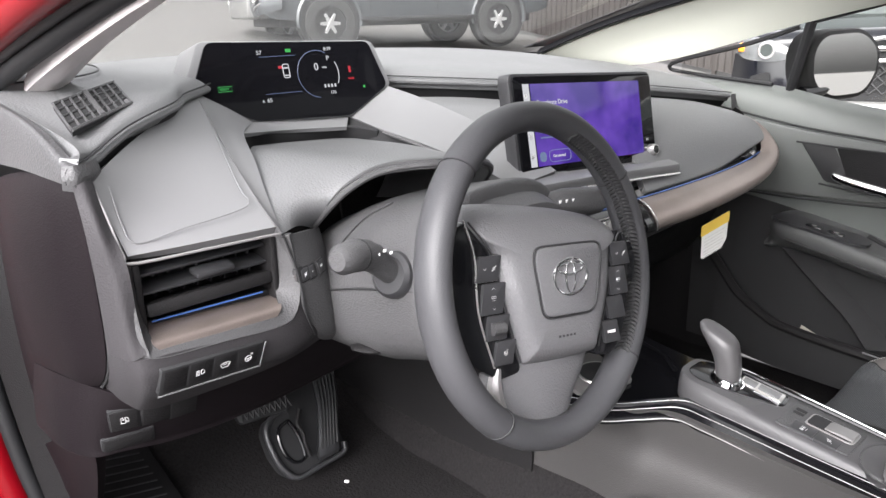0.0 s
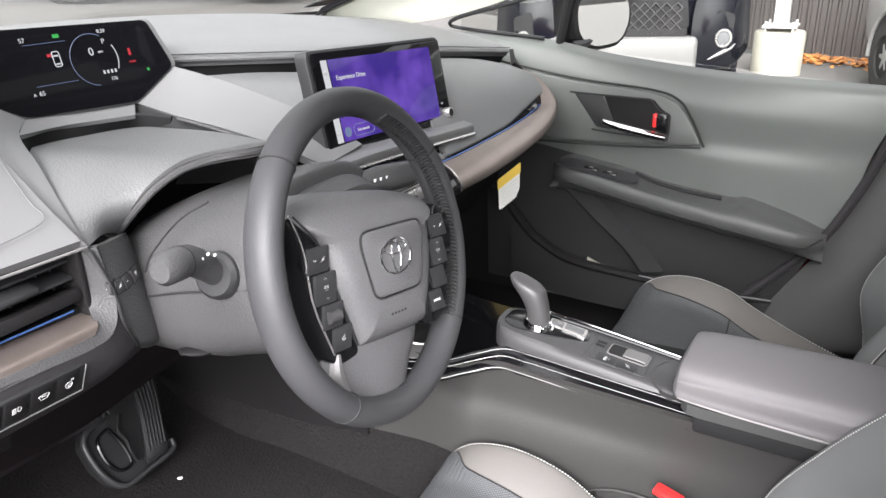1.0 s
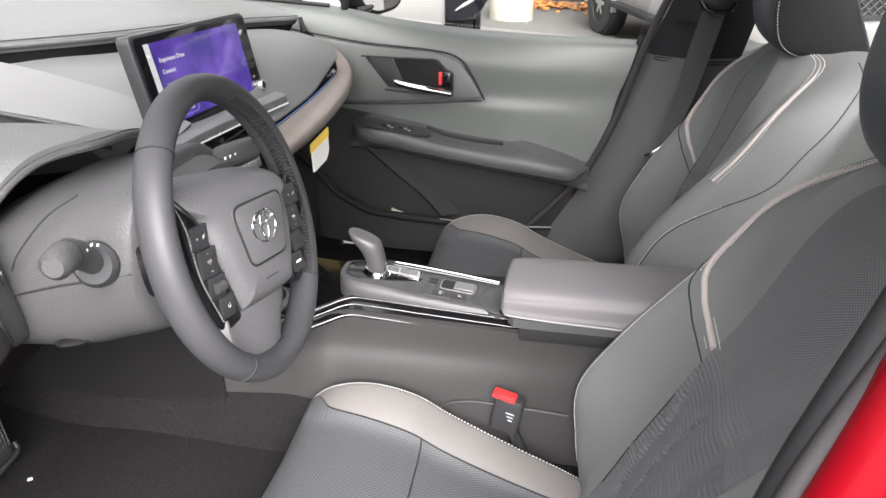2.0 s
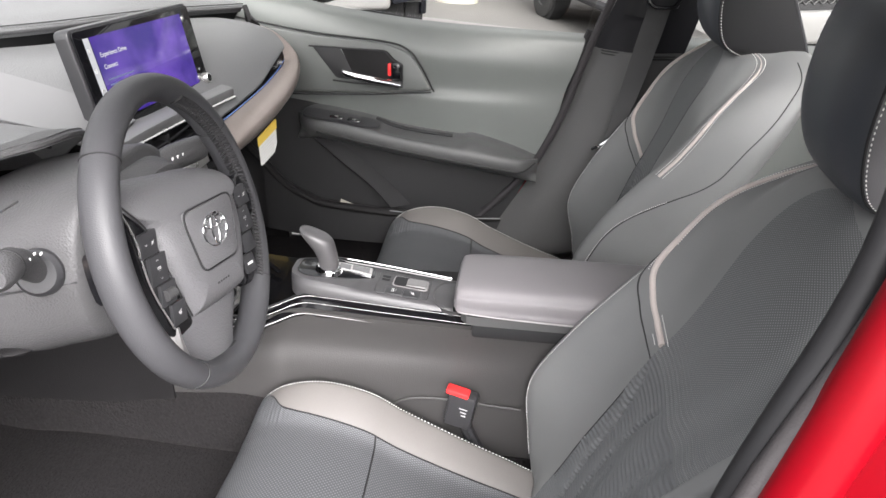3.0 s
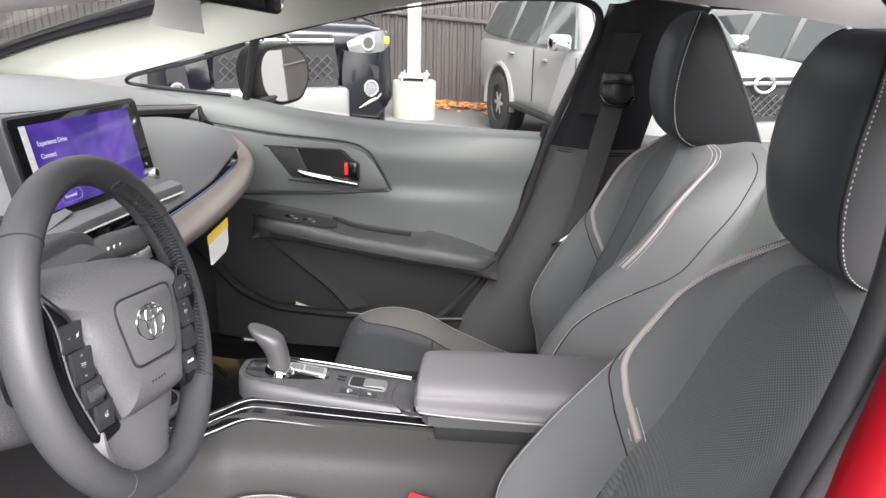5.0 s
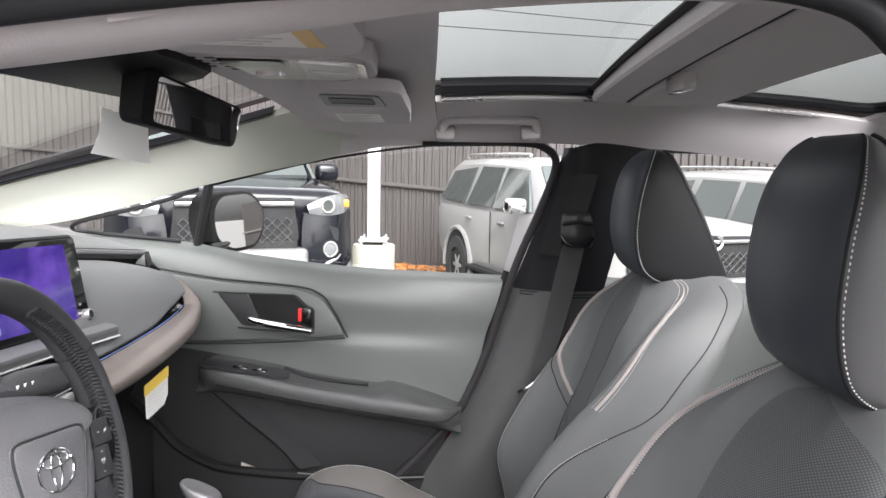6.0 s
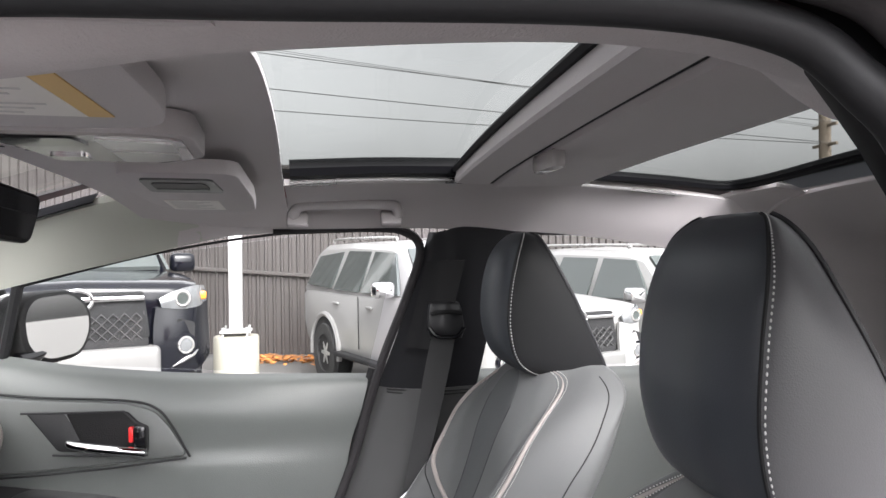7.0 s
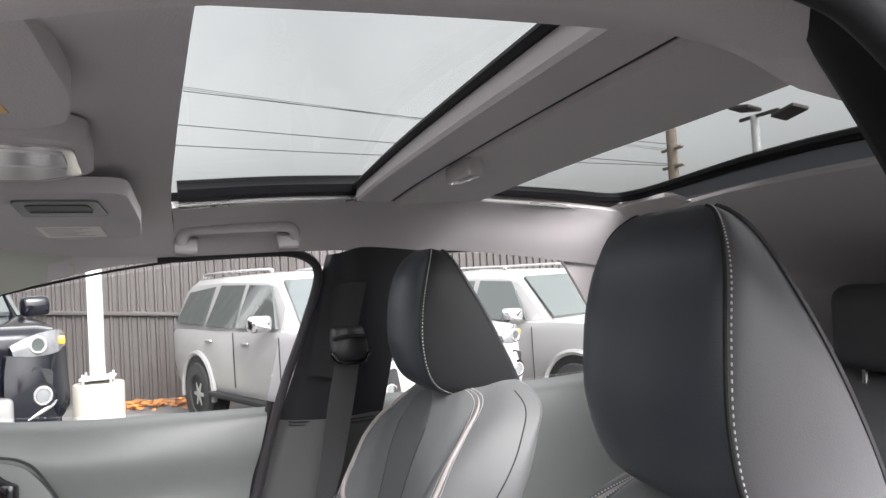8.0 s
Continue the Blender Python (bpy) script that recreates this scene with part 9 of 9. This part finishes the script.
part("concrete_base", loft([[(9.6 + r * math.cos(a), 0.85 + r * math.sin(a), PZ + z) for a in [2 * math.pi * i / 32 for i in range(32)]] for r, z in ((0.305, -0.05), (0.305, 0.505), (0.29, 0.525), (0.0001, 0.527))]), M["concrete"], pole, "pale concrete footing")
part("base_plate", box((9.6, 0.85, PZ + 0.590), (0.40, 0.40, 0.03), 0.004), M["white_paint"], pole)
for sx in (-1, 1):
    for sy in (-1, 1):
        part("bolt", tube([(9.6 + 0.16 * sx, 0.85 + 0.16 * sy, PZ + 0.51), (9.6 + 0.16 * sx, 0.85 + 0.16 * sy, PZ + 0.65)], 0.016, 8), M["white_paint"], pole)
part("shaft", box((9.6, 0.85, PZ + 3.55), (0.17, 0.17, 5.9), 0.008), M["white_paint"], pole)
leaves = bmesh.new()
rng = random.Random(4)
for i in range(420):
    lx, ly = FX - 0.15 - abs(rng.gauss(0, 0.28)), rng.uniform(-1.0, 0.9)
    z = lot(lx, ly) + 0.01 + rng.random() * 0.09
    a, s = rng.random() * 6.28, 0.03 + 0.03 * rng.random()
    q = [V(lx + s * math.cos(a + k * 1.57), ly + s * math.sin(a + k * 1.57), z + rng.uniform(-0.02, 0.02)) for k in range(4)]
    leaves.faces.new([leaves.verts.new(p) for p in q])
solo("leaf_litter", leaves, M["leaf"], "drift of fallen orange leaves along the fence", "leaves", kind="stuff", smooth=False)


def road_wheel(par, c, r=0.39):
    m = Matrix.Translation(c)
    bm = wheel_ring(r, r * 0.60, 0.26)
    bmesh.ops.transform(bm, matrix=m, verts=bm.verts[:])
    w = part("wheel", bm, M["tyre"], par, "black tyre")
    bm = wheel_ring(r * 0.62, r * 0.54, 0.20)
    bmesh.ops.transform(bm, matrix=m, verts=bm.verts[:])
    part("rim", bm, M["rim"], w, "alloy rim")
    for k in range(6):
        a = 2 * math.pi * k / 6
        for sx in (-0.085, 0.085):
            part("rim_spoke", tube([V(*c) + V(sx * 1.05, 0, 0), V(*c) + V(sx, r * 0.57 * math.cos(a), r * 0.57 * math.sin(a))], [0.05, 0.032], 6, flat=0.6, up=(1, 0, 0)), M["rim"], w)
    part("brake_disc", tube([V(*c) + V(-0.04, 0, 0), V(*c) + V(0.04, 0, 0)], r * 0.5, 20), M["deep"], w)


def suv(paint, label, bumper="bumper_grey"):
    """A tall boxy off-road vehicle; nose towards -y, x across, on z = 0."""
    s = thing("parked_suv", (0, 0, 0), label, "car", group="parked cars")
    def sec(y, w, z0, z1, shoulder):
        return [(x, y, z) for x, z in ((-w * 0.96, z0), (-w, z0 + 0.2), (-w, shoulder), (-w * 0.97, z1 - 0.02), (-w * 0.85, z1), (0, z1 + 0.025), (w * 0.85, z1), (w * 0.97, z1 - 0.02), (w, shoulder), (w, z0 + 0.2), (w * 0.96, z0), (0, z0 - 0.02))]
    part("body", loft([sec(-2.36, 0.60, 0.62, 1.07, 0.98), sec(-2.33, 0.82, 0.55, 1.13, 1.02), sec(-2.15, 0.92, 0.46, 1.17, 1.06), sec(-1.4, 0.95, 0.42, 1.21, 1.09), sec(-0.85, 0.95, 0.42, 1.21, 1.11), sec(0.6, 0.95, 0.42, 1.18, 1.12), sec(1.9, 0.94, 0.46, 1.18, 1.12), sec(2.36, 0.88, 0.55, 1.16, 1.10), sec(2.40, 0.80, 0.60, 1.12, 1.08)], 0, 30), M[paint], s, "painted body")
    def cab(y, w0, w1, z1):
        return [(-w0, y, 1.15), (-w0, y, 1.19), (-w1 - 0.02, y, z1 - 0.08), (-w1 * 0.93, y, z1 - 0.01), (0, y, z1 + 0.02), (w1 * 0.93, y, z1 - 0.01), (w1 + 0.02, y, z1 - 0.08), (w0, y, 1.19), (w0, y, 1.15)]
    part("cabin", loft([cab(-1.0, 0.86, 0.84, 1.22), cab(-0.45, 0.90, 0.74, 1.72), cab(-0.2, 0.91, 0.73, 1.77), cab(0.9, 0.91, 0.73, 1.80), cab(1.9, 0.90, 0.72, 1.78), cab(2.12, 0.89, 0.74, 1.70), cab(2.36, 0.86, 0.82, 1.22)]), M[paint], s, "painted cabin", angle=25)
    for sx in (-1, 1):
        for pts in (((-0.70, 1.22), (-0.33, 1.66), (0.22, 1.68), (0.26, 1.21)), ((0.36, 1.21), (0.32, 1.68), (1.0, 1.69), (1.12, 1.21)), ((1.26, 1.22), (1.16, 1.68), (1.95, 1.62), (2.12, 1.25))):
            w = 0.925
            bm = bmesh.new()
            f = []
            for d in (0.0, -0.03):
                f.append([bm.verts.new((sx * (w + d - 0.40 * (z - 1.2) + (0.02 if z < 1.3 else 0.03)), yy, z)) for yy, z in pts])
            bm.faces.new(f[0])
            bm.faces.new(f[1][::-1])
            for i in range(4):
                bm.faces.new((f[0][i], f[0][(i + 1) % 4], f[1][(i + 1) % 4], f[1][i]))
            part("side_window", bm, M["car_glass"], s, "dark side window", smooth=False)
        part("outside_mirror", box((sx * 1.07, -0.62, 1.28), (0.24, 0.16, 0.17), 0.05, None, 3), M["chrome" if paint != "car_black" else "car_black"], s, "door mirror")
        hl = part("headlight", surf([[(sx * 0.57, -2.415, 1.055), (sx * 0.72, -2.405, 1.115), (sx * 0.87, -2.31, 1.135), (sx * 0.965, -2.12, 1.125)], [(sx * 0.575, -2.425, 1.02), (sx * 0.72, -2.42, 1.05), (sx * 0.88, -2.325, 1.065), (sx * 0.972, -2.14, 1.075)], [(sx * 0.585, -2.42, 0.99), (sx * 0.72, -2.415, 0.975), (sx * 0.88, -2.325, 0.985), (sx * 0.968, -2.16, 1.02)]], 14, 10, 0.04, V(sx * 3, -8, 1.2)), M["headlamp"], s, "clear headlight")
        part("turn_lamp", box((sx * 0.925, -2.25, 1.06), (0.05, 0.09, 0.06), 0.015), M["amber"], hl, "amber turn lamp")
        part("lamp_bowl", tube([(sx * (0.74 + 0.05 * math.cos(a)), -2.424, 1.050 + 0.05 * math.sin(a)) for a in [2 * math.pi * i / 20 for i in range(20)]], 0.010, 6, closed=True, up=(0, 1, 0)), M["silver"], hl, "bright lamp ring")
        part("lamp_lens", tube([(sx * 0.74, -2.426, 1.050), (sx * 0.74, -2.36, 1.050)], 0.042, 16), M["car_glass"], hl, "dark projector lens")
        fl = part("fog_lamp", tube([(sx * 0.76, -2.42, 0.72), (sx * 0.76, -2.30, 0.72)], 0.085, 20), M["car_black"], s, "round fog lamp")
        part("fog_lens", tube([(sx * 0.76, -2.432, 0.72), (sx * 0.76, -2.36, 0.72)], 0.045, 20), M["headlamp"], fl)
        part("fog_ring", tube([(sx * (0.76 + 0.055 * math.cos(a)), -2.430, 0.72 + 0.055 * math.sin(a)) for a in [2 * math.pi * i / 20 for i in range(20)]], 0.009, 6, closed=True, up=(0, 1, 0)), M["silver"], fl, "bright lamp ring")
        part("corner_blade", tube([(sx * 0.66, -2.425, 0.575), (sx * 0.74, -2.425, 0.615), (sx * 0.82, -2.40, 0.65), (sx * 0.86, -2.37, 0.675)], [0.004, 0.014, 0.014, 0.004], 8, n=14), M["satin"], s, "bright bumper blade")
        part("lamp_recess", slab([(-0.09, -0.14), (0.08, -0.10), (0.10, 0.13), (-0.04, 0.17)][::sx], (sx * 0.74, -2.412, 0.745), (sx * 0.98, 0.18, 0), (0, 0, 1), 0.02, 0, 0.03), M["deep"], s, "black lamp recess")
        part("bumper_corner", surf([[(sx * 0.54, -2.385, 0.99), (sx * 0.80, -2.345, 0.985), (sx * 0.955, -2.14, 1.02)], [(sx * 0.52, -2.40, 0.86), (sx * 0.80, -2.36, 0.86), (sx * 0.97, -2.10, 0.86)], [(sx * 0.52, -2.42, 0.66), (sx * 0.82, -2.36, 0.66), (sx * 0.98, -2.10, 0.66)], [(sx * 0.60, -2.38, 0.50), (sx * 0.84, -2.32, 0.54), (sx * 0.97, -2.10, 0.60)]][::sx], 14, 10, 0.03), M["car_black" if paint == "car_black" else paint], s)
        for yy in (-1.42, 1.37):
            part("wheel_arch", tube([(sx * 0.955, yy + 0.47 * math.cos(a), 0.42 + 0.47 * math.sin(a)) for a in [radians(-10 + 10 * i) for i in range(21)]], 0.035, 6, flat=1.0), M[paint], s, "flared wheel arch")
            part("arch_liner", tube([(sx * 0.80, yy, 0.42), (sx * 0.956, yy, 0.42)], 0.46, 24), M["deep"], s, "dark wheel well")
            road_wheel(s, (sx * 0.85, yy, 0.39))
        part("door_handle", box((sx * 0.965, -0.02, 1.05), (0.03, 0.16, 0.03), 0.01), M[paint], s)
        part("door_handle", box((sx * 0.965, 0.98, 1.05), (0.03, 0.16, 0.03), 0.01), M[paint], s)
        part("door_gap", tube([(sx * 0.953, 0.30, 0.55), (sx * 0.957, 0.30, 1.16)], 0.006, 4), M["deep"], s)
        part("door_gap", tube([(sx * 0.953, -0.80, 0.55), (sx * 0.957, -0.80, 1.14)], 0.006, 4), M["deep"], s)
        part("step", box((sx * 0.95, -0.02, 0.44), (0.16, 1.9, 0.06), 0.02), M["deep"], s, "black side step")
        part("roof_bar", tube([(sx * 0.66, -0.1, 1.80), (sx * 0.66, 0.0, 1.84), (sx * 0.66, 1.6, 1.84), (sx * 0.66, 1.75, 1.79)], 0.02, 6, n=20), M["silver"], s, "roof rail")
    bm = bmesh.new()
    f = []
    for d in (0.0, -0.03):
        f.append([bm.verts.new((x, yy - 0.02 - d * 0.5, z + 0.015 + d)) for x, yy, z in ((-0.80, -0.99, 1.24), (0.80, -0.99, 1.24), (0.70, -0.47, 1.70), (-0.70, -0.47, 1.70))])
    bm.faces.new(f[0])
    bm.faces.new(f[1][::-1])
    for i in range(4):
        bm.faces.new((f[0][i], f[0][(i + 1) % 4], f[1][(i + 1) % 4], f[1][i]))
    part("windscreen", bm, M["car_glass"], s, "windscreen", smooth=False)
    g = part("grille", slab([(-0.50, -0.16), (0.50, -0.16), (0.46, 0.16), (-0.46, 0.16)], (0, -2.42, 0.95), (1, 0, 0), (0, 0.05, 1), 0.06, 0.005, 0.03), M["deep"], s, "black grille")
    part("grille_bar", box((0, -2.435, 1.065), (0.92, 0.03, 0.035), 0.01), M["chrome"], g, "bright grille bar")
    for k in range(5):
        z0 = 0.800 + 0.036 * k
        part("grille_mesh", tube([(-0.44 + 0.88 * i / 22, -2.434, z0 + (0.018 if i % 2 else -0.018) * (-1) ** k) for i in range(23)], 0.0065, 5), M["dash_side"], g)
    part("front_badge", tube([(0.10 * math.cos(a), -2.460, 1.06 + 0.07 * math.sin(a)) for a in [2 * math.pi * i / 24 for i in range(24)]], 0.014, 6, closed=True), M["chrome"], g, "bright oval badge")
    part("front_bumper", box((0, -2.40, 0.60), (1.14, 0.18, 0.27), 0.04, None, 3), M[bumper], s, "bright bumper centre")
    part("lower_grille", box((0, -2.36, 0.74), (0.98, 0.14, 0.12), 0.02), M["deep"], s)
    part("underbody", box((0, 0.0, 0.42), (1.5, 4.2, 0.16), 0.03), M["deep"], s)
    return s


def park(s, x, y, turn):
    s.matrix_basis = Matrix.Translation((x, y, lot(x, y))) @ Matrix.Rotation(radians(turn), 4, "Z")


black = suv("car_black", "parked black off-road car with a bright bumper")
silver = suv("car_silver", "parked silver off-road car with flared arches")
white = copy_thing(silver, Matrix())
grey = suv("car_grey", "dark grey off-road car parked across the front")
park(black, 7.1, 2.27, -69)
black.matrix_basis = black.matrix_basis @ Matrix.Diagonal((1.0, 1.0, 1.10, 1.0))
park(silver, 7.83, -1.74, -69)
park(white, 7.93, -4.55, -69)
park(grey, 6.9, 9.3, -105)

# utility pole, cables and lamp seen through the roof glass
up = thing("utility_pole", (22, -17, 0), "weathered wooden utility pole with sagging cables", "utility pole")
part("shaft", tube([(22, -17, -1.0), (22, -17, 9.5)], [0.22, 0.17], 12), M["wood"], up)
for z in (4.55, 5.2):
    part("cross_arm", box((22, -17, z), (1.2, 0.1, 0.10), 0.01), M["wood"], up)
for k, (z0, z1, sag) in enumerate(((5.25, 9.3, 0.25), (4.6, 7.9, 0.2), (4.6, 6.9, 0.3), (5.25, 10.1, 0.3), (5.25, 9.9, 0.2))):
    part("power_cable", tube([(21.5 + 0.25 * k, -17 + 37 * i / 16, z0 + (z1 - z0) * i / 16 - sag * math.sin(math.pi * i / 16)) for i in range(17)], 0.014 if k < 3 else 0.008, 5), M["wire"], up, "thin black overhead cable")
lp = thing("lot_lamp", (13.85, -13.5, 0), "tall pale lot lamp with twin flat heads", "lamp post")
part("shaft", tube([(13.85, -13.5, -1.2), (13.85, -13.5, 4.6)], [0.11, 0.10], 10), M["white_paint"], lp)
part("arm", box((13.7, -13.5, 4.58), (1.3, 0.08, 0.08), 0.01), M["fence"], lp)
for sx, zz in ((1, 4.85), (-1, 4.45)):
    part("lamp_head", box((13.45 + 0.72 * sx, -13.5, zz), (0.72, 0.45, 0.10), 0.03, Euler((0.2, -0.16 * sx, 0)).to_matrix()), M["fence"], lp, "flat lamp head")
